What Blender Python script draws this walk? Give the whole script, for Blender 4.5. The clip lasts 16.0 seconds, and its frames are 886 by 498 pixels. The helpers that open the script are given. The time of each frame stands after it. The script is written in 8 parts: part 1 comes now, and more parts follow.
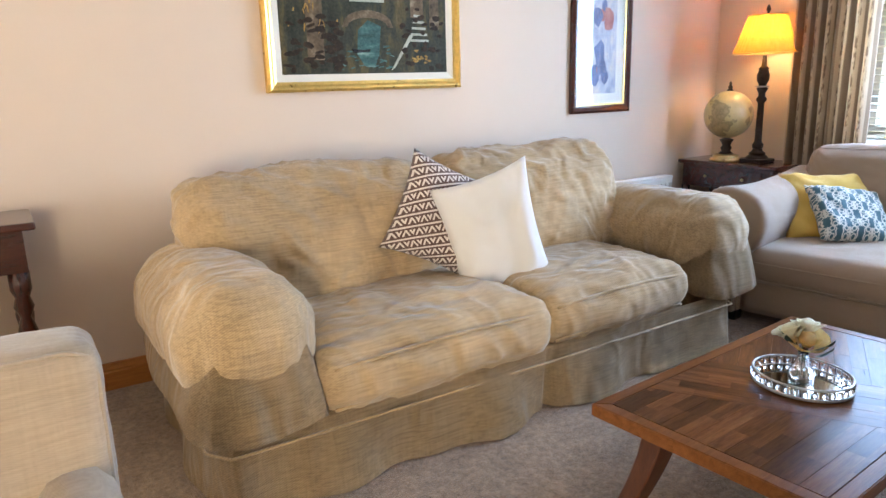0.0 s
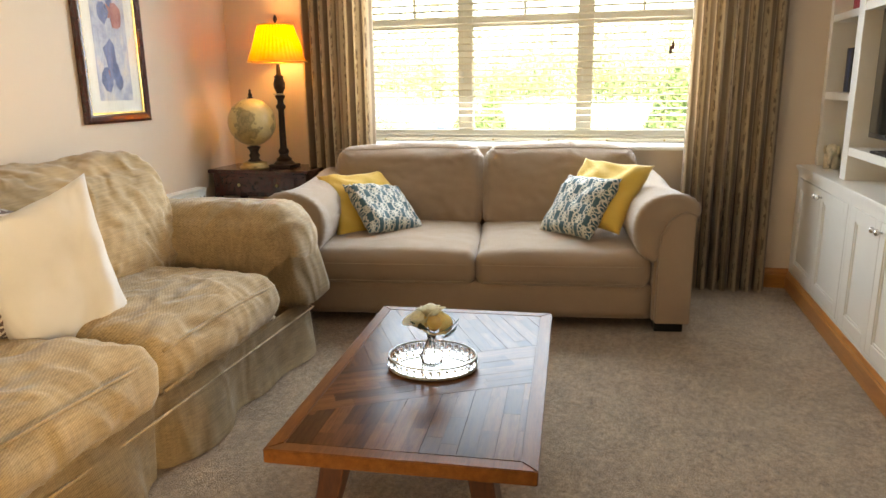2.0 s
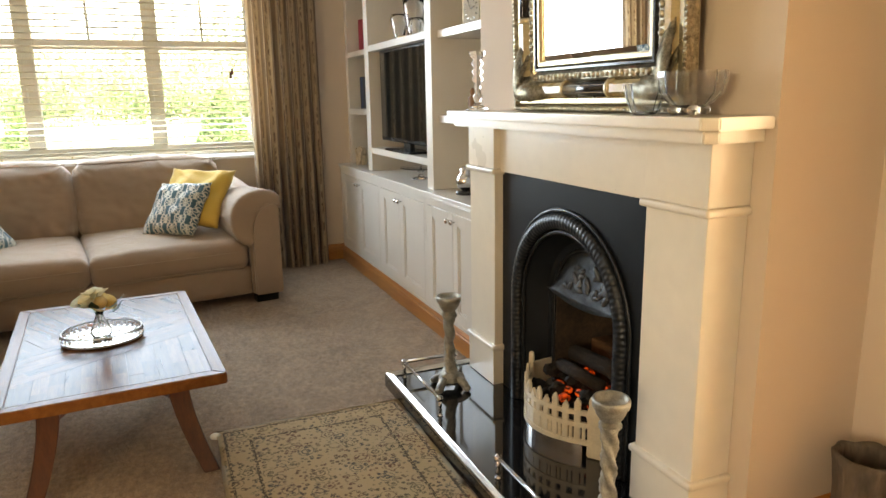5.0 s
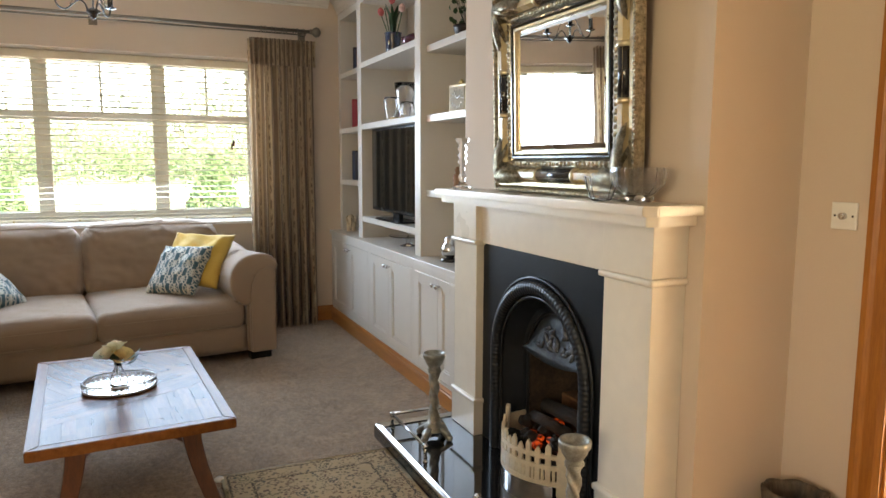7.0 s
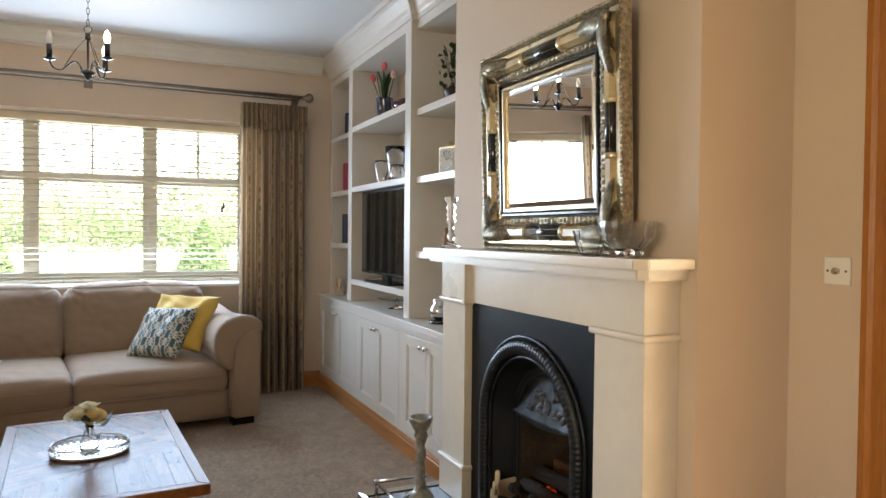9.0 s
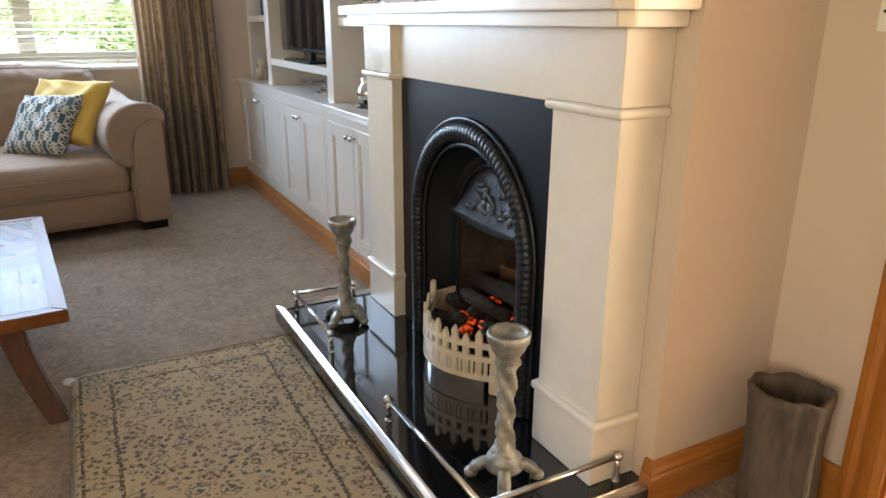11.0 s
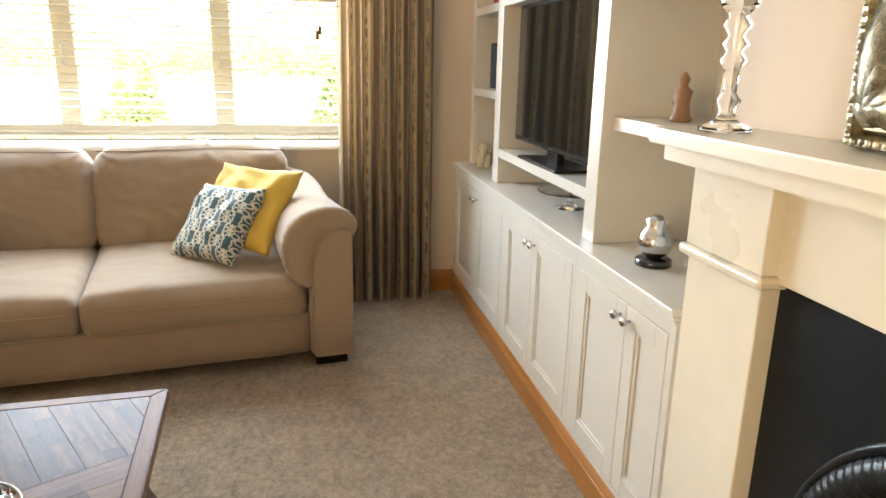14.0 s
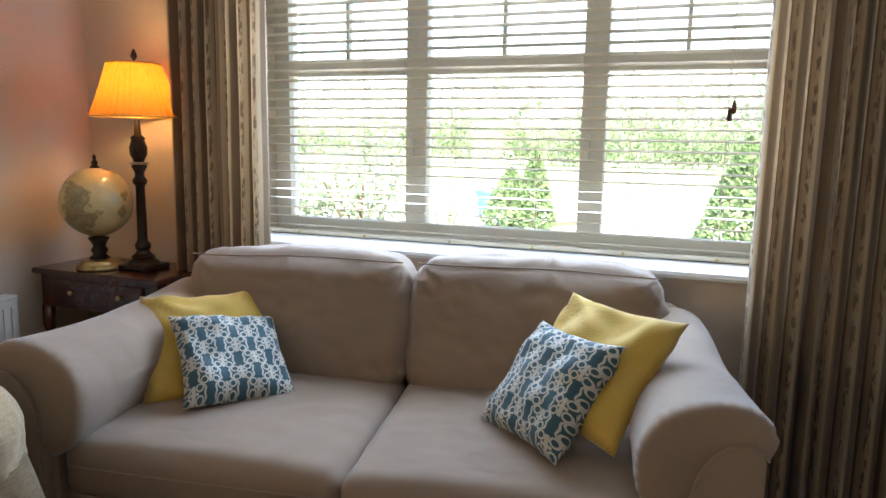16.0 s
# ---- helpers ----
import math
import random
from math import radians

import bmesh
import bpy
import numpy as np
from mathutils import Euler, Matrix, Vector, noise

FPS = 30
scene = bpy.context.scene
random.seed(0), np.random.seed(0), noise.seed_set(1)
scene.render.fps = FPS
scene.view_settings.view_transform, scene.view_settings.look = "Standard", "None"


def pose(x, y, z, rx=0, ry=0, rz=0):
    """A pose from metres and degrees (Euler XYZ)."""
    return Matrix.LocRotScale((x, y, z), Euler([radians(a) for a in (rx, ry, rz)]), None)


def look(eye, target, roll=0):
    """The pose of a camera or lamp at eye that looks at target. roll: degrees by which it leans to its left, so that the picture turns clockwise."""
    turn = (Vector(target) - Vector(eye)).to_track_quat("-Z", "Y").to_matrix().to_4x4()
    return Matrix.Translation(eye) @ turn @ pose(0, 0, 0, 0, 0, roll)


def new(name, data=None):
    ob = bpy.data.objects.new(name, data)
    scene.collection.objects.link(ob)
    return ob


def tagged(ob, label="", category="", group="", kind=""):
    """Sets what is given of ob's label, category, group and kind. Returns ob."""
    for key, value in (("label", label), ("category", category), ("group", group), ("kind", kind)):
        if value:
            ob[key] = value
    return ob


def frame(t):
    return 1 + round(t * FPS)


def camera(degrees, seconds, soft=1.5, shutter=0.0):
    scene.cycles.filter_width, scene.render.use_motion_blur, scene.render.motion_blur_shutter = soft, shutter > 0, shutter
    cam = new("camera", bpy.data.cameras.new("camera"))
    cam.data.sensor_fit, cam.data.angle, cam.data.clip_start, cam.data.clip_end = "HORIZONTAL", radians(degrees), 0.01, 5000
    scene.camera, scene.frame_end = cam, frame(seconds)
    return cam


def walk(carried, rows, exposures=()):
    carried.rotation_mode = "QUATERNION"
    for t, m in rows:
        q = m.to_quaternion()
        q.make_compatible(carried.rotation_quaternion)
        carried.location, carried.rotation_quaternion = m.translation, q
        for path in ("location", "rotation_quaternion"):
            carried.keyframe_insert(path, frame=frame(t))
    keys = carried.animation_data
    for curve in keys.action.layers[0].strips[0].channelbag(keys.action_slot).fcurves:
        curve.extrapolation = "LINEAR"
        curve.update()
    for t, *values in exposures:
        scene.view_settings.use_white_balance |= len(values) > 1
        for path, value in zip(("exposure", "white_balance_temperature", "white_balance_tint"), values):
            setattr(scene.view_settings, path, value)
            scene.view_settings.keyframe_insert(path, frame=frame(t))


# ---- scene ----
cam = camera(65.5, 16.0)
PATH = [
    (0, (0.136, 0.195, 1.368), (1.192, 1.827, 0.896), -1.5),
    (0.5, (0.175, 0.346, 1.349), (1.524, 1.743, 0.87), -1.6),
    (1, (0.246, 0.445, 1.341), (1.82, 1.579, 0.856), -1.5),
    (1.5, (0.217, 0.568, 1.32), (1.975, 1.398, 0.853), -1.1),
    (2, (0.084, 0.706, 1.327), (1.968, 1.193, 0.864), -0.8),
    (2.5, (-0.105, 0.756, 1.333), (1.832, 0.942, 0.87), -0.7),
    (3, (-0.276, 0.821, 1.332), (1.669, 0.786, 0.868), -0.7),
    (3.5, (-0.432, 0.931, 1.317), (1.493, 0.656, 0.846), -0.6),
    (4, (-0.558, 0.993, 1.332), (1.313, 0.466, 0.862), -0.6),
    (4.5, (-0.686, 1.002, 1.33), (1.128, 0.305, 0.856), -0.6),
    (7, (-1.126, 1.203, 1.4), (0.685, 0.39, 1.153), 0.2),
    (7.5, (-1.158, 1.197, 1.429), (0.662, 0.376, 1.311), 0.4),
    (8, (-1.144, 1.198, 1.429), (0.676, 0.369, 1.416), 0.4),
    (8.5, (-1.113, 1.186, 1.385), (0.705, 0.351, 1.4), 0.5),
    (9, (-1.089, 1.164, 1.341), (0.726, 0.326, 1.298), 0.6),
    (9.5, (-1.033, 1.101, 1.283), (0.746, 0.205, 1.108), 0.7),
    (10, (-0.919, 0.969, 1.223), (0.789, -0.001, 0.847), 0.9),
    (10.2, (-0.871, 0.928, 1.211), (0.808, -0.054, 0.743), 1.0),
    (12.5, (0.139, 0.563, 1.247), (1.823, -0.215, 0.499), 1.4),
    (13, (0.367, 0.521, 1.312), (2.097, -0.177, 0.592), 1.5),
    (13.5, (0.552, 0.475, 1.366), (2.346, -0.137, 0.728), 1.3),
    (14, (0.76, 0.51, 1.393), (2.652, 0.125, 0.871), 1.2),
    (14.5, (1.047, 0.517, 1.401), (3.002, 0.525, 0.979), 1.4),
    (15, (1.351, 0.476, 1.427), (3.292, 0.759, 1.035), 1.1),
    (15.5, (1.648, 0.541, 1.421), (3.554, 1.031, 1.064), 1.1),
    (16, (1.992, 0.527, 1.402), (3.85, 1.201, 1.098), 1.0),
]
EXPOSURES = [(0, 4.38, 6200, 10), (0.5, 4.25, 6100, 10), (1.5, 4.15, 8700, 10), (3, 4.1, 10300, 10), (4.7, 4.0, 9600, 10), (7, 3.75, 8000, 10), (8.5, 3.72, 7900, 10), (10, 3.7, 7300, 10), (12.5, 4.7, 7700, 10), (13.3, 4.75, 9200, 10), (13.8, 4.65, 9500, 10), (14.5, 4.35, 8300, 10), (15.0, 4.35, 6700, 10), (15.5, 4.1, 6600, 10), (16, 3.4, 7000, 10)]
walk(cam, [(t, look(eye, target, roll)) for t, eye, target, roll in PATH], EXPOSURES)

# ---- world, sun, large lights ----
world = bpy.data.worlds.new("world")
scene.world = world
world.use_nodes = True
wn = world.node_tree.nodes
sky = wn.new("ShaderNodeTexSky")
sky.sky_type, sky.sun_disc = "NISHITA", False
sky.sun_elevation, sky.sun_rotation = radians(47), radians(243)
wn["Background"].inputs["Strength"].default_value = 0.10
world.node_tree.links.new(sky.outputs["Color"], wn["Background"].inputs["Color"])

sun = new("sun", bpy.data.lights.new("sun", "SUN"))
sun.data.energy, sun.data.angle, sun.data.color = 3.4, radians(0.6), (1.0, 0.95, 0.88)
sun.matrix_world = look((-14, -7, 17), (0, 0, 0))


def area(name, eye, target, wide, high, power, color):
    lamp = new(name, bpy.data.lights.new(name, "AREA"))
    lamp.data.shape, lamp.data.size, lamp.data.size_y = "RECTANGLE", wide, high
    lamp.data.energy, lamp.data.color = power, color
    lamp.matrix_world = look(eye, target)
    return lamp


# daylight through the sitting room window and doorway; SIDE, HALL_SIDE feed added unseen openings
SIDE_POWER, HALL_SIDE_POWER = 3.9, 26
WIN_POWER, DOOR_POWER, LAMP_POWER, CHANDELIER_POWER = 10.0, 7.0, 0.58, 0.15
area("window_daylight", (4.96, 1.41, 1.62), (0, 1.41, 0.55), 2.3, 1.05, WIN_POWER, (0.46, 0.66, 1.0))

# ---- materials ----
def nodes_of(name):
    m = bpy.data.materials.new(name)
    m.use_nodes = True
    nt = m.node_tree
    return m, nt, nt.nodes["Principled BSDF"]


def link(nt, a, b):
    nt.links.new(a, b)


def math_node(nt, op, a, b=None, c=None):
    n = nt.nodes.new("ShaderNodeMath")
    n.operation = op
    for i, v in enumerate((a, b, c)):
        if v is None:
            continue
        if isinstance(v, (int, float)):
            n.inputs[i].default_value = v
        else:
            nt.links.new(v, n.inputs[i])
    return n.outputs[0]


def coords(nt, stretch=(1, 1, 1), kind="Object", turn=(0, 0, 0)):
    tc = nt.nodes.new("ShaderNodeTexCoord")
    mp = nt.nodes.new("ShaderNodeMapping")
    mp.inputs["Scale"].default_value = stretch
    mp.inputs["Rotation"].default_value = [radians(a) for a in turn]
    link(nt, tc.outputs[kind], mp.inputs["Vector"])
    return mp.outputs["Vector"]


def noise_node(nt, vec, scale, detail=3.0, rough=0.55):
    n = nt.nodes.new("ShaderNodeTexNoise")
    n.inputs["Scale"].default_value, n.inputs["Detail"].default_value, n.inputs["Roughness"].default_value = scale, detail, rough
    link(nt, vec, n.inputs["Vector"])
    return n.outputs["Fac"]


def ramp(nt, fac, stops):
    r = nt.nodes.new("ShaderNodeValToRGB")
    el = r.color_ramp.elements
    while len(el) < len(stops):
        el.new(0.5)
    for e, (pos, col) in zip(el, stops):
        e.position, e.color = pos, (*col, 1)
    link(nt, fac, r.inputs["Fac"])
    return r.outputs["Color"]


def blend(nt, fac, a, b, mode="MIX"):
    n = nt.nodes.new("ShaderNodeMix")
    n.data_type, n.blend_type = "RGBA", mode
    for sock, v in ((n.inputs["Factor"], fac), (n.inputs["A"], a), (n.inputs["B"], b)):
        if isinstance(v, (int, float)):
            sock.default_value = v
        elif isinstance(v, tuple):
            sock.default_value = (*v, 1)
        else:
            link(nt, v, sock)
    return n.outputs["Result"]


def bump(nt, bsdf, height, strength, dist=0.01):
    b = nt.nodes.new("ShaderNodeBump")
    b.inputs["Strength"].default_value, b.inputs["Distance"].default_value = strength, dist
    link(nt, height, b.inputs["Height"])
    link(nt, b.outputs["Normal"], bsdf.inputs["Normal"])


def shade(c, k):
    return tuple(min(1.0, v * k) for v in c)


def plain(name, color, rough=0.5, metal=0.0, vary=0.12, scale=6.0, fine=120.0, relief=0.15, depth=0.002, coat=0.0, stretch=(1, 1, 1), sheen=0.0, pieces=0.0):
    """A surface with broad and fine variation of colour, gloss and relief."""
    m, nt, b = nodes_of(name)
    v = coords(nt, stretch)
    broad, grain = noise_node(nt, v, scale, 4), noise_node(nt, v, fine, 2)
    col = ramp(nt, broad, [(0.3, shade(color, 1 - vary)), (0.7, shade(color, 1 + vary))])
    col = blend(nt, 0.25, col, ramp(nt, grain, [(0.3, shade(color, 1 - 1.6 * vary)), (0.7, shade(color, 1 + 1.2 * vary))]))
    if pieces:
        info = nt.nodes.new("ShaderNodeObjectInfo")
        hsv = nt.nodes.new("ShaderNodeHueSaturation")
        link(nt, math_node(nt, "MULTIPLY_ADD", info.outputs["Random"], pieces, 1 - pieces / 2), hsv.inputs["Value"])
        link(nt, col, hsv.inputs["Color"])
        col = hsv.outputs["Color"]
    link(nt, col, b.inputs["Base Color"])
    link(nt, math_node(nt, "MULTIPLY_ADD", broad, 0.16, rough - 0.08), b.inputs["Roughness"])
    b.inputs["Metallic"].default_value, b.inputs["Coat Weight"].default_value = metal, coat
    b.inputs["Sheen Weight"].default_value = sheen
    bump(nt, b, grain, relief, depth)
    return m


def wood(name, dark, light, along="x", rough=0.4, scale=1.0, coat=0.0, pieces=0.0, knots=False, gloss=0.5):
    m, nt, b = nodes_of(name)
    s = {"x": (1.2, 14, 14), "y": (14, 1.2, 14), "z": (14, 14, 1.2)}[along]
    v = coords(nt, tuple(k * scale for k in s))
    info = nt.nodes.new("ShaderNodeObjectInfo")
    add = nt.nodes.new("ShaderNodeVectorMath")
    add.operation = "MULTIPLY_ADD"
    link(nt, info.outputs["Random"], add.inputs[0])
    add.inputs[1].default_value = (37, 23, 51)
    link(nt, v, add.inputs[2])
    v = add.outputs[0]
    g = noise_node(nt, v, 3.0, 6, 0.65)
    fine = noise_node(nt, v, 22.0, 3, 0.6)
    col = ramp(nt, g, [(0.28, dark), (0.5, tuple((a + c) / 2 for a, c in zip(dark, light))), (0.72, light)])
    col = blend(nt, 0.3, col, ramp(nt, fine, [(0.35, dark), (0.65, light)]))
    if knots:
        vo = nt.nodes.new("ShaderNodeTexVoronoi")
        vo.inputs["Scale"].default_value = 3.1
        link(nt, coords(nt, {"x": (1, 3, 3), "y": (3, 1, 3), "z": (3, 3, 1)}[along]), vo.inputs["Vector"])
        k = ramp(nt, vo.outputs["Distance"], [(0.06, (1, 1, 1)), (0.13, (0, 0, 0))])
        col = blend(nt, k, col, shade(dark, 0.35))
    if pieces:
        hsv = nt.nodes.new("ShaderNodeHueSaturation")
        link(nt, math_node(nt, "MULTIPLY_ADD", info.outputs["Random"], pieces, 1 - pieces / 2), hsv.inputs["Value"])
        link(nt, col, hsv.inputs["Color"])
        col = hsv.outputs["Color"]
    link(nt, col, b.inputs["Base Color"])
    b.inputs["Roughness"].default_value, b.inputs["Coat Weight"].default_value = rough, coat
    b.inputs["Specular IOR Level"].default_value = gloss
    b.inputs["Coat Roughness"].default_value = 0.15
    bump(nt, b, fine, 0.12, 0.0015)
    return m


def weave(name, c1, c2, pitch=0.006, rough=0.9, rib=False, patch=0.15, worn=None, sheen=0.25, crease=0.0, slub=0.0):
    """Woven cloth: two crossed threads, broad fading, fluff."""
    m, nt, b = nodes_of(name)
    v = coords(nt)
    sep = nt.nodes.new("ShaderNodeSeparateXYZ")
    link(nt, v, sep.inputs[0])
    k = 2 * math.pi / pitch
    wob = noise_node(nt, v, 9, 2)
    w1 = math_node(nt, "SINE", math_node(nt, "MULTIPLY", math_node(nt, "ADD", sep.outputs[0], math_node(nt, "ADD", sep.outputs[1], math_node(nt, "MULTIPLY", wob, 0.02))), k * 0.7))
    w2 = math_node(nt, "SINE", math_node(nt, "MULTIPLY", math_node(nt, "SUBTRACT", math_node(nt, "ADD", sep.outputs[2], math_node(nt, "MULTIPLY", sep.outputs[1], 0.55)), math_node(nt, "MULTIPLY", sep.outputs[0], 0.45)), k))
    h = w2 if rib else math_node(nt, "MULTIPLY", w1, w2)
    h = math_node(nt, "MULTIPLY_ADD", h, 0.5, 0.5)
    broad = noise_node(nt, v, 3.5, 5, 0.6)
    fine = noise_node(nt, v, 160, 2)
    col = blend(nt, math_node(nt, "MULTIPLY_ADD", h, 0.6, math_node(nt, "MULTIPLY", fine, 0.35)), c1, c2)
    fade = ramp(nt, broad, [(0.3, (1 - patch,) * 3), (0.7, (1 + 0.0,) * 3)])
    col = blend(nt, 1.0, col, fade, "MULTIPLY")
    if slub:
        # uneven yarn: long thin streaks along both threads
        s1 = noise_node(nt, coords(nt, (7, 90, 190)), 1.0, 3, 0.6)
        s2 = noise_node(nt, coords(nt, (150, 60, 9)), 1.0, 2, 0.6)
        lo, hi = (1 - slub,) * 3, (1.0,) * 3
        col = blend(nt, 1.0, col, ramp(nt, s1, [(0.35, lo), (0.62, hi)]), "MULTIPLY")
        col = blend(nt, 0.5, col, blend(nt, 1.0, col, ramp(nt, s2, [(0.35, lo), (0.62, hi)]), "MULTIPLY"))
    if worn:
        col = blend(nt, ramp(nt, noise_node(nt, v, 2.2, 4), [(0.5, (0, 0, 0)), (0.72, (0.3, 0.3, 0.3))]), col, worn)
    link(nt, col, b.inputs["Base Color"])
    b.inputs["Roughness"].default_value, b.inputs["Sheen Weight"].default_value = rough, sheen
    bump(nt, b, math_node(nt, "ADD", math_node(nt, "MULTIPLY", h, 0.6), math_node(nt, "MULTIPLY", fine, 0.6)), 0.35, 0.002)
    if crease:
        # slack folds: a warped smooth noise under the weave
        warp = nt.nodes.new("ShaderNodeTexNoise")
        warp.inputs["Scale"].default_value, warp.inputs["Detail"].default_value, warp.inputs["Distortion"].default_value = 3.4, 1.0, 1.6
        link(nt, coords(nt, (1.0, 1.5, 0.8), turn=(20, 35, 0)), warp.inputs["Vector"])
        fold = nt.nodes.new("ShaderNodeBump")
        fold.inputs["Strength"].default_value, fold.inputs["Distance"].default_value = crease, 0.06
        link(nt, warp.outputs["Fac"], fold.inputs["Height"])
        first = [n for n in nt.nodes if n.bl_idname == "ShaderNodeBump" and n != fold][0]
        link(nt, fold.outputs["Normal"], first.inputs["Normal"])
    return m


def motif(name, base, pattern, fn, rough=0.85):
    """Cloth printed with a repeating motif: fn(nt, u, v) gives a field whose positive part is printed."""
    m, nt, b = nodes_of(name)
    tc = nt.nodes.new("ShaderNodeTexCoord")
    sep = nt.nodes.new("ShaderNodeSeparateXYZ")
    link(nt, tc.outputs["UV"], sep.inputs[0])
    f = fn(nt, sep.outputs[0], sep.outputs[1])
    v = coords(nt)
    f = math_node(nt, "ADD", f, math_node(nt, "MULTIPLY_ADD", noise_node(nt, v, 60, 2), 0.3, -0.15))
    k = ramp(nt, math_node(nt, "MULTIPLY_ADD", f, 0.5, 0.5), [(0.47, (0, 0, 0)), (0.53, (1, 1, 1))])
    grain = noise_node(nt, v, 300, 2)
    col = blend(nt, k, base, pattern)
    col = blend(nt, 1.0, col, ramp(nt, grain, [(0.3, (0.8,) * 3), (0.7, (1.0,) * 3)]), "MULTIPLY")
    link(nt, col, b.inputs["Base Color"])
    b.inputs["Roughness"].default_value, b.inputs["Sheen Weight"].default_value = rough, 0.2
    bump(nt, b, math_node(nt, "ADD", grain, math_node(nt, "MULTIPLY", k, 0.6)), 0.3, 0.002)
    return m


def glow(name, color, strength):
    m, nt, b = nodes_of(name)
    b.inputs["Base Color"].default_value = (*color, 1)
    b.inputs["Emission Color"].default_value, b.inputs["Emission Strength"].default_value = (*color, 1), strength
    return m


def glass(name, color=(1, 1, 1), rough=0.0, ior=1.5):
    m, nt, b = nodes_of(name)
    b.inputs["Base Color"].default_value = (*color, 1)
    b.inputs["Roughness"].default_value, b.inputs["IOR"].default_value = rough, ior
    b.inputs["Transmission Weight"].default_value = 1.0
    return m


M_WALL = plain("wall_paint", (0.62, 0.50, 0.39), 0.75, vary=0.03, scale=1.2, fine=240, relief=0.12, depth=0.001)
M_CEIL = plain("ceiling_paint", (0.66, 0.65, 0.63), 0.85, vary=0.03, scale=1.5, fine=200, relief=0.1, depth=0.001)
M_CORNICE = plain("cornice_plaster", (0.68, 0.65, 0.59), 0.6, vary=0.03, scale=4, relief=0.05)
M_CABINET = plain("cabinet_paint", (0.63, 0.585, 0.525), 0.32, vary=0.03, scale=5, fine=90, relief=0.05, depth=0.0008, coat=0.2)
M_PINE = wood("varnished_pine", (0.26, 0.080, 0.012), (0.48, 0.180, 0.032), "z", 0.38, 0.7, coat=0.15, knots=True)
M_PINE_X = wood("varnished_pine_rail", (0.28, 0.092, 0.018), (0.50, 0.20, 0.045), "x", 0.32, 0.7, coat=0.4)
M_PINE_Y = wood("varnished_pine_rail_across", (0.28, 0.092, 0.018), (0.50, 0.20, 0.045), "y", 0.32, 0.7, coat=0.4)
M_MARBLE = plain("cream_marble", (0.72, 0.655, 0.55), 0.30, vary=0.06, scale=2.5, fine=18, relief=0.02, depth=0.0005, coat=0.08)
M_GRANITE = plain("black_granite", (0.008, 0.008, 0.009), 0.07, vary=0.5, scale=60, fine=400, relief=0.0, coat=0.5)
M_IRON = plain("black_cast_iron", (0.008, 0.010, 0.013), 0.42, 0.0, vary=0.35, scale=9, fine=200, relief=0.35, depth=0.0015)
M_IRON.node_tree.nodes["Principled BSDF"].inputs["Specular IOR Level"].default_value = 0.22
M_IRON_GLOSS = plain("polished_cast_iron", (0.012, 0.014, 0.017), 0.36, 0.3, vary=0.35, scale=30, fine=160, relief=0.4, depth=0.002)
M_GRAPHITE = plain("graphite_cast_iron", (0.10, 0.11, 0.12), 0.42, 0.6, vary=0.3, scale=30, fine=160, relief=0.4, depth=0.002)
M_SOOT = plain("sooty_firebrick", (0.06, 0.038, 0.024), 0.95, vary=0.7, scale=7, fine=60, relief=0.5, depth=0.004)
M_CHROME = plain("polished_steel", (0.62, 0.61, 0.60), 0.16, 1.0, vary=0.06, scale=20, relief=0.02)
M_SILVER = plain("antique_silver_leaf", (0.42, 0.37, 0.27), 0.33, 0.8, vary=0.65, scale=60, fine=260, relief=0.4, depth=0.0015)
M_GILT = plain("gilt_frame", (0.72, 0.47, 0.13), 0.3, 0.75, vary=0.2, scale=20, fine=150, relief=0.2, depth=0.001)
M_CHAMPAGNE = plain("champagne_gilt", (0.62, 0.52, 0.34), 0.3, 0.8, vary=0.2, scale=20, fine=150, relief=0.2, depth=0.001)
M_BLACKLAC = plain("black_lacquer", (0.010, 0.010, 0.011), 0.2, vary=0.3, coat=0.4)
M_IVORY = plain("ivory_lacquer", (0.56, 0.45, 0.25), 0.28, vary=0.14, coat=0.3)
M_BRASS = plain("worn_brass", (0.55, 0.42, 0.20), 0.3, 1.0, vary=0.25, scale=30, relief=0.1)
M_BRONZE = plain("dark_bronze", (0.030, 0.019, 0.013), 0.38, 0.5, vary=0.5, scale=25, fine=120, relief=0.4, depth=0.002)
M_PEWTER = plain("aged_pewter", (0.36, 0.35, 0.31), 0.45, 0.65, vary=0.35, scale=40, fine=200, relief=0.5, depth=0.003)
M_IVORYGRATE = plain("ivory_enamel", (0.66, 0.58, 0.44), 0.35, vary=0.15, scale=20, relief=0.2)
M_MAHOG = wood("dark_mahogany", (0.028, 0.006, 0.004), (0.085, 0.020, 0.011), "x", 0.25, 1.0, coat=0.5)
M_MAHOG_Z = wood("dark_mahogany_upright", (0.028, 0.006, 0.004), (0.085, 0.020, 0.011), "z", 0.25, 1.0, coat=0.5)
M_TABLE_EDGE = wood("table_edge_wood", (0.09, 0.032, 0.010), (0.22, 0.085, 0.028), "x", 0.30, 1.0, coat=0.0, gloss=0.06)
M_PLANK = wood("parquet_plank", (0.045, 0.016, 0.007), (0.17, 0.072, 0.027), "x", 0.26, 1.0, coat=0.0, pieces=0.8, gloss=0.06)
# blue of the sky's reflection is put into the table wood's specular tint
for m in (M_PLANK, M_TABLE_EDGE):
    m.node_tree.nodes["Principled BSDF"].inputs["Specular Tint"].default_value = (0.38, 0.66, 1.0, 1)
M_TABLE_LEG = wood("table_leg_wood", (0.04, 0.013, 0.006), (0.11, 0.036, 0.014), "z", 0.35, 1.0, coat=0.3)
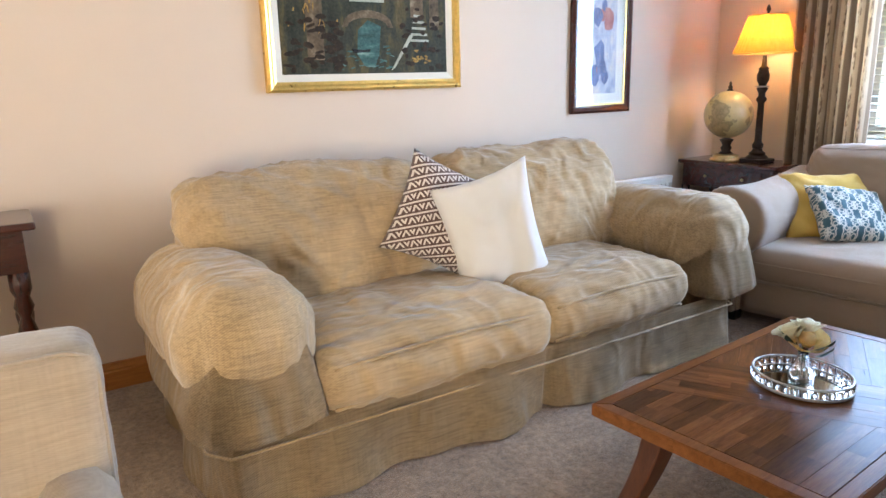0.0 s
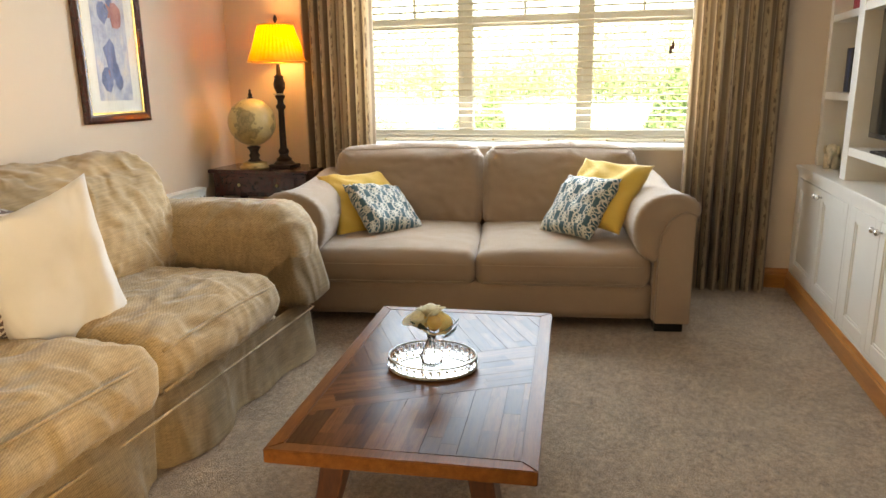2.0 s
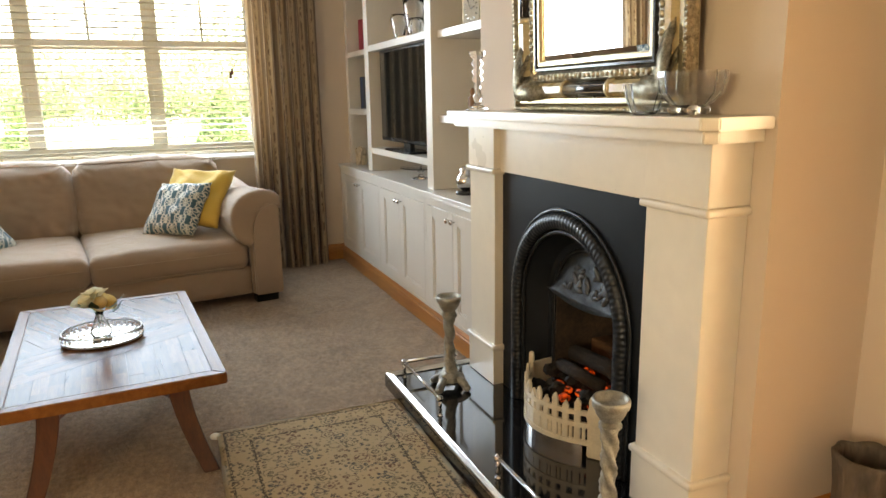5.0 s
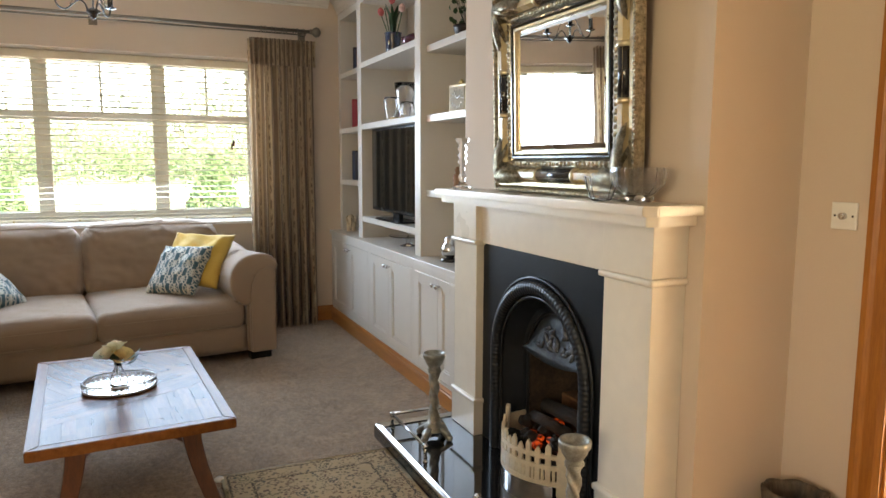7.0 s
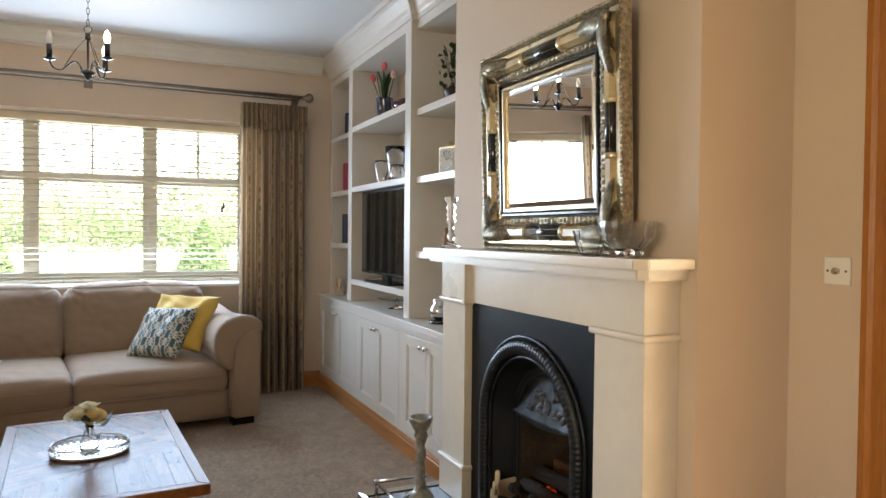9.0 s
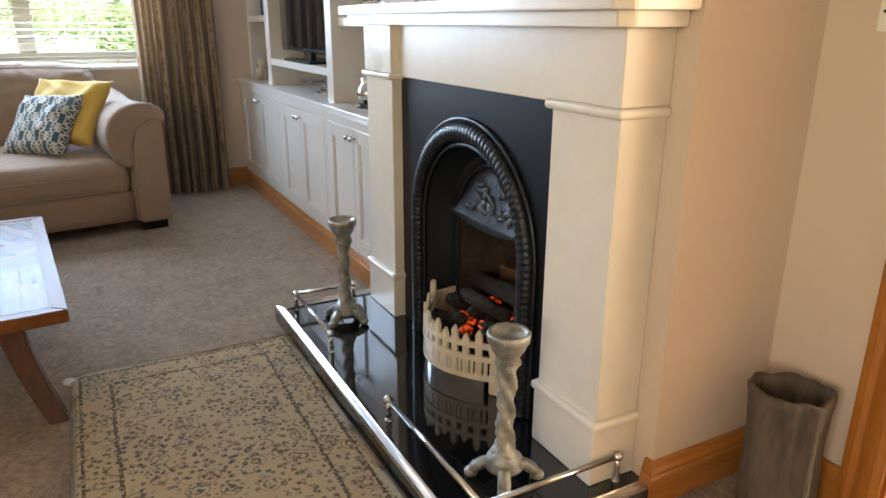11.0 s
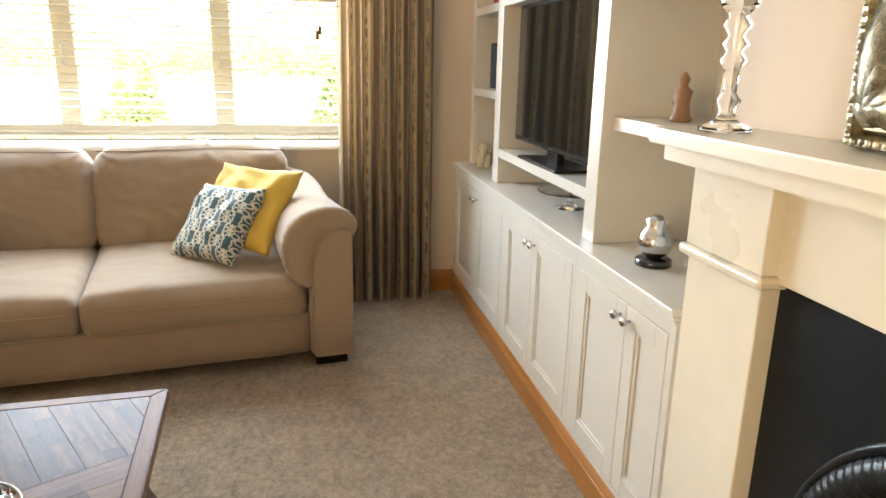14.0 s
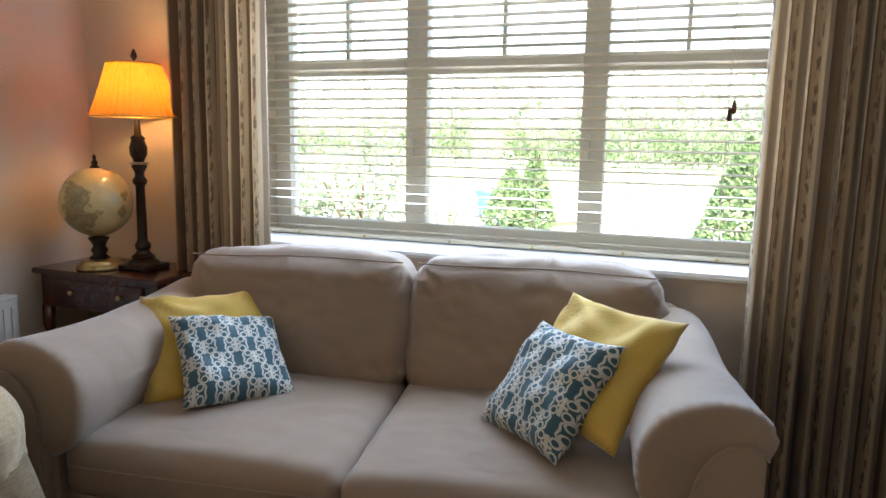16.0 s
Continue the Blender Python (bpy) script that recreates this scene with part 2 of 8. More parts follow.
M_SLIP = weave("slipcover_cloth", (0.41, 0.27, 0.13), (0.58, 0.41, 0.225), 0.008, rib=True, patch=0.22, worn=(0.60, 0.47, 0.31), crease=0.75, slub=0.3)
M_SOFA = weave("sofa_microfibre", (0.26, 0.175, 0.115), (0.33, 0.23, 0.155), 0.003, patch=0.14, sheen=0.3, crease=0.08)
M_CREAM = weave("cream_upholstery", (0.37, 0.28, 0.19), (0.47, 0.375, 0.27), 0.005, patch=0.12, sheen=0.3, crease=0.15, slub=0.15)
M_YELLOW = weave("mustard_rib_cloth", (0.52, 0.315, 0.045), (0.64, 0.42, 0.09), 0.006, rib=True, patch=0.12, crease=0.25)
M_WHITE_CLOTH = weave("white_cotton", (0.62, 0.60, 0.58), (0.72, 0.70, 0.68), 0.002, patch=0.08, crease=0.5)


def petal_material(name, color):
    """Thin petals that let light through."""
    m = plain(name, color, 0.6, vary=0.15, scale=30)
    nt = m.node_tree
    b = nt.nodes["Principled BSDF"]
    thin = nt.nodes.new("ShaderNodeBsdfTranslucent")
    thin.inputs["Color"].default_value = (*color, 1)
    mix = nt.nodes.new("ShaderNodeMixShader")
    mix.inputs["Fac"].default_value = 0.5
    link(nt, b.outputs[0], mix.inputs[1])
    link(nt, thin.outputs[0], mix.inputs[2])
    link(nt, mix.outputs[0], nt.nodes["Material Output"].inputs["Surface"])
    return m


M_WHITE = plain("white_gloss_paint", (0.78, 0.76, 0.71), 0.3, vary=0.03, coat=0.2, relief=0.03)
M_PVC = plain("cream_window_frame", (0.74, 0.70, 0.62), 0.35, vary=0.04, relief=0.03)
M_RADIATOR = plain("radiator_enamel", (0.76, 0.73, 0.66), 0.3, vary=0.03, relief=0.03)
M_PLASTIC = plain("white_plastic", (0.78, 0.76, 0.70), 0.3, vary=0.03, relief=0.03)
M_TV = plain("black_plastic", (0.010, 0.010, 0.011), 0.25, vary=0.2, relief=0.05)
M_SCREEN = plain("tv_screen_glass", (0.006, 0.008, 0.008), 0.06, vary=0.05, relief=0.0, coat=0.6)
M_CANDLEBULB = glow("candle_bulb", (1.0, 0.82, 0.55), 3)
M_BULB_OFF = plain("frosted_bulb", (0.75, 0.72, 0.66), 0.3, vary=0.03)
M_ROD = plain("pewter_rod", (0.20, 0.165, 0.125), 0.35, 0.7, vary=0.2)
M_GLASS = glass("clear_crystal")
M_CRYSTAL = glass("cut_crystal", (0.96, 0.97, 0.98), 0.14, 1.5)
M_PANE = glass("window_glass", ior=1.45)
M_TILE = plain("cream_floor_tile", (0.66, 0.55, 0.42), 0.25, vary=0.08, scale=8, coat=0.2)
M_TILE_DARK = plain("dark_floor_tile", (0.08, 0.06, 0.045), 0.3, vary=0.2, scale=10)
M_SLAT = plain("blind_slat_paint", (0.78, 0.70, 0.56), 0.4, vary=0.05, scale=10, relief=0.05)


def carpet_material():
    m, nt, b = nodes_of("carpet_pile")
    v = coords(nt)
    big, mid, fine = noise_node(nt, v, 1.6, 5, 0.65), noise_node(nt, v, 8, 5, 0.7), noise_node(nt, v, 125, 4, 0.75)
    col = ramp(nt, big, [(0.3, (0.24, 0.15, 0.09)), (0.7, (0.44, 0.295, 0.18))])
    col = blend(nt, 0.6, col, ramp(nt, mid, [(0.40, (0.14, 0.078, 0.040)), (0.60, (0.60, 0.40, 0.235))]))
    col = blend(nt, 0.5, col, ramp(nt, fine, [(0.36, (0.07, 0.044, 0.028)), (0.62, (0.64, 0.46, 0.32))]))
    tuft_n = noise_node(nt, v, 38, 4, 0.7)
    col = blend(nt, 0.35, col, ramp(nt, tuft_n, [(0.38, (0.10, 0.062, 0.038)), (0.62, (0.58, 0.41, 0.27))]))
    link(nt, col, b.inputs["Base Color"])
    b.inputs["Roughness"].default_value, b.inputs["Sheen Weight"].default_value = 0.95, 0.25
    bump(nt, b, math_node(nt, "ADD", fine, math_node(nt, "ADD", math_node(nt, "MULTIPLY", mid, 0.8), math_node(nt, "MULTIPLY", tuft_n, 0.8))), 1.0, 0.014)
    return m


M_CARPET = carpet_material()


def curtain_material():
    m, nt, b = nodes_of("striped_curtain_cloth")
    tc = nt.nodes.new("ShaderNodeTexCoord")
    sep = nt.nodes.new("ShaderNodeSeparateXYZ")
    link(nt, tc.outputs["UV"], sep.inputs[0])
    u = sep.outputs[0]
    s1 = math_node(nt, "SINE", math_node(nt, "MULTIPLY", u, 2 * math.pi / 0.105))
    s2 = math_node(nt, "SINE", math_node(nt, "MULTIPLY", u, 2 * math.pi / 0.035))
    v = coords(nt)
    grain = noise_node(nt, v, 220, 2)
    leaf = noise_node(nt, coords(nt, (60, 60, 22)), 1.0, 2)
    k = ramp(nt, math_node(nt, "MULTIPLY_ADD", math_node(nt, "ADD", s1, math_node(nt, "MULTIPLY", s2, 0.35)), 0.35, 0.5), [(0.3, (0, 0, 0)), (0.42, (1, 1, 1))])
    col = blend(nt, k, (0.29, 0.195, 0.115), (0.56, 0.42, 0.27))
    k2 = ramp(nt, math_node(nt, "MULTIPLY_ADD", s1, 0.5, 0.5), [(0.9, (0, 0, 0)), (0.95, (1, 1, 1))])
    k3 = ramp(nt, leaf, [(0.48, (0, 0, 0)), (0.55, (1, 1, 1))])
    col = blend(nt, math_node(nt, "MULTIPLY", k2, k3), col, (0.25, 0.165, 0.10))
    col = blend(nt, 1.0, col, ramp(nt, grain, [(0.3, (0.85,) * 3), (0.7, (1.0,) * 3)]), "MULTIPLY")
    link(nt, col, b.inputs["Base Color"])
    b.inputs["Roughness"].default_value, b.inputs["Sheen Weight"].default_value = 0.75, 0.25
    bump(nt, b, grain, 0.3, 0.001)
    return m


M_CURTAIN = curtain_material()


def fleur(nt, u, v):
    """Upright fleurs in half-drop columns, each with curled side scrolls, joined by waving stems."""
    p = 0.058
    U, V = math_node(nt, "DIVIDE", u, p), math_node(nt, "DIVIDE", v, p * 2.15)
    turn = math_node(nt, "MULTIPLY", V, 2 * math.pi)
    s = math_node(nt, "ADD", math_node(nt, "MULTIPLY", math_node(nt, "SINE", turn), 0.22), math_node(nt, "MULTIPLY", math_node(nt, "SINE", math_node(nt, "MULTIPLY", turn, 3)), 0.07))
    da = math_node(nt, "PINGPONG", math_node(nt, "ADD", U, s), 1.0)
    db = math_node(nt, "PINGPONG", math_node(nt, "ADD", math_node(nt, "SUBTRACT", U, s), 1.0), 1.0)
    field = math_node(nt, "SUBTRACT", 0.06, math_node(nt, "MINIMUM", da, db))
    for cu, cv in ((0.5, 0.25), (1.5, 0.75)):
        a = math_node(nt, "PINGPONG", math_node(nt, "SUBTRACT", U, cu), 1.0)
        b = math_node(nt, "PINGPONG", math_node(nt, "SUBTRACT", V, cv), 0.5)
        b2 = math_node(nt, "MULTIPLY", b, 2.15)
        tall = math_node(nt, "MINIMUM", math_node(nt, "SUBTRACT", 0.105, a), math_node(nt, "SUBTRACT", 0.52, b2))
        wide = math_node(nt, "MINIMUM", math_node(nt, "SUBTRACT", 0.085, b2), math_node(nt, "SUBTRACT", 0.30, a))
        ex, ey = math_node(nt, "SUBTRACT", a, 0.36), math_node(nt, "SUBTRACT", b2, 0.34)
        r = math_node(nt, "SQRT", math_node(nt, "ADD", math_node(nt, "MULTIPLY", ex, ex), math_node(nt, "MULTIPLY", ey, ey)))
        curl = math_node(nt, "SUBTRACT", 0.05, math_node(nt, "ABSOLUTE", math_node(nt, "SUBTRACT", r, 0.20)))
        for more in (tall, wide, curl):
            field = math_node(nt, "MAXIMUM", field, more)
    return math_node(nt, "MULTIPLY", field, 9)


def maze(nt, u, v):
    k = 2 * math.pi / 0.052
    fields = []
    for ang in (0, 60, 120):
        d = math_node(nt, "ADD", math_node(nt, "MULTIPLY", u, math.cos(radians(ang)) * k), math_node(nt, "MULTIPLY", v, math.sin(radians(ang)) * k))
        fields.append(d)
    s = [math_node(nt, "SINE", f) for f in fields]
    t = [math_node(nt, "SINE", math_node(nt, "MULTIPLY", f, 3)) for f in fields]
    pick1 = math_node(nt, "GREATER_THAN", s[0], s[1])
    pick2 = math_node(nt, "GREATER_THAN", s[2], 0.1)
    a = math_node(nt, "ADD", math_node(nt, "MULTIPLY", t[0], pick1), math_node(nt, "MULTIPLY", t[1], math_node(nt, "SUBTRACT", 1, pick1)))
    return math_node(nt, "ADD", math_node(nt, "ADD", math_node(nt, "MULTIPLY", t[2], pick2), math_node(nt, "MULTIPLY", a, math_node(nt, "SUBTRACT", 1, pick2))), 0.1)


M_FLEUR = motif("teal_print_cloth", (0.035, 0.095, 0.115), (0.58, 0.55, 0.46), fleur)
M_MAZE = motif("brown_print_cloth", (0.70, 0.62, 0.55), (0.10, 0.055, 0.045), maze)


# ---- mesh helpers ----
def part(name, bm, material, parent=None, label="", smooth=False, at=None, kind=""):
    """Links a bmesh as one mesh object, under a thing or a part, or on its own."""
    me = bpy.data.meshes.new(name)
    bm.to_mesh(me)
    bm.free()
    me.materials.append(material)
    if smooth:
        me.polygons.foreach_set("use_smooth", [True] * len(me.polygons))
    ob = new(name, me)
    if parent is not None:
        ob.parent = parent
    if at is not None:
        ob.matrix_basis = at
    return tagged(ob, label=label, kind=kind)


def thing(name, label, category, at=None, group=""):
    ob = new(name)
    ob.empty_display_size = 0.1
    if at is not None:
        ob.matrix_basis = at
    return tagged(ob, label, category, group)


def merge(bm, other, m=None):
    if m is not None:
        other.transform(m)
    me = bpy.data.meshes.new("join")
    other.to_mesh(me)
    other.free()
    bm.from_mesh(me)
    bpy.data.meshes.remove(me)
    return bm


def box(x0, x1, y0, y1, z0, z1, bevel=0.0, seg=2):
    bm = bmesh.new()
    bmesh.ops.create_cube(bm, size=1)
    for v in bm.verts:
        v.co = Vector(((x0 + x1) / 2 + v.co.x * (x1 - x0), (y0 + y1) / 2 + v.co.y * (y1 - y0), (z0 + z1) / 2 + v.co.z * (z1 - z0)))
    if bevel:
        bmesh.ops.bevel(bm, geom=bm.edges[:], offset=bevel, segments=seg, affect="EDGES", profile=0.5)
    return bm


def boxes(*specs, bevel=0.0):
    bm = bmesh.new()
    for s in specs:
        merge(bm, box(*s, bevel=bevel))
    return bm


def lathe(profile, n=24, cap=True):
    """A turned shape from (radius, height) pairs."""
    bm = bmesh.new()
    rings = []
    for r, z in profile:
        rings.append([bm.verts.new((r * math.cos(2 * math.pi * i / n), r * math.sin(2 * math.pi * i / n), z)) for i in range(n)])
    for a, b in zip(rings, rings[1:]):
        for i in range(n):
            bm.faces.new((a[i], a[(i + 1) % n], b[(i + 1) % n], b[i]))
    if cap:
        bm.faces.new(rings[0][::-1])
        bm.faces.new(rings[-1])
    bmesh.ops.recalc_face_normals(bm, faces=bm.faces[:])
    return bm


def sweep(points, profile, closed=False, up=(0, 0, 1)):
    """A profile (side, up) carried along a line of points."""
    bm = bmesh.new()
    pts = [Vector(p) for p in points]
    up = Vector(up)
    rings = []
    n = len(pts)
    for i, p in enumerate(pts):
        a = pts[(i - 1) % n] if closed or i > 0 else None
        c = pts[(i + 1) % n] if closed or i < n - 1 else None
        d1 = (p - a).normalized() if a is not None else (c - p).normalized()
        d2 = (c - p).normalized() if c is not None else d1
        d = (d1 + d2).normalized()
        side = d.cross(up)
        if side.length < 1e-4:
            side = d.cross(Vector((0, 1, 0.01)))
        side.normalize()
        u2 = side.cross(d).normalized()
        k = 1 / max(0.3, d.dot(d1))
        rings.append([bm.verts.new(p + side * s * k + u2 * h) for s, h in profile])
    m = len(profile)
    for i in range(n if closed else n - 1):
        a, b = rings[i], rings[(i + 1) % n]
        for j in range(m):
            bm.faces.new((a[j], b[j], b[(j + 1) % m], a[(j + 1) % m]))
    if not closed:
        bm.faces.new(rings[0])
        bm.faces.new(rings[-1][::-1])
    bmesh.ops.recalc_face_normals(bm, faces=bm.faces[:])
    return bm


def ring(r, n=10):
    return [(r * math.cos(2 * math.pi * i / n), r * math.sin(2 * math.pi * i / n)) for i in range(n)]


def extrude(outline, lo, hi, axis="y", bevel=0.0):
    """A flat outline, pushed along an axis; the outline's pairs are the two other axes in order."""
    bm = bmesh.new()

    def at(p, d):
        a, b = p
        return {"x": (d, a, b), "y": (a, d, b), "z": (a, b, d)}[axis]

    lo_v = [bm.verts.new(at(p, lo)) for p in outline]
    hi_v = [bm.verts.new(at(p, hi)) for p in outline]
    n = len(outline)
    bm.faces.new(lo_v)
    bm.faces.new(hi_v[::-1])
    for i in range(n):
        bm.faces.new((lo_v[i], hi_v[i], hi_v[(i + 1) % n], lo_v[(i + 1) % n]))
    bmesh.ops.recalc_face_normals(bm, faces=bm.faces[:])
    if bevel:
        bmesh.ops.bevel(bm, geom=bm.edges[:], offset=bevel, segments=2, affect="EDGES")
    return bm


def soft(w, d, h, r=0.06, step=0.03, puff=(0, 0, 0), wrinkle=0.0, freq=5.0, seed=0.0, shape=None, stretch=(1, 1, 1), fold=0.0):
    """A padded block round the origin: rounded edges, swelling faces, creases."""
    half = (w / 2, d / 2, h / 2)
    count = [max(4, int(2 * a / step)) for a in half]
    bm = bmesh.new()
    made = {}
    r = min(r, min(half) * 0.98)

    def vert(key):
        if key in made:
            return made[key]
        p = Vector([(2 * key[i] / count[i] - 1) * half[i] for i in range(3)])
        inner = Vector([max(-half[i] + r, min(half[i] - r, p[i])) for i in range(3)])
        off = p - inner
        q = inner + off.normalized() * r if off.length > 1e-6 else p
        u, v, s = [p[i] / half[i] for i in range(3)]
        q.x += puff[0] * (u * abs(u)) * (1 - v * v) * (1 - s * s)
        q.y += puff[1] * (v * abs(v)) * (1 - u * u) * (1 - s * s)
        q.z += puff[2] * s * (1 - u ** 4) * (1 - v ** 4)
        if wrinkle:
            e = Vector((q.x * freq * stretch[0] + seed, q.y * freq * stretch[1] + 1.7 * seed, q.z * freq * stretch[2]))
            n = 0.8 * noise.noise(e) + 0.5 * (1 - 2 * abs(noise.noise(e * 2.1 + Vector((5, 3, 1))))) + 0.22 * (1 - 3 * abs(noise.noise(e * 4.7 + Vector((1, 9, 4)))))
            dirn = q.normalized() if off.length < 1e-6 else off.normalized()
            q += dirn * n * wrinkle
        if fold:
            # narrow slack ridges that wander over the cloth
            e = Vector((q.x * 3.0 + q.z * 2.2 + seed, q.y * 2.4, q.z * 3.4 - q.x * 1.2 + 2.3 * seed))
            e += 0.35 * Vector((noise.noise(q * 4.0), noise.noise(q * 4.0 + Vector((9, 2, 4))), noise.noise(q * 4.0 + Vector((3, 7, 1)))))
            ridge = max(0.0, 1 - 7.0 * abs(noise.noise(e))) ** 1.5 * max(0.0, 0.5 + 1.6 * noise.noise(q * 2.1 + Vector((seed, 4, 8))))
            dirn = q.normalized() if off.length < 1e-6 else off.normalized()
            q += dirn * ridge * fold
        if shape:
            q = Vector(shape(q.x, q.y, q.z))
        made[key] = bm.verts.new(q)
        return made[key]

    for ax in range(3):
        b, c = (ax + 1) % 3, (ax + 2) % 3
        for side in (0, count[ax]):
            for i in range(count[b]):
                for j in range(count[c]):
                    keys = []
                    for di, dj in ((0, 0), (1, 0), (1, 1), (0, 1)):
                        key = [0, 0, 0]
                        key[ax], key[b], key[c] = side, i + di, j + dj
                        keys.append(tuple(key))
                    f = [vert(k) for k in keys]
                    bm.faces.new(f if side else f[::-1])
    return bm


def pillow(w, h, t, n=26, seed=0.0, crease=0.022):
    """A square scatter cushion in the x-z plane with pinched corners, and UVs in metres."""
    bm = bmesh.new()
    uv = bm.loops.layers.uv.new("UVMap")
    flat = {}
    for side in (-1, 1):
        grid = {}
        for i in range(n + 1):
            for j in range(n + 1):
                u, v = 2 * i / n - 1, 2 * j / n - 1
                edge = i in (0, n) or j in (0, n)
                pull = 1 - 0.075 * ((1 - u * u) * abs(v) ** 3 + (1 - v * v) * abs(u) ** 3)
                thick = t / 2 * (max(0.0, (1 - u ** 4) * (1 - v ** 4))) ** 0.55
                wr = crease * noise.noise(Vector((u * 2.3 + seed, v * 2.3, side * 3 + seed))) * (0 if edge else 1)
                ang = math.atan2(v + 1.05, u + 1.05) if seed < 3 else math.atan2(1.05 - v, u + 1.05)
                near = math.exp(-((u + 1) ** 2 + (v + (1 if seed < 3 else -1)) ** 2) / 0.9)
                wr += 0.35 * crease * near * math.sin(ang * 17 + seed) * (0 if edge else 1)
                p = Vector((u * w / 2 * (1 - 0.07 * (1 - abs(u)) * 0 - 0.06 * (1 - v * v) * u * u), side * (thick + wr) if not edge else 0, v * h / 2 * (1 - 0.06 * (1 - u * u) * v * v))) * pull ** 0.5
                if edge and (i, j) in flat:
                    grid[i, j] = flat[i, j]
                else:
                    grid[i, j] = bm.verts.new(p)
                    if edge:
                        flat[i, j] = grid[i, j]
        for i in range(n):
            for j in range(n):
                f = [grid[i, j], grid[i + 1, j], grid[i + 1, j + 1], grid[i, j + 1]]
                ids = [(i, j), (i + 1, j), (i + 1, j + 1), (i, j + 1)]
                if side > 0:
                    f, ids = f[::-1], ids[::-1]
                face = bm.faces.new(f)
                for loop, (a, b) in zip(face.loops, ids):
                    loop[uv].uv = (a / n * w, b / n * h)
    return bm


def blob(r, n=12, squash=(1, 1, 1), rough=0.0, seed=0.0):
    bm = bmesh.new()
    bmesh.ops.create_icosphere(bm, subdivisions=2 if n < 20 else 3, radius=r)
    for v in bm.verts:
        v.co *= 1 + rough * noise.noise(v.co * (2.2 / r) + Vector((seed, seed * 0.7, 3)))
        v.co = Vector([a * b for a, b in zip(v.co, squash)])
    return bm


def T(x, y, z, rx=0, ry=0, rz=0):
    return pose(x, y, z, rx, ry, rz)


# ---- large structure ----
WEST, EAST, SOUTH, NORTH, CEIL = -2.7, 4.85, -0.84, 3.58, 2.84
BREAST_Y, BREAST_X0, BREAST_X1 = -0.43, 0.50, 2.225
WY0, WY1, WZ0, WZ1 = 0.18, 2.64, 0.925, 2.25
DX0, DX1, DZ = -1.75, 0.14, 2.06
NX0, NX1 = -2.35, -1.05


def structure(name, bm, mat, label, smooth=False):
    return tagged(part(name, bm, mat, smooth=smooth), label, kind="structure")


structure("floor", box(WEST - 0.2, EAST + 0.02, SOUTH - 0.02, NORTH + 0.02, -0.12, 0.0), M_CARPET, "brown mottled cut pile carpet over the whole sitting room")
structure("ceiling", box(WEST - 0.2, EAST + 0.45, -6.0, NORTH + 0.2, CEIL, CEIL + 0.2), M_CEIL, "white painted flat plaster ceiling")
structure("wall_north", boxes((WEST, NX0, NORTH, NORTH + 0.2, -0.1, CEIL), (NX1, EAST + 0.45, NORTH, NORTH + 0.2, -0.1, CEIL), (NX0, NX1, NORTH, NORTH + 0.2, -0.1, 0.9), (NX0, NX1, NORTH, NORTH + 0.2, 2.2, CEIL)), M_WALL, "warm beige painted plaster wall behind the slipcovered sofa")
structure("wall_east", boxes((EAST, EAST + 0.45, SOUTH, WY0, -0.1, CEIL), (EAST, EAST + 0.45, WY1, NORTH, -0.1, CEIL), (EAST, EAST + 0.45, WY0, WY1, -0.1, WZ0 - 0.03), (EAST, EAST + 0.45, WY0, WY1, WZ1, CEIL)), M_WALL, "beige plaster wall with a deep window opening")
structure("wall_south", boxes((DX1 + 0.02, EAST + 0.45, SOUTH - 0.2, SOUTH, -0.1, CEIL), (WEST, DX0 - 0.02, SOUTH - 0.2, SOUTH, -0.1, CEIL), (DX0 - 0.02, DX1 + 0.02, SOUTH - 0.2, SOUTH, DZ + 0.02, CEIL)), M_WALL, "beige plaster wall with a doorway to the tiled room")
structure("wall_west", box(WEST - 0.2, WEST, SOUTH - 0.2, NORTH + 0.2, -0.1, CEIL), M_WALL, "plain beige plaster wall closing the room")
# the chimney breast, hollow where the fire stands
structure("chimney_breast", boxes((BREAST_X0, 0.98, SOUTH, BREAST_Y, 0, CEIL), (1.68, BREAST_X1, SOUTH, BREAST_Y, 0, CEIL), (0.98, 1.68, SOUTH, BREAST_Y, 0.98, CEIL)), M_WALL, "projecting beige plaster chimney breast")


def cornice(points, name="cornice"):
    prof = [(0, 0), (0.0, -0.13), (0.012, -0.13), (0.014, -0.115), (0.03, -0.11), (0.045, -0.085), (0.06, -0.06), (0.085, -0.045), (0.095, -0.03), (0.115, -0.028), (0.118, 0)]
    return structure(name, sweep([(x, y, CEIL - 0.002) for x, y in points], [(s, h) for s, h in prof]), M_CORNICE, "off-white moulded plaster cornice", False)


cornice([(WEST + 0.002, NORTH - 0.002), (EAST - 0.002, NORTH - 0.002), (EAST - 0.002, SOUTH + 0.45)])
cornice([(2.22, BREAST_Y + 0.002), (BREAST_X0 - 0.002, BREAST_Y + 0.002), (BREAST_X0 - 0.002, SOUTH + 0.002), (WEST + 0.002, SOUTH + 0.002)])

SKIRT = [(0.001, 0), (0.020, 0), (0.020, 0.085), (0.016, 0.092), (0.018, 0.100), (0.012, 0.112), (0.010, 0.128), (0.001, 0.130)]


def skirting(points, mat):
    return structure("baseboard", sweep([(x, y, 0.002) for x, y in points], SKIRT), mat, "varnished orange pine skirting board with moulded top")


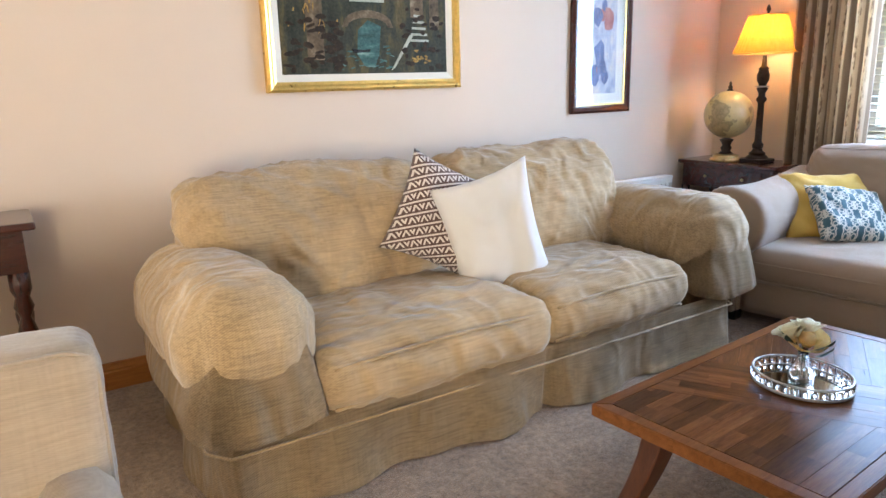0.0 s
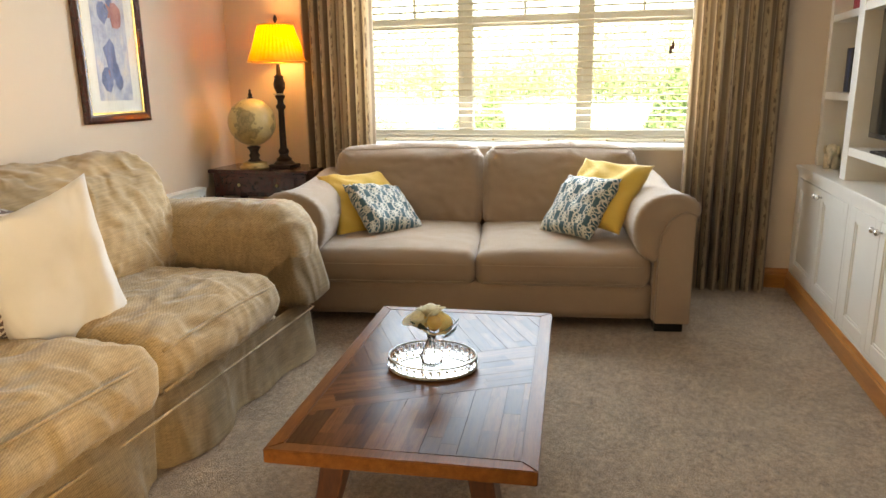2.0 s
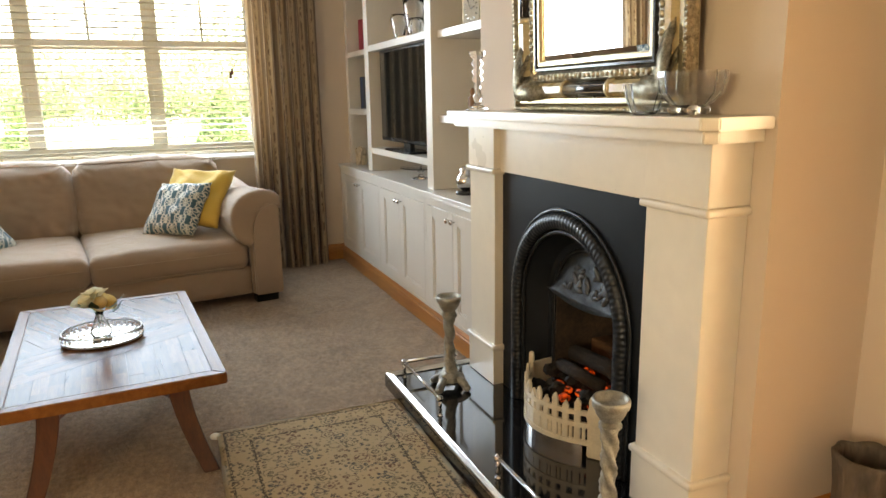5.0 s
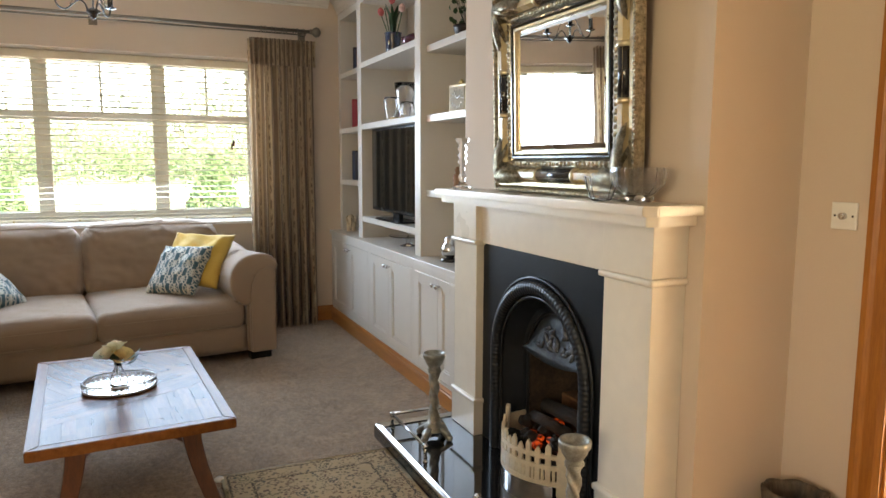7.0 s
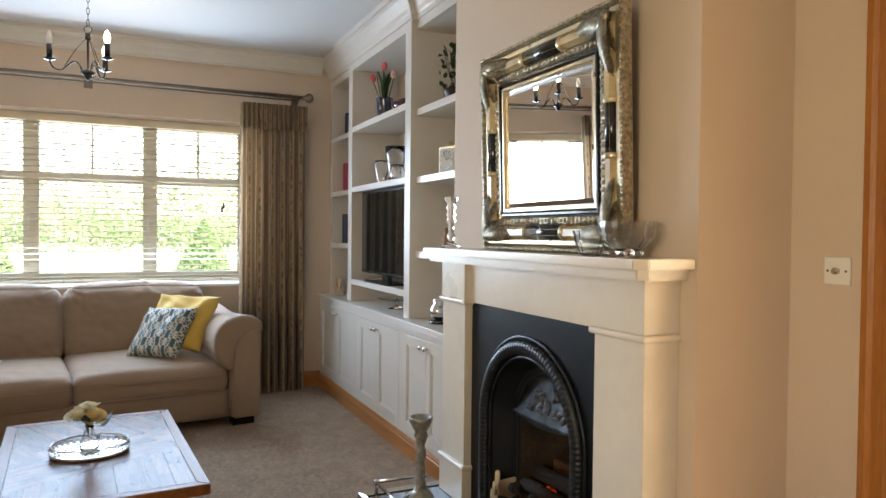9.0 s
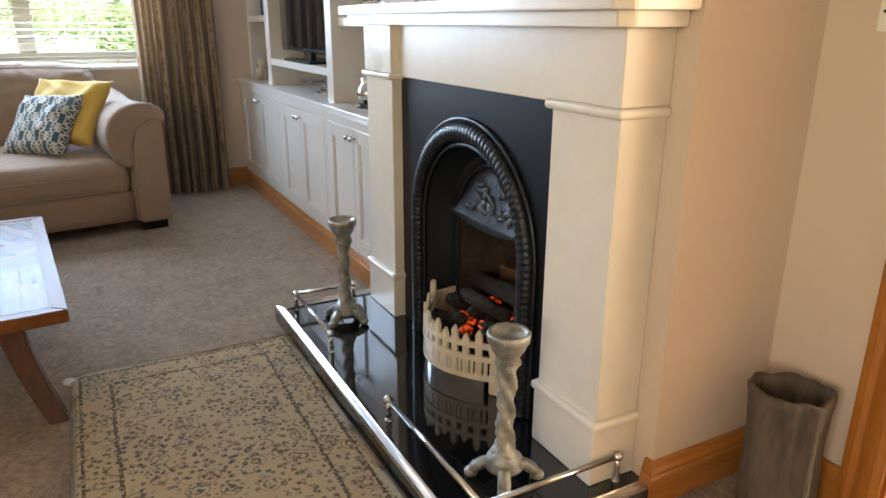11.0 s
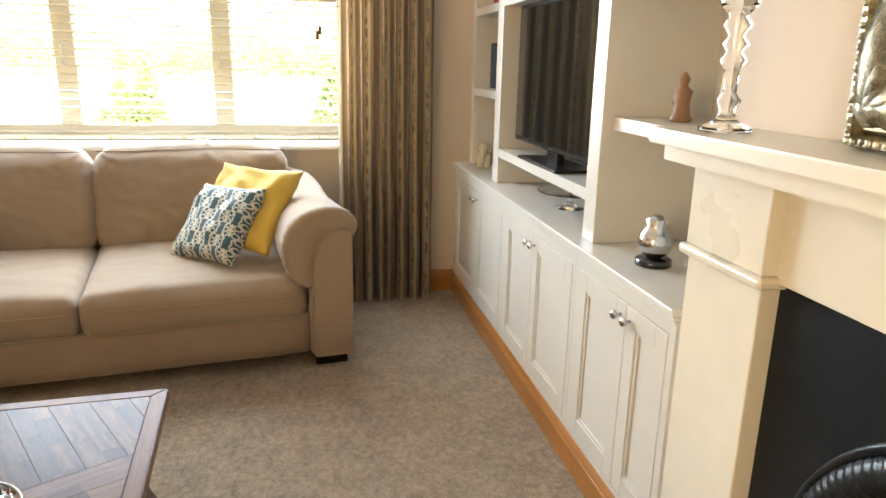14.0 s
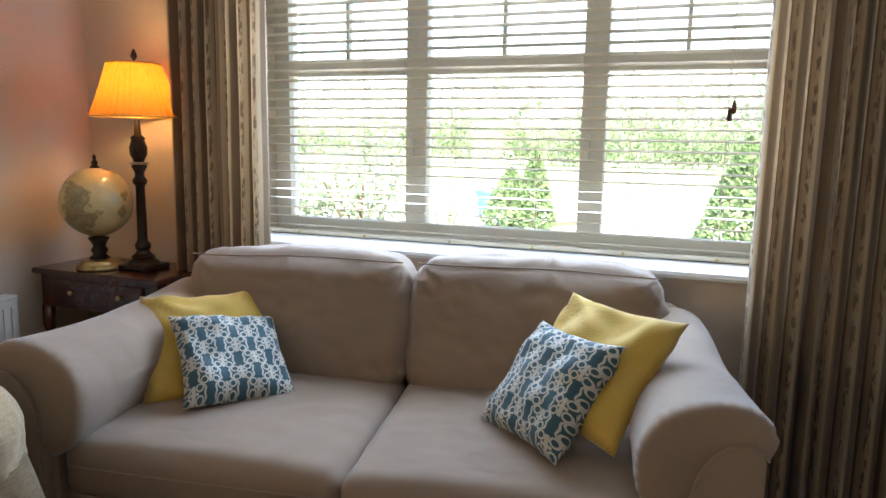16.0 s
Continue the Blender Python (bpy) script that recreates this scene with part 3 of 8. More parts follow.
skirting([(WEST, NORTH), (EAST - 0.02, NORTH)], M_PINE_X)
skirting([(EAST, NORTH - 0.02), (EAST, -0.40)], M_PINE_Y)
skirting([(BREAST_X0 + 0.02, BREAST_Y), (BREAST_X0, BREAST_Y), (BREAST_X0, SOUTH + 0.02)], M_PINE_Y)
skirting([(BREAST_X0, SOUTH), (0.235, SOUTH)], M_PINE_X)

# doorway with pine lining and casing
door = tagged(new("door_1"), "varnished knotty pine door lining and architrave round an open doorway", kind="structure")
for x0, x1, face in ((DX1, DX1 + 0.02, 1), (DX0 - 0.02, DX0, -1)):
    part("jamb", box(x0, x1, SOUTH - 0.2, SOUTH, 0, DZ, 0.002), M_PINE, door)
part("head", box(DX0 - 0.02, DX1 + 0.02, SOUTH - 0.2, SOUTH, DZ, DZ + 0.02), M_PINE_X, door)
for sx in (1, -1):
    e = DX1 + 0.008 if sx > 0 else DX0 - 0.008
    for face, yy in ((1, SOUTH), (-1, SOUTH - 0.2)):
        o = [(e, yy), (e, yy + face * 0.014), (e + sx * 0.02, yy + face * 0.020), (e + sx * 0.06, yy + face * 0.018), (e + sx * 0.075, yy + face * 0.024), (e + sx * 0.095, yy + face * 0.022), (e + sx * 0.095, yy)]
        part("architrave", extrude(o, 0.002, DZ + 0.10, "z"), M_PINE, door)
    part("doorstop", box(DX1 - 0.012 if sx > 0 else DX0, DX1 if sx > 0 else DX0 + 0.012, SOUTH - 0.15, SOUTH - 0.10, 0.002, DZ, 0.002), M_PINE, door)
part("architrave", box(DX0 - 0.1, DX1 + 0.1, SOUTH + 0.001, SOUTH + 0.02, DZ + 0.10, DZ + 0.19, 0.004), M_PINE_X, door)
part("strike_plate", boxes((DX1 - 0.003, DX1, SOUTH - 0.075, SOUTH - 0.045, 0.93, 1.11), (DX1 - 0.005, DX1 - 0.003, SOUTH - 0.068, SOUTH - 0.052, 0.96, 1.08)), M_BRONZE, door, "dark bronze lock plate")

# tiled room beyond the doorway
structure("hall_floor", box(-2.7, 4.4, -5.6, SOUTH - 0.02, -0.12, -0.004), M_TILE, "cream glossy floor tiles")
structure("hall_border", boxes((-2.7, 4.4, -1.50, -1.40, -0.0035, 0.001), (0.9, 1.0, -5.0, -1.5, -0.0035, 0.001)), M_TILE_DARK, "dark tile border strip set into the cream floor")
structure("hall_wall_east", box(4.4, 4.6, -5.8, SOUTH - 0.2, -0.1, CEIL), M_WALL, "plain cream wall")
structure("hall_wall_west", boxes((-2.9, -2.7, -5.8, -5.4, -0.1, CEIL), (-2.9, -2.7, -4.05, SOUTH - 0.2, -0.1, CEIL), (-2.9, -2.7, -5.4, -4.05, 2.15, CEIL), (-2.9, -2.7, -5.4, -4.05, -0.1, 0.12)), M_WALL, "plain cream wall with an added, unseen opening for fill light")
structure("hall_wall_south", boxes((-2.7, 0.6, -5.8, -5.6, -0.1, CEIL), (2.25, 4.4, -5.8, -5.6, -0.1, CEIL), (0.6, 2.25, -5.8, -5.6, 2.2, CEIL), (0.6, 2.25, -5.8, -5.6, -0.1, 0.14)), M_WALL, "plain cream wall with a tall window")
structure("hall_baseboard", box(2.25, 4.4, -5.598, -5.58, 0, 0.13, 0.004), M_PINE_X, "varnished pine skirting board")
hall_blind = thing("hall_blind", "pale slatted venetian blind in the far tall window", "blind", T(1.42, -5.55, 0.0))
for i in range(38):
    part("slat", box(-0.82, 0.82, -0.02, 0.02, 0, 0.003), M_SLAT, hall_blind, at=T(0, 0, 0.2 + i * 0.052, 25))
part("headrail", box(-0.83, 0.83, -0.03, 0.03, 2.15, 2.2), M_SLAT, hall_blind)
# fill lamp in the added west opening, aimed through the doorway at the sofa
area("hall_side_fill", (-2.74, -4.72, 1.15), (1.6, 2.3, 0.6), 1.15, 1.9, HALL_SIDE_POWER, (1.0, 0.87, 0.68))
area("hall_daylight", (1.42, -5.45, 1.2), (0.6, -2.0, 0.3), 1.5, 1.9, DOOR_POWER, (1.0, 0.96, 0.9))

# assumed second window, added for fill in the north wall's end behind the walk
win2 = tagged(new("assumed_window"), "assumed two-light cream window, added for fill light in the unseen end of the long wall", kind="structure")
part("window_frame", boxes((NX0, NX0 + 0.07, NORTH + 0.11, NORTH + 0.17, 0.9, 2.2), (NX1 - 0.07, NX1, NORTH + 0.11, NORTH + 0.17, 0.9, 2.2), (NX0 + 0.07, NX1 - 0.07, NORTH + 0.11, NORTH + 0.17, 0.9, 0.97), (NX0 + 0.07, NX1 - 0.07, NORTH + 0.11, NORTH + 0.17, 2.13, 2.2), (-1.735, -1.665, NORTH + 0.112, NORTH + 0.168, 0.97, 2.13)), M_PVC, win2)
area("assumed_window_fill", (-1.70, NORTH + 0.06, 1.55), (0.4, -0.6, 0.9), 1.15, 1.15, SIDE_POWER, (1.0, 0.87, 0.68))

# ---- window ----
FX = 5.18
win = tagged(new("window_1"), "three-light cream window with top lights and glazing bars", kind="structure")
MUL = [(0.975, 0.11), (1.835, 0.11)]
frame_bm = boxes((FX, FX + 0.08, WY0, WY0 + 0.085, WZ0, WZ1), (FX, FX + 0.08, WY1 - 0.085, WY1, WZ0, WZ1), (FX, FX + 0.08, WY0 + 0.085, WY1 - 0.085, WZ0, WZ0 + 0.075), (FX, FX + 0.08, WY0 + 0.085, WY1 - 0.085, WZ1 - 0.06, WZ1))
part("window_frame", frame_bm, M_PVC, win)
for y, w in MUL:
    part("mullion", box(FX - 0.004, FX + 0.08, y - w / 2, y + w / 2, WZ0 + 0.075, WZ1 - 0.06, 0.006), M_PVC, win)
spans = [(WY0 + 0.085, 0.92), (1.03, 1.78), (1.89, WY1 - 0.085)]
for a, b in spans:
    part("transom", box(FX - 0.002, FX + 0.078, a, b, 1.73, 1.80, 0.006), M_PVC, win)
    part("glazing_bar", box(FX + 0.02, FX + 0.06, (a + b) / 2 - 0.009, (a + b) / 2 + 0.009, 1.80, WZ1 - 0.06), M_PVC, win)
    for z0, z1 in ((WZ0 + 0.075, 1.73), (1.80, WZ1 - 0.06)):
        p = part("pane", box(FX + 0.036, FX + 0.042, a, b, z0, z1), M_PANE, win)
        p.visible_shadow = False
part("window_handle", box(FX - 0.03, FX - 0.004, 1.845, 1.862, 1.33, 1.45, 0.006), M_WHITE, win)
part("window_handle", box(FX - 0.03, FX - 0.004, 0.985, 1.002, 1.33, 1.45, 0.006), M_WHITE, win)
part("window_sill", extrude([(EAST - 0.055, WZ0 - 0.03), (EAST - 0.06, WZ0 - 0.018), (EAST - 0.055, WZ0 - 0.004), (EAST - 0.045, WZ0), (FX, WZ0), (FX, WZ0 - 0.03)], WY0 - 0.06, WY1 + 0.06, "y"), M_WHITE, win, "white painted window board", at=T(0, 0, 0))

# slatted blind across the whole window
blind = thing("venetian_blind", "open cream wooden slatted blind hanging in the window", "blind", T(5.07, 0, 0))
N_SLAT = 27
slat_me = None
for i in range(N_SLAT):
    z = WZ0 + 0.045 + i * 0.0455
    s = part("slat", extrude([(-0.024, 0.0), (-0.012, 0.0025), (0.012, 0.0025), (0.024, 0.0), (0.012, 0.0055), (-0.012, 0.0055)], WY0 + 0.02, WY1 - 0.02, "y") if slat_me is None else bmesh.new(), M_SLAT, blind, at=T(0, 0, z, 0, 9, 0))
    if slat_me is None:
        slat_me = s.data
    else:
        s.data = slat_me
part("bottom_rail", box(-0.026, 0.026, WY0 + 0.02, WY1 - 0.02, WZ0 + 0.006, WZ0 + 0.026, 0.004), M_SLAT, blind)
part("headrail", box(-0.045, 0.03, WY0 + 0.005, WY1 - 0.005, WZ1 - 0.065, WZ1 - 0.004, 0.004), M_SLAT, blind, "pale wooden pelmet rail")
for y in (0.42, 0.80, 1.20, 1.60, 2.05, 2.42):
    part("ladder_cord", boxes((-0.0265, -0.0250, y - 0.0012, y + 0.0012, WZ0 + 0.02, WZ1 - 0.06), (0.0250, 0.0265, y - 0.0012, y + 0.0012, WZ0 + 0.02, WZ1 - 0.06)), M_SLAT, blind)
    part("cord_plug", blob(0.008), M_BRASS, blind, at=T(-0.03, y, WZ0 + 0.014))
part("pull_cord", boxes((-0.042, -0.040, 0.40, 0.402, 1.58, WZ1 - 0.06), (-0.042, -0.040, 0.415, 0.417, 1.55, WZ1 - 0.06)), M_SLAT, blind)
part("cord_tassel", lathe([(0.003, 0.03), (0.008, 0.02), (0.011, -0.015), (0.009, -0.022), (0.002, -0.024)], 10), M_MAHOG, blind, "small wooden cord tassel", at=T(-0.041, 0.401, 1.56))
part("cord_tassel", lathe([(0.003, 0.03), (0.008, 0.02), (0.011, -0.015), (0.009, -0.022), (0.002, -0.024)], 10), M_MAHOG, blind, "small wooden cord tassel", at=T(-0.041, 0.416, 1.53))


# ---- curtains and rod ----
def curtain(name, y0, y1, top, label, seed):
    ob = thing(name, label, "curtain", T(4.70, 0, 0))
    n, rows = 180, 26
    bm = bmesh.new()
    uv = bm.loops.layers.uv.new("UVMap")
    folds = 8
    grid = []
    for j in range(rows + 1):
        f = j / rows
        z = 0.012 + f * (top - 0.012)
        line = []
        for i in range(n + 1):
            s = i / n
            ph = s * folds * 2 * math.pi + 0.7 * math.sin(3.1 * s * math.pi + seed) + 0.25 * noise.noise(Vector((s * 6, f * 1.5, seed)))
            amp = 0.052 * (0.55 + 0.45 * (1 - f)) * (0.8 + 0.4 * noise.noise(Vector((s * 9, seed, 1))))
            if f > 0.93:
                amp *= 0.55
            flare = 1 + 0.05 * (1 - f) * math.sin(seed + 2)
            x = amp * (math.sin(ph) + 0.25 * math.sin(2 * ph + 1)) + 0.006 * noise.noise(Vector((s * 14, f * 5, seed)))
            y = y0 + (y1 - y0) * (0.5 + (s - 0.5) * flare) + 0.012 * math.cos(ph)
            line.append(bm.verts.new((x, y, z)))
        grid.append(line)
    for j in range(rows):
        for i in range(n):
            fc = bm.faces.new((grid[j][i], grid[j][i + 1], grid[j + 1][i + 1], grid[j + 1][i]))
            for loop, (a, b) in zip(fc.loops, ((i, j), (i + 1, j), (i + 1, j + 1), (i, j + 1))):
                loop[uv].uv = (a / n * 1.5, b / rows * top)
    bmesh.ops.solidify(bm, geom=bm.faces[:], thickness=0.004)
    part("drape", bm, M_CURTAIN, ob, smooth=True)
    # gathered heading tape
    hb = bmesh.new()
    uv = hb.loops.layers.uv.new("UVMap")
    rowv = []
    for k, z in enumerate((top - 0.20, top - 0.17, top - 0.03, top + 0.012)):
        rowv.append([hb.verts.new((-0.034 - 0.012 * (k in (1, 2)) * 0 - 0.014 * math.cos(i / 90 * folds * 4 * math.pi), y0 + (y1 - y0) * i / 90, z)) for i in range(91)])
    for a, b in zip(rowv, rowv[1:]):
        for i in range(90):
            fc = hb.faces.new((a[i], a[i + 1], b[i + 1], b[i]))
            for loop, t in zip(fc.loops, (i, i + 1, i + 1, i)):
                loop[uv].uv = (t / 90 * 1.5, 0)
    bmesh.ops.solidify(hb, geom=hb.faces[:], thickness=0.004)
    part("heading", hb, M_CURTAIN, ob, smooth=True)
    return ob


curtain("curtain", -0.225, 0.305, 2.385, "open floor-length taupe curtain with woven stripes beside the shelves", 0.4)
curtain("curtain", 2.365, 2.885, 2.385, "open floor-length taupe curtain with woven stripes beside the lamp", 2.1)

rod = thing("curtain_rod", "pewter curtain pole with ball finial on brackets", "curtain rod", T(4.69, 0, 2.475))
part("pole", merge(sweep([(0, -0.19, 0), (0, 3.1, 0)], ring(0.014, 14)), sweep([(0.05, -0.17, -0.02), (0.05, 3.05, -0.02)], ring(0.006, 8))), M_ROD, rod, smooth=True)
for y, s in ((-0.19, -1), (3.1, 1)):
    part("finial", lathe([(0.016, 0), (0.022, 0.008), (0.016, 0.016), (0.020, 0.022), (0.036, 0.038), (0.042, 0.056), (0.036, 0.076), (0.018, 0.090), (0.002, 0.094)], 18), M_ROD, rod, smooth=True, at=T(0, y, 0, 90 if s < 0 else -90))
for y in (-0.155, 1.42, 3.0):
    part("bracket", merge(box(-0.01, 0.158, y - 0.009, y + 0.009, -0.022, -0.008, 0.003), box(0.148, 0.158, y - 0.03, y + 0.03, -0.05, 0.04, 0.003)), M_ROD, rod)
rg = None
for base in (-0.14, 2.42):
    for i in range(9):
        y = base + i * 0.043 + (0.012 if i % 2 else 0)
        cpts = [(0.026 * math.cos(a * math.pi / 8), 0, 0.026 * math.sin(a * math.pi / 8) - 0.008) for a in range(16)]
        o = part("curtain_ring", sweep(cpts, ring(0.0035, 6), closed=True, up=(0, 1, 0)) if rg is None else bmesh.new(), M_ROD, rod, smooth=True, at=T(0, y, 0, 0, 0, 12 * math.sin(i * 2.0)))
        if rg is None:
            rg = o.data
        else:
            o.data = rg


# ---- sofas ----
def lean(m_angle, pivot_z):
    a = radians(m_angle)
    return lambda x, y, z: (x, y + math.sin(a) * (z - pivot_z), z)


def welt(points, r=0.006):
    return sweep(points, ring(r, 6), closed=False)


def slip_sofa():
    s = thing("slipcovered_sofa", "baggy beige ribbed-cloth slipcovered two-seat sofa with rolled arms", "sofa", T(1.885, 2.72, 0, 0, 0, 0.5))
    part("base", soft(2.42, 0.86, 0.26, 0.04, 0.06), M_SLIP, s, smooth=True, at=T(0, 0.02, 0.17))
    part("back_frame", soft(2.36, 0.26, 0.76, 0.09, 0.05, wrinkle=0.01), M_SLIP, s, smooth=True, at=T(0.03, 0.42, 0.46))
    # gathered skirt with a centre pleat
    bm = bmesh.new()
    path = [(-1.27, 0.42), (-1.29, -0.44), (-1.25, -0.50), (1.25, -0.52), (1.29, -0.46), (1.27, 0.42)]
    pts = []
    for (ax, ay), (bx, by) in zip(path, path[1:]):
        n = max(2, int(math.hypot(bx - ax, by - ay) / 0.02))
        pts += [(ax + (bx - ax) * i / n, ay + (by - ay) * i / n) for i in range(n)]
    pts.append(path[-1])
    rows = [0.295, 0.27, 0.22, 0.15, 0.08, 0.008]
    grid = []
    for k, z in enumerate(rows):
        line = []
        for x, y in pts:
            f = k / (len(rows) - 1)
            d = Vector((x, y * 1.6, 0)).normalized() if abs(y) < 0.4 else Vector((0, -1, 0))
            wv = 0.075 * f * noise.noise(Vector((x * 3.4, y * 3.4, 0.4))) + 0.04 * f * math.sin(x * 17 + y * 9) * noise.noise(Vector((x * 2, y, 7)))
            pleat = -0.05 * math.exp(-((x - 0.07) / 0.018) ** 2) * f if y < -0.4 else 0
            w2 = wv + pleat + 0.035 * f
            line.append(bm.verts.new((x + d.x * w2, y + d.y * w2, z)))
        grid.append(line)
    for a, b in zip(grid, grid[1:]):
        for i in range(len(pts) - 1):
            bm.faces.new((a[i], a[i + 1], b[i + 1], b[i]))
    bmesh.ops.solidify(bm, geom=bm.faces[:], thickness=0.006)
    skirt = part("skirt", bm, M_SLIP, s, smooth=True)
    edge = [(-1.31, 0.30, 0.238), (-1.325, -0.44, 0.238), (-1.27, -0.522, 0.238), (0.0, -0.532, 0.232), (1.27, -0.542, 0.238), (1.325, -0.46, 0.238), (1.31, 0.30, 0.238)]
    part("piping", welt(edge, 0.005), M_SLIP, skirt, smooth=True)
    for cx, w, sd, dz in ((-0.455, 1.02, 1.0, 0.0), (0.475, 0.90, 4.0, 0.012)):
        seat = part("seat_cushion", soft(w, 0.90, 0.20, 0.07, 0.017, puff=(0.01, 0.035, 0.05), fold=0.011, wrinkle=0.016, freq=3.6, seed=sd, stretch=(0.8, 1.5, 1)), M_SLIP, s, smooth=True, at=T(cx, -0.10, 0.39 + dz))
        fr = [(-w / 2 + 0.05 + (w - 0.1) * i / 24, -0.445 - 0.012 * math.sin(i / 24 * math.pi), 0.062 + 0.02 * math.sin(i / 24 * math.pi)) for i in range(25)]
        part("piping", welt(fr, 0.007), M_SLIP, seat, smooth=True)
        fr = [(x, y + 0.01, z - 0.148) for x, y, z in fr]
        part("piping", welt(fr, 0.007), M_SLIP, seat, smooth=True)
    for cx, w, sd, rz, h in ((-0.595, 1.14, 2.0, 1.5, 0.56), (0.60, 1.10, 7.0, -2, 0.56)):
        part("back_cushion", soft(w, 0.30, h, 0.12, 0.017, puff=(0.02, 0.06, 0.02), fold=0.017, wrinkle=0.030, freq=4.2, seed=sd, shape=lean(17, -0.2), stretch=(0.8, 1, 1.3)), M_SLIP, s, smooth=True, at=T(cx, 0.20, 0.72, 0, rz * 0.6, rz))

    def roll(x, y, z):
        # fuller at the front than at the back, sagging outwards
        k = 1 + 0.10 * max(0, -y)
        return x * k, y, z * (1 + 0.05 * max(0, -y)) - 0.03 * max(0, y)

    for sx, sd in ((-1, 11.0), (1, 15.0)):
        arm = part("arm", soft(0.30, 0.90, 0.48, 0.10, 0.03, wrinkle=0.012, freq=4, seed=sd), M_SLIP, s, smooth=True, at=T(1.195 if sx > 0 else -1.10, -0.02, 0.38))
        part("arm_roll", soft(0.43, 0.99, 0.40, 0.175, 0.018, puff=(0.015, 0.02, 0.015), fold=0.009, wrinkle=0.011, freq=3.6, seed=sd, shape=roll), M_SLIP, arm, smooth=True, at=T(sx * 0.045, -0.03, 0.185))
        # loose arm cover hanging over the scroll, with an uneven hem
        hb = bmesh.new()
        path = [(0.20, 0.40), (0.235, 0.2), (0.245, 0.0), (0.245, -0.25), (0.235, -0.42), (0.19, -0.52), (0.10, -0.555), (0.0, -0.56), (-0.10, -0.555), (-0.19, -0.52), (-0.225, -0.44), (-0.225, -0.30)]
        pts = []
        for (ax, ay), (bx, by) in zip(path, path[1:]):
            pts += [(ax + (bx - ax) * i / 5, ay + (by - ay) * i / 5) for i in range(5)]
        lines = []
        for k in range(7):
            f = k / 6
            ln = []
            for i, (px, py) in enumerate(pts):
                d = Vector((px, py * 0.4, 0)).normalized()
                wv = 0.012 * f * noise.noise(Vector((i * 0.12, sd, f)))
                inward = -0.065 * (1 - f) ** 1.3
                drop = f * (0.19 + 0.008 * math.sin(i * 0.3 + sd) + 0.07 * min(1.0, max(0.0, (-py - 0.25) / 0.2)))
                ln.append(hb.verts.new((sx * (0.045 + px + d.x * (wv + inward)), -0.03 + py + d.y * (wv + inward), 0.19 - drop)))
            lines.append(ln)
        for a, b in zip(lines, lines[1:]):
            for i in range(len(pts) - 1):
                hb.faces.new((a[i], a[i + 1], b[i + 1], b[i]))
        bmesh.ops.solidify(hb, geom=hb.faces[:], thickness=0.007)
        part("cover_hem", hb, M_SLIP, arm, smooth=True)
    return s


slip_sofa()


def pleats(w, h, corners, depth=0.010):
    """Gathers that fan out from the pinched corners of a back cushion, with a slight sag of its top."""
    def fn(x, y, z):
        for cx, cz in corners:
            dx, dz = x - cx * w / 2, z - cz * h / 2
            r = math.hypot(dx, dz)
            fall = math.exp(-(r / 0.13) ** 2)
            y += (0.6 if y > 0 else -1.0) * depth * fall * math.sin(math.atan2(dz, dx) * 13)
            x -= cx * 0.020 * fall
            z -= cz * 0.016 * fall
        z += 0.010 * math.sin(x * 7.0 + w) * max(0.0, z / h)
        return x, y + 0.21 * (z + h / 2), z
    return fn


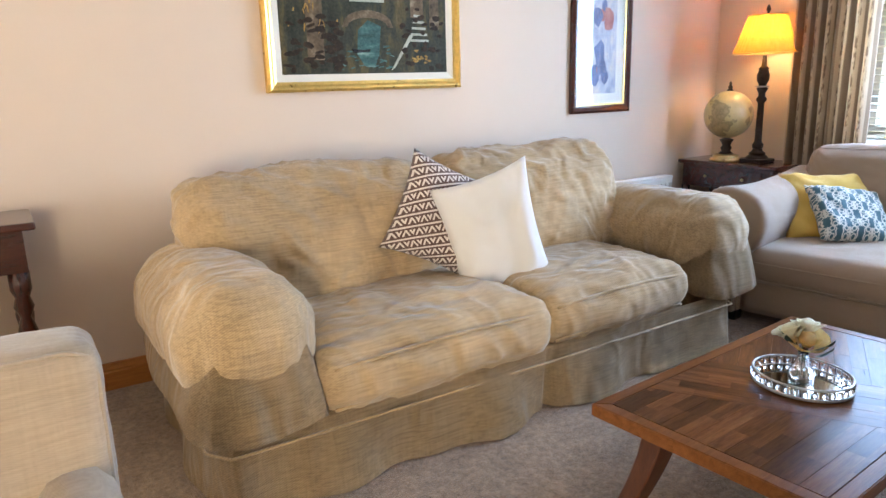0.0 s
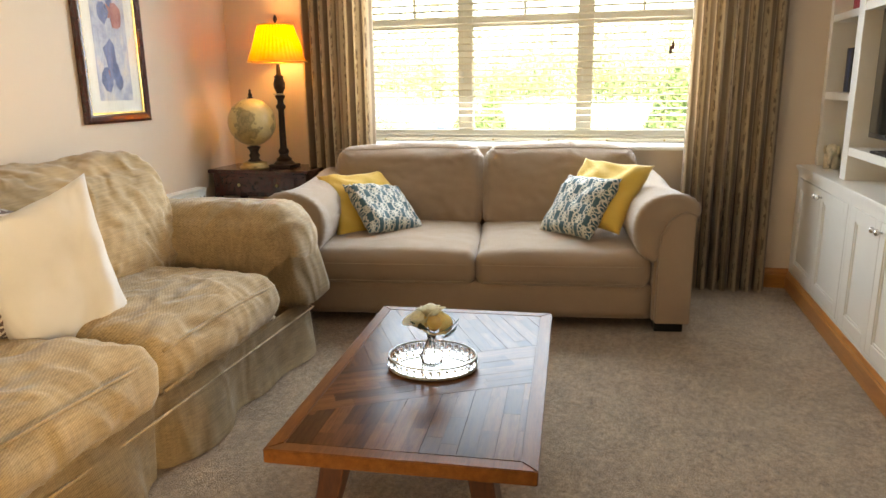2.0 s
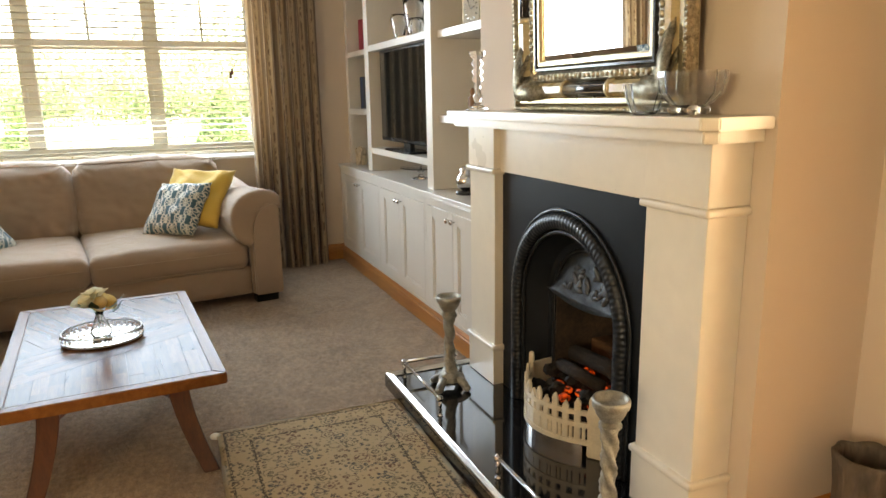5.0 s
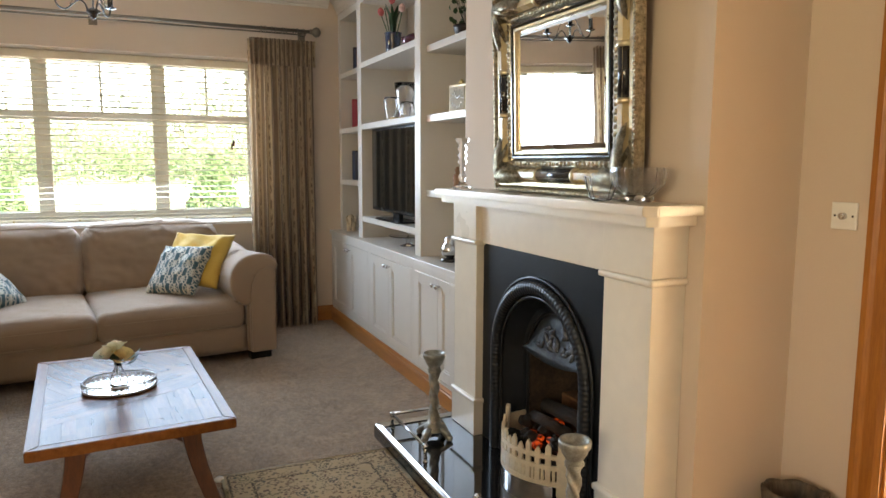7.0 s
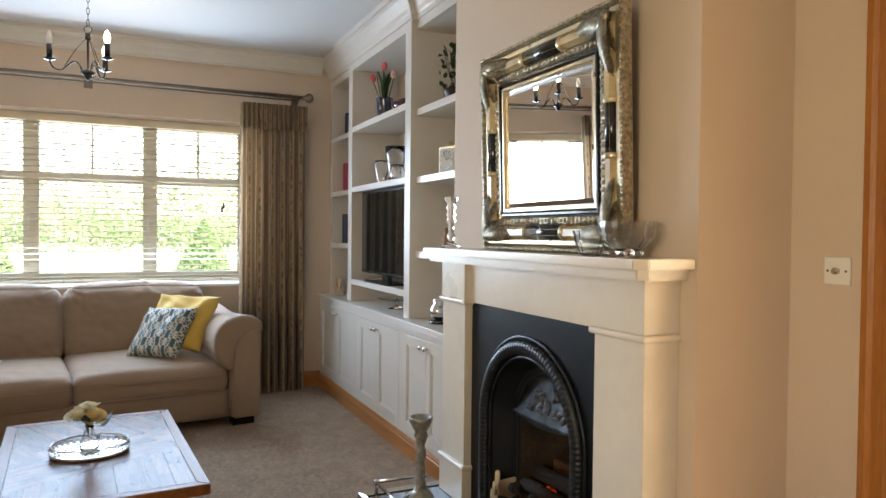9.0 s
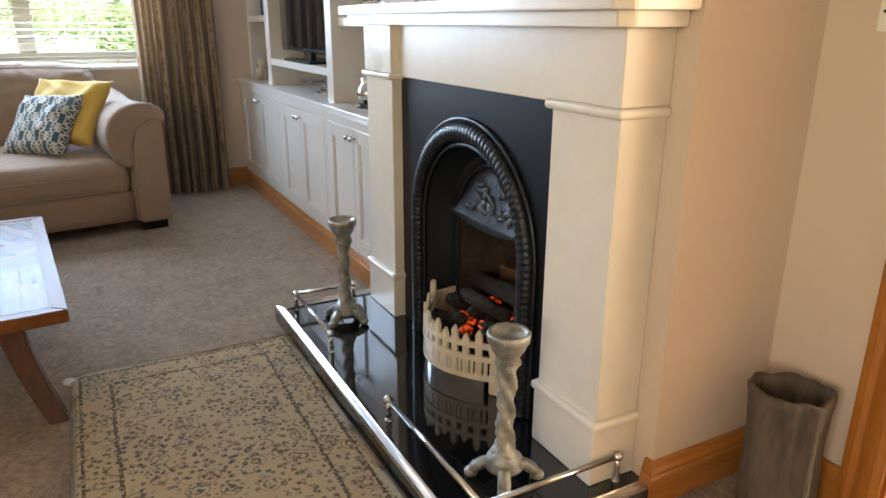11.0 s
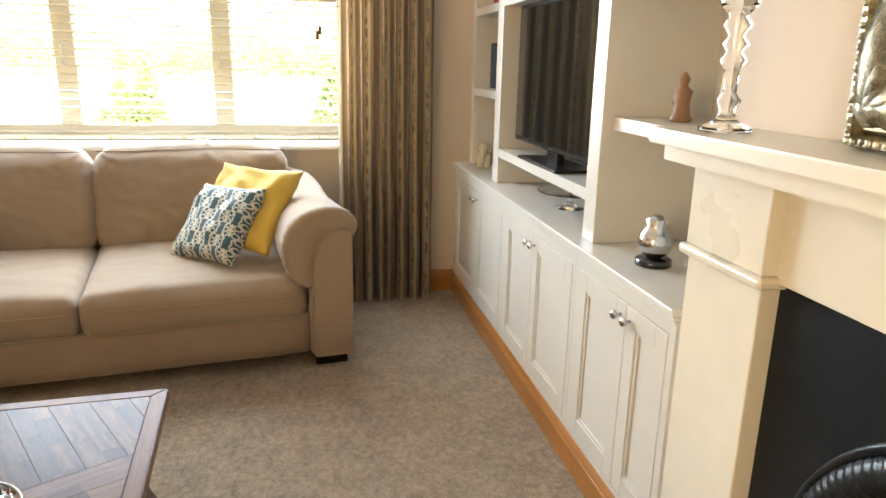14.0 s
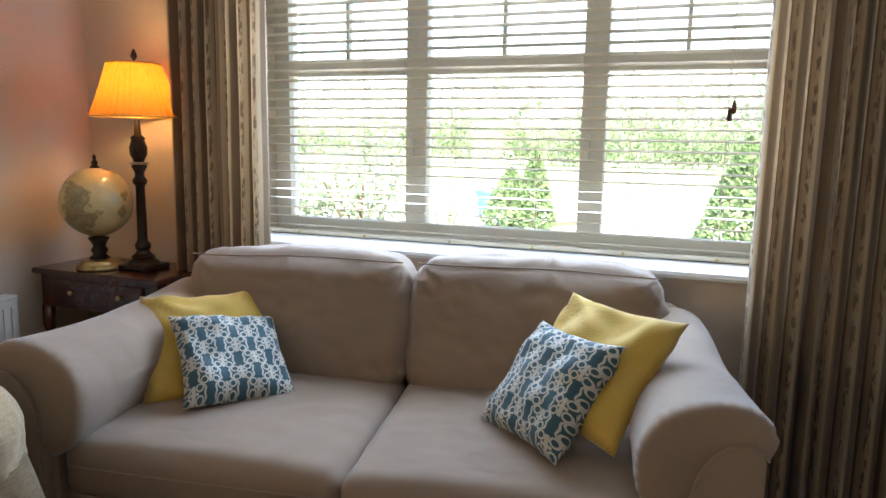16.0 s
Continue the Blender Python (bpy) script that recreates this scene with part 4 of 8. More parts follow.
def taupe_sofa():
    s = thing("two_seat_sofa", "taupe brown microfibre two-seat sofa with padded scroll arms on black feet", "sofa", T(4.165, 1.520, 0, 0, 0, -82))
    part("base", soft(1.92, 0.92, 0.20, 0.025, 0.05, wrinkle=0.003, freq=2), M_SOFA, s, smooth=True, at=T(0, -0.03, 0.162))
    part("back_frame", soft(2.12, 0.16, 0.70, 0.06, 0.05), M_SOFA, s, smooth=True, at=T(0, 0.455, 0.45))
    for sx, sd in ((-1, 3.0), (1, 9.0)):
        seat = part("seat_cushion", soft(0.942, 0.84, 0.19, 0.055, 0.024, puff=(0.0, 0.014, 0.026), wrinkle=0.007, freq=3.0, seed=sd), M_SOFA, s, smooth=True, at=T(sx * 0.470, -0.090, 0.352, 2.0))
        for z in (0.030, -0.066):
            part("seam", sweep([(-0.43 + 0.86 * i / 20, -0.432 - 0.006 * math.sin(i / 20 * math.pi), z) for i in range(21)], ring(0.0032, 6)), M_SOFA, seat)
        w, h = 0.985, 0.545
        back = part("back_cushion", soft(w, 0.22, h, 0.075, 0.017, puff=(0.008, 0.050, 0.012), fold=0.007, wrinkle=0.011, freq=4.2, seed=sd + 1, shape=pleats(w, h, ((-1, 1), (1, 1), (-sx, -1))), stretch=(0.7, 1, 1.6)), M_SOFA, s, smooth=True, at=T(sx * 0.492, 0.305, 0.668, 0, sx * 0.6, 0))
        edge = [(-w / 2 + 0.03 + (w - 0.06) * i / 30, -0.095 + 0.21 * (h - 0.02), h / 2 - 0.012 + 0.005 * math.sin(((i / 30 - 0.5) * w) * 7 + w)) for i in range(31)]
        part("seam", sweep(edge, ring(0.0035, 6)), M_SOFA, back, smooth=True)
    # arms: a thick pad rolled over a flat-fronted core, fuller at the front
    pad = [(0.955, 0.40), (0.885, 0.43), (0.845, 0.49), (0.828, 0.56), (0.832, 0.63), (0.862, 0.695), (0.915, 0.740), (0.980, 0.764), (1.045, 0.770), (1.105, 0.757), (1.150, 0.728), (1.172, 0.690), (1.168, 0.655), (1.140, 0.630), (1.05, 0.60), (0.975, 0.52)]
    fine = []
    for i in range(len(pad)):
        p0, p1, p2, p3 = [pad[(i + k) % len(pad)] for k in (-1, 0, 1, 2)]
        for k in range(4):
            u = k / 4
            fine.append(tuple(0.5 * (2 * p1[d] + (p2[d] - p0[d]) * u + (2 * p0[d] - 5 * p1[d] + 4 * p2[d] - p3[d]) * u * u + (3 * p1[d] - p0[d] - 3 * p2[d] + p3[d]) * u ** 3) for d in (0, 1)))
    panel = [(0.962, 0.068), (1.142, 0.068), (1.142, 0.640), (1.128, 0.664), (1.095, 0.676), (1.058, 0.668), (1.020, 0.642), (0.990, 0.600), (0.972, 0.550), (0.962, 0.49)]
    for sx in (-1, 1):
        arm = part("arm", box(0.952, 1.145, -0.520, 0.47, 0.064, 0.62, 0.02) if sx > 0 else box(-1.145, -0.952, -0.520, 0.47, 0.064, 0.62, 0.02), M_SOFA, s)
        bm = bmesh.new()
        rings = []
        stations = [(-0.548, 0.80), (-0.546, 0.90), (-0.536, 0.965), (-0.518, 1.0)] + [(-0.518 + 0.93 * k / 34, 1.0) for k in range(1, 35)] + [(0.428, 0.95), (0.436, 0.80)]
        for y, k in stations:
            f = (y + 0.55) / 1.0
            row = []
            for x, z in fine:
                gx, gz = 1.0, 0.60
                px, pz = gx + (x - gx) * k, gz + (z - gz) * k
                px = 1.03 + (px - 1.03) * (1 - 0.18 * f) - 0.012 * f
                if pz > 0.6:
                    pz += 0.055 * max(0.0, f - 0.45) - 0.020 * math.sin(f * math.pi)
                # gathers over the front of the roll
                g = math.exp(-((y + 0.50) / 0.05) ** 2)
                lift = 0.004 * g * math.sin(33 * math.atan2(pz - gz, px - gx)) + 0.006 * noise.noise(Vector((px * 5, y * 5, pz * 5 + sx)))
                d = Vector((px - gx, pz - gz)).normalized()
                row.append(bm.verts.new((sx * (px + d.x * lift), y, pz + d.y * lift)))
            rings.append(row)
        n = len(fine)
        for a, b in zip(rings, rings[1:]):
            for i in range(n):
                bm.faces.new((a[i], a[(i + 1) % n], b[(i + 1) % n], b[i]))
        bm.faces.new(rings[0])
        bm.faces.new(rings[-1])
        bmesh.ops.recalc_face_normals(bm, faces=bm.faces[:])
        part("arm_pad", bm, M_SOFA, arm, smooth=True)
        part("front_panel", extrude([(sx * x, z) for x, z in panel], -0.560, -0.515, "y", 0.007), M_SOFA, arm)
        part("seam", sweep([(sx * (x + 0.003), -0.562, z) for x, z in panel[2:]], ring(0.0035, 6), up=(0, 1, 0)), M_SOFA, arm, smooth=True)
        for y in (-0.45, 0.40):
            part("foot", box(sx * 1.05 - 0.075, sx * 1.05 + 0.075, y - 0.04, y + 0.04, 0.0, 0.0635, 0.004), M_BLACKLAC, s, "black block foot")
    return s


taupe_sofa()


def scatter(label, mat, size, thick, at, seed, tall=None):
    t = thing("scatter_cushion", label, "cushion", at)
    part("cover", pillow(size, tall or size, thick, seed=seed), mat, t, smooth=True)
    return t


def lying(center, right, up):
    """A cushion's pose from its centre, the way along its top edge and the way up its side."""
    c, x = Vector(center), Vector(right).normalized()
    z = Vector(up)
    z = (z - x * z.dot(x)).normalized()
    y = z.cross(x)
    return Matrix(((x.x, y.x, z.x, c.x), (x.y, y.y, z.y, c.y), (x.z, y.z, z.z, c.z), (0, 0, 0, 1)))


# the cushions lean on the backs and arms
scatter("white cotton scatter cushion standing on its corner on the slipcovered sofa", M_WHITE_CLOTH, 0.43, 0.15, lying((1.912, 2.530, 0.722), (0.33, -0.133, 0.108), (-0.40, 0.02, 0.577)), 1.0, 0.585)
scatter("scatter cushion with a brown and cream maze print", M_MAZE, 0.46, 0.15, T(1.765, 2.70, 0.79, -14, 26, -18), 2.0)
scatter("plain mustard ribbed scatter cushion behind the teal one", M_YELLOW, 0.49, 0.13, lying((4.115, 2.258, 0.612), (0.338, -0.375, 0.002), (0.228, 0.255, 0.333)), 3.0)
scatter("teal scatter cushion with a cream fleur trellis print", M_FLEUR, 0.415, 0.14, lying((4.066, 2.110, 0.592), (0.323, -0.240, -0.045), (0.217, 0.262, 0.263)), 4.0)
scatter("plain mustard ribbed scatter cushion against the arm", M_YELLOW, 0.48, 0.13, lying((4.199, 0.804, 0.690), (-0.275, -0.428, -0.012), (0.261, -0.148, 0.335)), 5.0)
scatter("tilted teal scatter cushion with a cream fleur trellis print", M_FLEUR, 0.415, 0.14, lying((4.115, 0.926, 0.632), (-0.271, -0.311, 0.015), (0.185, -0.164, 0.304)), 6.0)


# armchair by the doorway side of the sofa, cut off early in the walk
def armchair():
    s = thing("armchair", "pale cream upholstered armchair with a square back and low arms", "armchair", T(-0.155, 1.68, 0, 0, 0, 0))
    part("base", soft(0.84, 0.66, 0.28, 0.04, 0.06), M_CREAM, s, smooth=True, at=T(0, 0, 0.20))
    part("seat_cushion", soft(0.52, 0.56, 0.15, 0.05, 0.04, puff=(0, 0.01, 0.03)), M_CREAM, s, smooth=True, at=T(0, -0.06, 0.415))
    back = part("back_cushion", soft(0.86, 0.22, 0.58, 0.045, 0.022, puff=(0, 0.02, 0.012), wrinkle=0.006, freq=4), M_CREAM, s, smooth=True, at=T(0, 0.24, 0.53))
    for y in (-0.095, 0.095):
        part("piping", sweep([(0.415, y, -0.24), (0.418, y, 0.22), (0.40, y, 0.268), (0.36, y, 0.285), (-0.36, y, 0.285), (-0.40, y, 0.268), (-0.418, y, 0.22), (-0.415, y, -0.24)], ring(0.006, 6), up=(0, 1, 0)), M_CREAM, back, smooth=True)
    for sx in (-1, 1):
        part("arm", soft(0.17, 0.62, 0.40, 0.06, 0.03, puff=(0.01, 0.01, 0.02), wrinkle=0.004), M_CREAM, s, smooth=True, at=T(sx * 0.335, -0.03, 0.33))
    for sx in (-1, 1):
        for y in (-0.27, 0.27):
            part("foot", box(sx * 0.36 - 0.03, sx * 0.36 + 0.03, y - 0.03, y + 0.03, 0, 0.065, 0.004), M_BLACKLAC, s)


armchair()


# ---- coffee table ----
def clip(poly, x0, x1, y0, y1):
    for ax, lim, sg in ((0, x0, 1), (0, x1, -1), (1, y0, 1), (1, y1, -1)):
        out = []
        for p, q in zip(poly, poly[1:] + poly[:1]):
            ip, iq = sg * (p[ax] - lim) >= 0, sg * (q[ax] - lim) >= 0
            if ip:
                out.append(p)
            if ip != iq:
                t = (lim - p[ax]) / (q[ax] - p[ax])
                out.append((p[0] + t * (q[0] - p[0]), p[1] + t * (q[1] - p[1])))
        poly = out
        if len(poly) < 3:
            return []
    return poly


def halfplane(poly, nx, ny, lim):
    """The part of a flat outline on the far side of a line."""
    out = []
    for p, q in zip(poly, poly[1:] + poly[:1]):
        dp, dq = p[0] * nx + p[1] * ny - lim, q[0] * nx + q[1] * ny - lim
        if dp >= 0:
            out.append(p)
        if (dp >= 0) != (dq >= 0):
            t = dp / (dp - dq)
            out.append((p[0] + t * (q[0] - p[0]), p[1] + t * (q[1] - p[1])))
    return out if len(out) > 2 else []


def coffee_table():
    t = thing("coffee_table", "low wooden coffee table with slanting top planks and splayed legs", "coffee table", T(2.222, 1.277, 0, 0, 0, 4.0))
    L, W, top, th = 1.24, 0.732, 0.387, 0.042
    part("top_core", box(-L / 2 + 0.04, L / 2 - 0.04, -W / 2 + 0.04, W / 2 - 0.04, top - th, top - 0.006), M_TABLE_EDGE, t)
    for sx in (-1, 1):
        part("edge_rail", extrude([(sx * L / 2, -W / 2), (sx * L / 2, W / 2), (sx * (L / 2 - 0.045), W / 2 - 0.045), (sx * (L / 2 - 0.045), -W / 2 + 0.045)], top - th, top, "z", 0.003), M_TABLE_EDGE, t)
        part("edge_rail", extrude([(-L / 2, sx * W / 2), (L / 2, sx * W / 2), (L / 2 - 0.045, sx * (W / 2 - 0.045)), (-L / 2 + 0.045, sx * (W / 2 - 0.045))], top - th, top, "z", 0.003), M_TABLE_EDGE, t)
    # planks in three fields that meet on slanting joints, each plank glued up from short staves
    gap, pw = 0.0007, 0.100
    rnd = random.Random(5)
    a0, b0 = (-0.415, W / 2), (-0.065, -W / 2)
    slant = math.degrees(math.atan2(b0[1] - a0[1], b0[0] - a0[0]))
    nx, ny = -math.sin(radians(slant)), math.cos(radians(slant))
    base_d = a0[0] * nx + a0[1] * ny
    fields = ((0.0, 0.05, -9.0, base_d, 1), (slant, base_d, base_d, base_d + 0.30, 1), (slant + 90, 0.02, base_d + 0.30, 9.0, 1))
    for ang, shift, lo, hi, k in fields:
        ca, sa = math.cos(radians(ang)), math.sin(radians(ang))
        for i in range(-14, 15):
            v0 = shift + i * pw
            for half in (0, 1):
                u = -1.3 + rnd.uniform(0, 0.2)
                while u < 1.3:
                    step = rnd.uniform(0.13, 0.30)
                    va = v0 + half * pw / 2
                    g0, g1 = (gap if half == 0 else 0.0001), (gap if half == 1 else 0.0001)
                    q = [(u + 0.0001, va + g0), (u + step - 0.0001, va + g0), (u + step - 0.0001, va + pw / 2 - g1), (u + 0.0001, va + pw / 2 - g1)]
                    u += step
                    q = [(p * ca - r * sa, p * sa + r * ca) for p, r in q]
                    q = clip(q, -L / 2 + 0.047, L / 2 - 0.047, -W / 2 + 0.047, W / 2 - 0.047)
                    q = halfplane(q, nx, ny, lo + gap) if q else q
                    q = halfplane(q, -nx, -ny, -hi + gap) if q else q
                    if len(q) < 3:
                        continue
                    cx, cy = sum(p[0] for p in q) / len(q), sum(p[1] for p in q) / len(q)
                    m = T(cx, cy, 0, 0, 0, ang)
                    inv = m.inverted()
                    loc = [(inv @ Vector((a, b, 0))).to_2d() for a, b in q]
                    part("plank", extrude([(p.x, p.y) for p in loc], top - 0.0058, top - 0.0005 - 0.0003 * rnd.random(), "z"), M_PLANK, t, at=m)
    # splayed, tapering legs joined by rails
    for sx in (-1, 1):
        for sy in (-1, 1):
            bm = bmesh.new()
            rows = []
            for k in range(7):
                f = k / 6
                z = (top - th) * (1 - f) + 0.001 * f
                w = 0.052 - 0.012 * f
                cx = sx * (0.475 + 0.075 * f ** 1.6)
                cy = sy * (0.205 + 0.085 * f ** 1.6)
                rows.append([bm.verts.new((cx + a * w, cy + b * w * 0.7, z)) for a, b in ((-1, -1), (1, -1), (1, 1), (-1, 1))])
            for a, b in zip(rows, rows[1:]):
                for i in range(4):
                    bm.faces.new((a[i], a[(i + 1) % 4], b[(i + 1) % 4], b[i]))
            bm.faces.new(rows[0])
            bm.faces.new(rows[-1][::-1])
            bmesh.ops.recalc_face_normals(bm, faces=bm.faces[:])
            bmesh.ops.bevel(bm, geom=bm.edges[:], offset=0.004, segments=1, affect="EDGES")
            part("leg", bm, M_TABLE_LEG, t)
    # crossed braces under the top
    for sy in (-1, 1):
        pts = [(-0.46, -sy * 0.20), (-0.20, -sy * 0.075), (0.0, 0.0), (0.20, sy * 0.075), (0.46, sy * 0.20)]
        part("brace", sweep([(x, y, top - th - 0.042 - 0.0015 * (sy > 0)) for x, y in pts], [(-0.020, -0.038), (0.020, -0.038), (0.020, 0.038), (-0.020, 0.038)]), M_TABLE_LEG, t)
    return t


coffee_table()


# ---- fireplace ----
HX0, HX1, HY1, HZ = 0.485, 2.125, 0.13, 0.058
hearth = thing("hearth", "polished black granite hearth slab with a ribbed steel fender edge", "hearth")
part("slab", box(HX0, HX1, BREAST_Y - 0.3, HY1, 0.0, HZ, 0.004), M_GRANITE, hearth)
FEND = [(0.0, 0), (0.036, 0), (0.036, 0.004), (0.030, 0.009), (0.026, 0.006), (0.021, 0.011), (0.015, 0.008), (0.011, 0.012), (0.006, 0.009), (0.0, 0.011)]
kerb = sweep([(HX0 + 0.001, BREAST_Y + 0.02, HZ), (HX0 + 0.001, HY1 - 0.001, HZ), (HX1 - 0.001, HY1 - 0.001, HZ), (HX1 - 0.001, BREAST_Y + 0.02, HZ)], [(s, h) for s, h in FEND])
part("fender_edge", kerb, M_CHROME, hearth, "ribbed polished steel strip")
fy = HY1 - 0.075


def rail(a, b):
    part("rail", sweep([a, b], ring(0.008, 12)), M_CHROME, hearth, smooth=True)
    for p in (a, b):
        part("rail_knob", lathe([(0.004, -0.014), (0.013, -0.008), (0.016, 0), (0.013, 0.008), (0.004, 0.014)], 12), M_CHROME, hearth, smooth=True, at=T(*p))
        part("rail_post", lathe([(0.013, HZ), (0.013, HZ + 0.004), (0.006, HZ + 0.010), (0.011, HZ + 0.020), (0.006, HZ + 0.032), (0.009, HZ + 0.042), (0.005, p[2])], 12), M_CHROME, hearth, smooth=True, at=T(p[0], p[1], 0))


RZ = HZ + 0.075
rail((HX1 - 0.07, fy, RZ), (1.62, fy, RZ))
rail((1.10, fy, RZ), (HX0 + 0.07, fy, RZ))
rail((HX0 + 0.07, fy, RZ + 0.001), (HX0 + 0.07, -0.36, RZ + 0.001))
rail((HX1 - 0.07, fy, RZ + 0.001), (HX1 - 0.07, -0.20, RZ + 0.001))

fs = thing("fire_surround", "cream marble fire surround with stepped mantel shelf and banded legs", "fireplace")
LX = ((0.572, 0.820), (1.806, 2.052))
for x0, x1 in LX:
    leg = part("leg", box(x0, x1, BREAST_Y + 0.001, -0.290, 0.232, 1.205, 0.003), M_MARBLE, fs)
    part("plinth", box(x0 - 0.006, x1 + 0.006, BREAST_Y + 0.001, -0.280, HZ + 0.001, 0.225, 0.003), M_MARBLE, fs)
    for z in (0.222, 1.010):
        part("band", box(x0 - 0.016, x1 + 0.016, BREAST_Y + 0.001, -0.272, z, z + 0.024, 0.009, 3), M_MARBLE, fs)
    part("capital", box(x0 - 0.004, x1 + 0.004, BREAST_Y + 0.001, -0.284, 1.034, 1.205, 0.003), M_MARBLE, fs)
part("frieze", box(0.822, 1.804, BREAST_Y + 0.001, -0.315, 1.022, 1.205, 0.002), M_MARBLE, fs)


def shelf_outline(g):
    return [(0.505 - g, BREAST_Y + 0.001), (0.505 - g, -0.225 - 0.02 + g), (0.53 - g * 0.6, -0.205 + g), (2.12 + g * 0.6, -0.205 + g), (2.145 + g, -0.245 + g), (2.145 + g, BREAST_Y + 0.001)]


part("shelf_moulding", extrude(shelf_outline(-0.030), 1.205, 1.240, "z", 0.003), M_MARBLE, fs)
part("shelf", extrude(shelf_outline(0.0), 1.240, 1.272, "z", 0.004), M_MARBLE, fs)

CX, ZS, IY = 1.300, 0.530, -0.330


def arch(r, n=28, foot=HZ + 0.002, k=8):
    left = [(CX + r, foot + (ZS - foot) * i / k) for i in range(k)]
    top = [(CX + r * math.cos(math.pi * i / n), ZS + r * math.sin(math.pi * i / n)) for i in range(n + 1)]
    right = [(CX - r, ZS + (foot - ZS) * i / k) for i in range(1, k + 1)]
    return left + top + right


def loft(a, ya, b, yb):
    bm = bmesh.new()
    va, vb = [bm.verts.new((x, ya, z)) for x, z in a], [bm.verts.new((x, yb, z)) for x, z in b]
    for i in range(len(a) - 1):
        bm.faces.new((va[i], va[i + 1], vb[i + 1], vb[i]))
    return bm


ins = thing("fire_insert", "black cast iron arched fire insert with leaf-moulded arch and hood", "fireplace insert")
inner = arch(0.385, n=64)
PX0, PX1, PZ1 = 0.816, 1.811, 1.0215
outer = []
for x, z in inner:
    if z <= ZS:
        outer.append((PX1 if x > CX else PX0, z))
    else:
        dx, dz = x - CX, z - ZS
        t = min((PX1 - CX) / abs(dx) if abs(dx) > 1e-6 else 9e9, (PZ1 - ZS) / dz)
        outer.append((CX + dx * t, ZS + dz * t))
for cx2 in (PX0, PX1):
    i = min(range(len(outer)), key=lambda k: math.hypot(outer[k][0] - cx2, outer[k][1] - PZ1))
    outer[i] = (cx2, PZ1)
pl = merge(loft(inner, IY, outer, IY), loft(inner, IY - 0.012, inner, IY))
bmesh.ops.recalc_face_normals(pl, faces=pl.faces[:])
part("plate", pl, M_IRON, ins)

def rope(r, rad, turns, y, name, mat, twist=True):
    pts = arch(r, n=230, k=96)
    bm = bmesh.new()
    m = 12
    rings = []
    for i, (x, z) in enumerate(pts):
        a = pts[max(0, i - 1)]
        b = pts[min(len(pts) - 1, i + 1)]
        d = Vector((b[0] - a[0], 0, b[1] - a[1])).normalized()
        nrm = d.cross(Vector((0, 1, 0)))
        row = []
        for j in range(m):
            an = 2 * math.pi * j / m
            rr = rad * (1 + (0.06 * math.sin(turns * i + (1.0 * an if twist else 0))))
            row.append(bm.verts.new(Vector((x, y, z)) + nrm * rr * math.cos(an) + Vector((0, 1, 0)) * rr * 0.75 * math.sin(an)))
        rings.append(row)
    for a, b in zip(rings, rings[1:]):
        for j in range(m):
            bm.faces.new((a[j], a[(j + 1) % m], b[(j + 1) % m], b[j]))
    bm.faces.new(rings[0][::-1])
    bm.faces.new(rings[-1])
    bmesh.ops.recalc_face_normals(bm, faces=bm.faces[:])
    return part(name, bm, mat, ins, smooth=True)


rope(0.352, 0.031, 1.55, IY + 0.012, "arch_moulding", M_IRON_GLOSS)
rope(0.392, 0.009, 3.1, IY + 0.008, "bead_rim", M_IRON_GLOSS, False)
rope(0.310, 0.008, 3.1, IY + 0.006, "bead_rim", M_IRON_GLOSS, False)
part("reveal", loft(arch(0.318), IY, arch(0.262), IY - 0.09), M_IRON, ins, smooth=True)
a2, a3 = arch(0.264), arch(0.228)
part("inner_arch", loft(a2, IY - 0.085, a3, IY - 0.10), M_IRON, ins, smooth=True)
rope(0.232, 0.009, 2.0, IY - 0.095, "inner_bead", M_IRON_GLOSS, False)
# tilted hood filling the head of the arch
hb = bmesh.new()
rows = []
for k in range(9):
    f = k / 8
    row = []
    for i in range(31):
        u = i / 30 * 2 - 1
        ztop = ZS + math.sqrt(max(0.0, 0.228 ** 2 - (u * 0.226) ** 2))
        zbot = 0.545 + 0.03 * u * u
        z = ztop + (zbot - ztop) * f if ztop > zbot else zbot
        bulge = 0.05 * f + 0.010 * noise.noise(Vector((u * 9, f * 6, 2))) * (1 if 0.15 < f < 0.85 else 0)
        row.append(hb.verts.new((CX + u * 0.226, IY - 0.105 + bulge, z)))
    rows.append(row)
for a, b in zip(rows, rows[1:]):
    for i in range(30):
        hb.faces.new((a[i], a[i + 1], b[i + 1], b[i]))
bmesh.ops.solidify(hb, geom=hb.faces[:], thickness=0.008)
hood = part("hood", hb, M_GRAPHITE, ins, "graphite grey hood with raised leaf scrolls", smooth=True)
rnd = random.Random(9)
for i in range(26):
    u = -0.15 + 0.30 * rnd.random()
    z = 0.615 + 0.085 * rnd.random() - 0.25 * abs(u) * 0.4
    part("leaf_scroll", blob(0.013 + 0.008 * rnd.random(), squash=(1.5, 0.55, 0.7), rough=0.2, seed=i), M_GRAPHITE, hood, smooth=True, at=T(CX + u, IY - 0.068 - 0.02 * (z - 0.6) / 0.1, z, 0, rnd.uniform(-70, 70), 0))
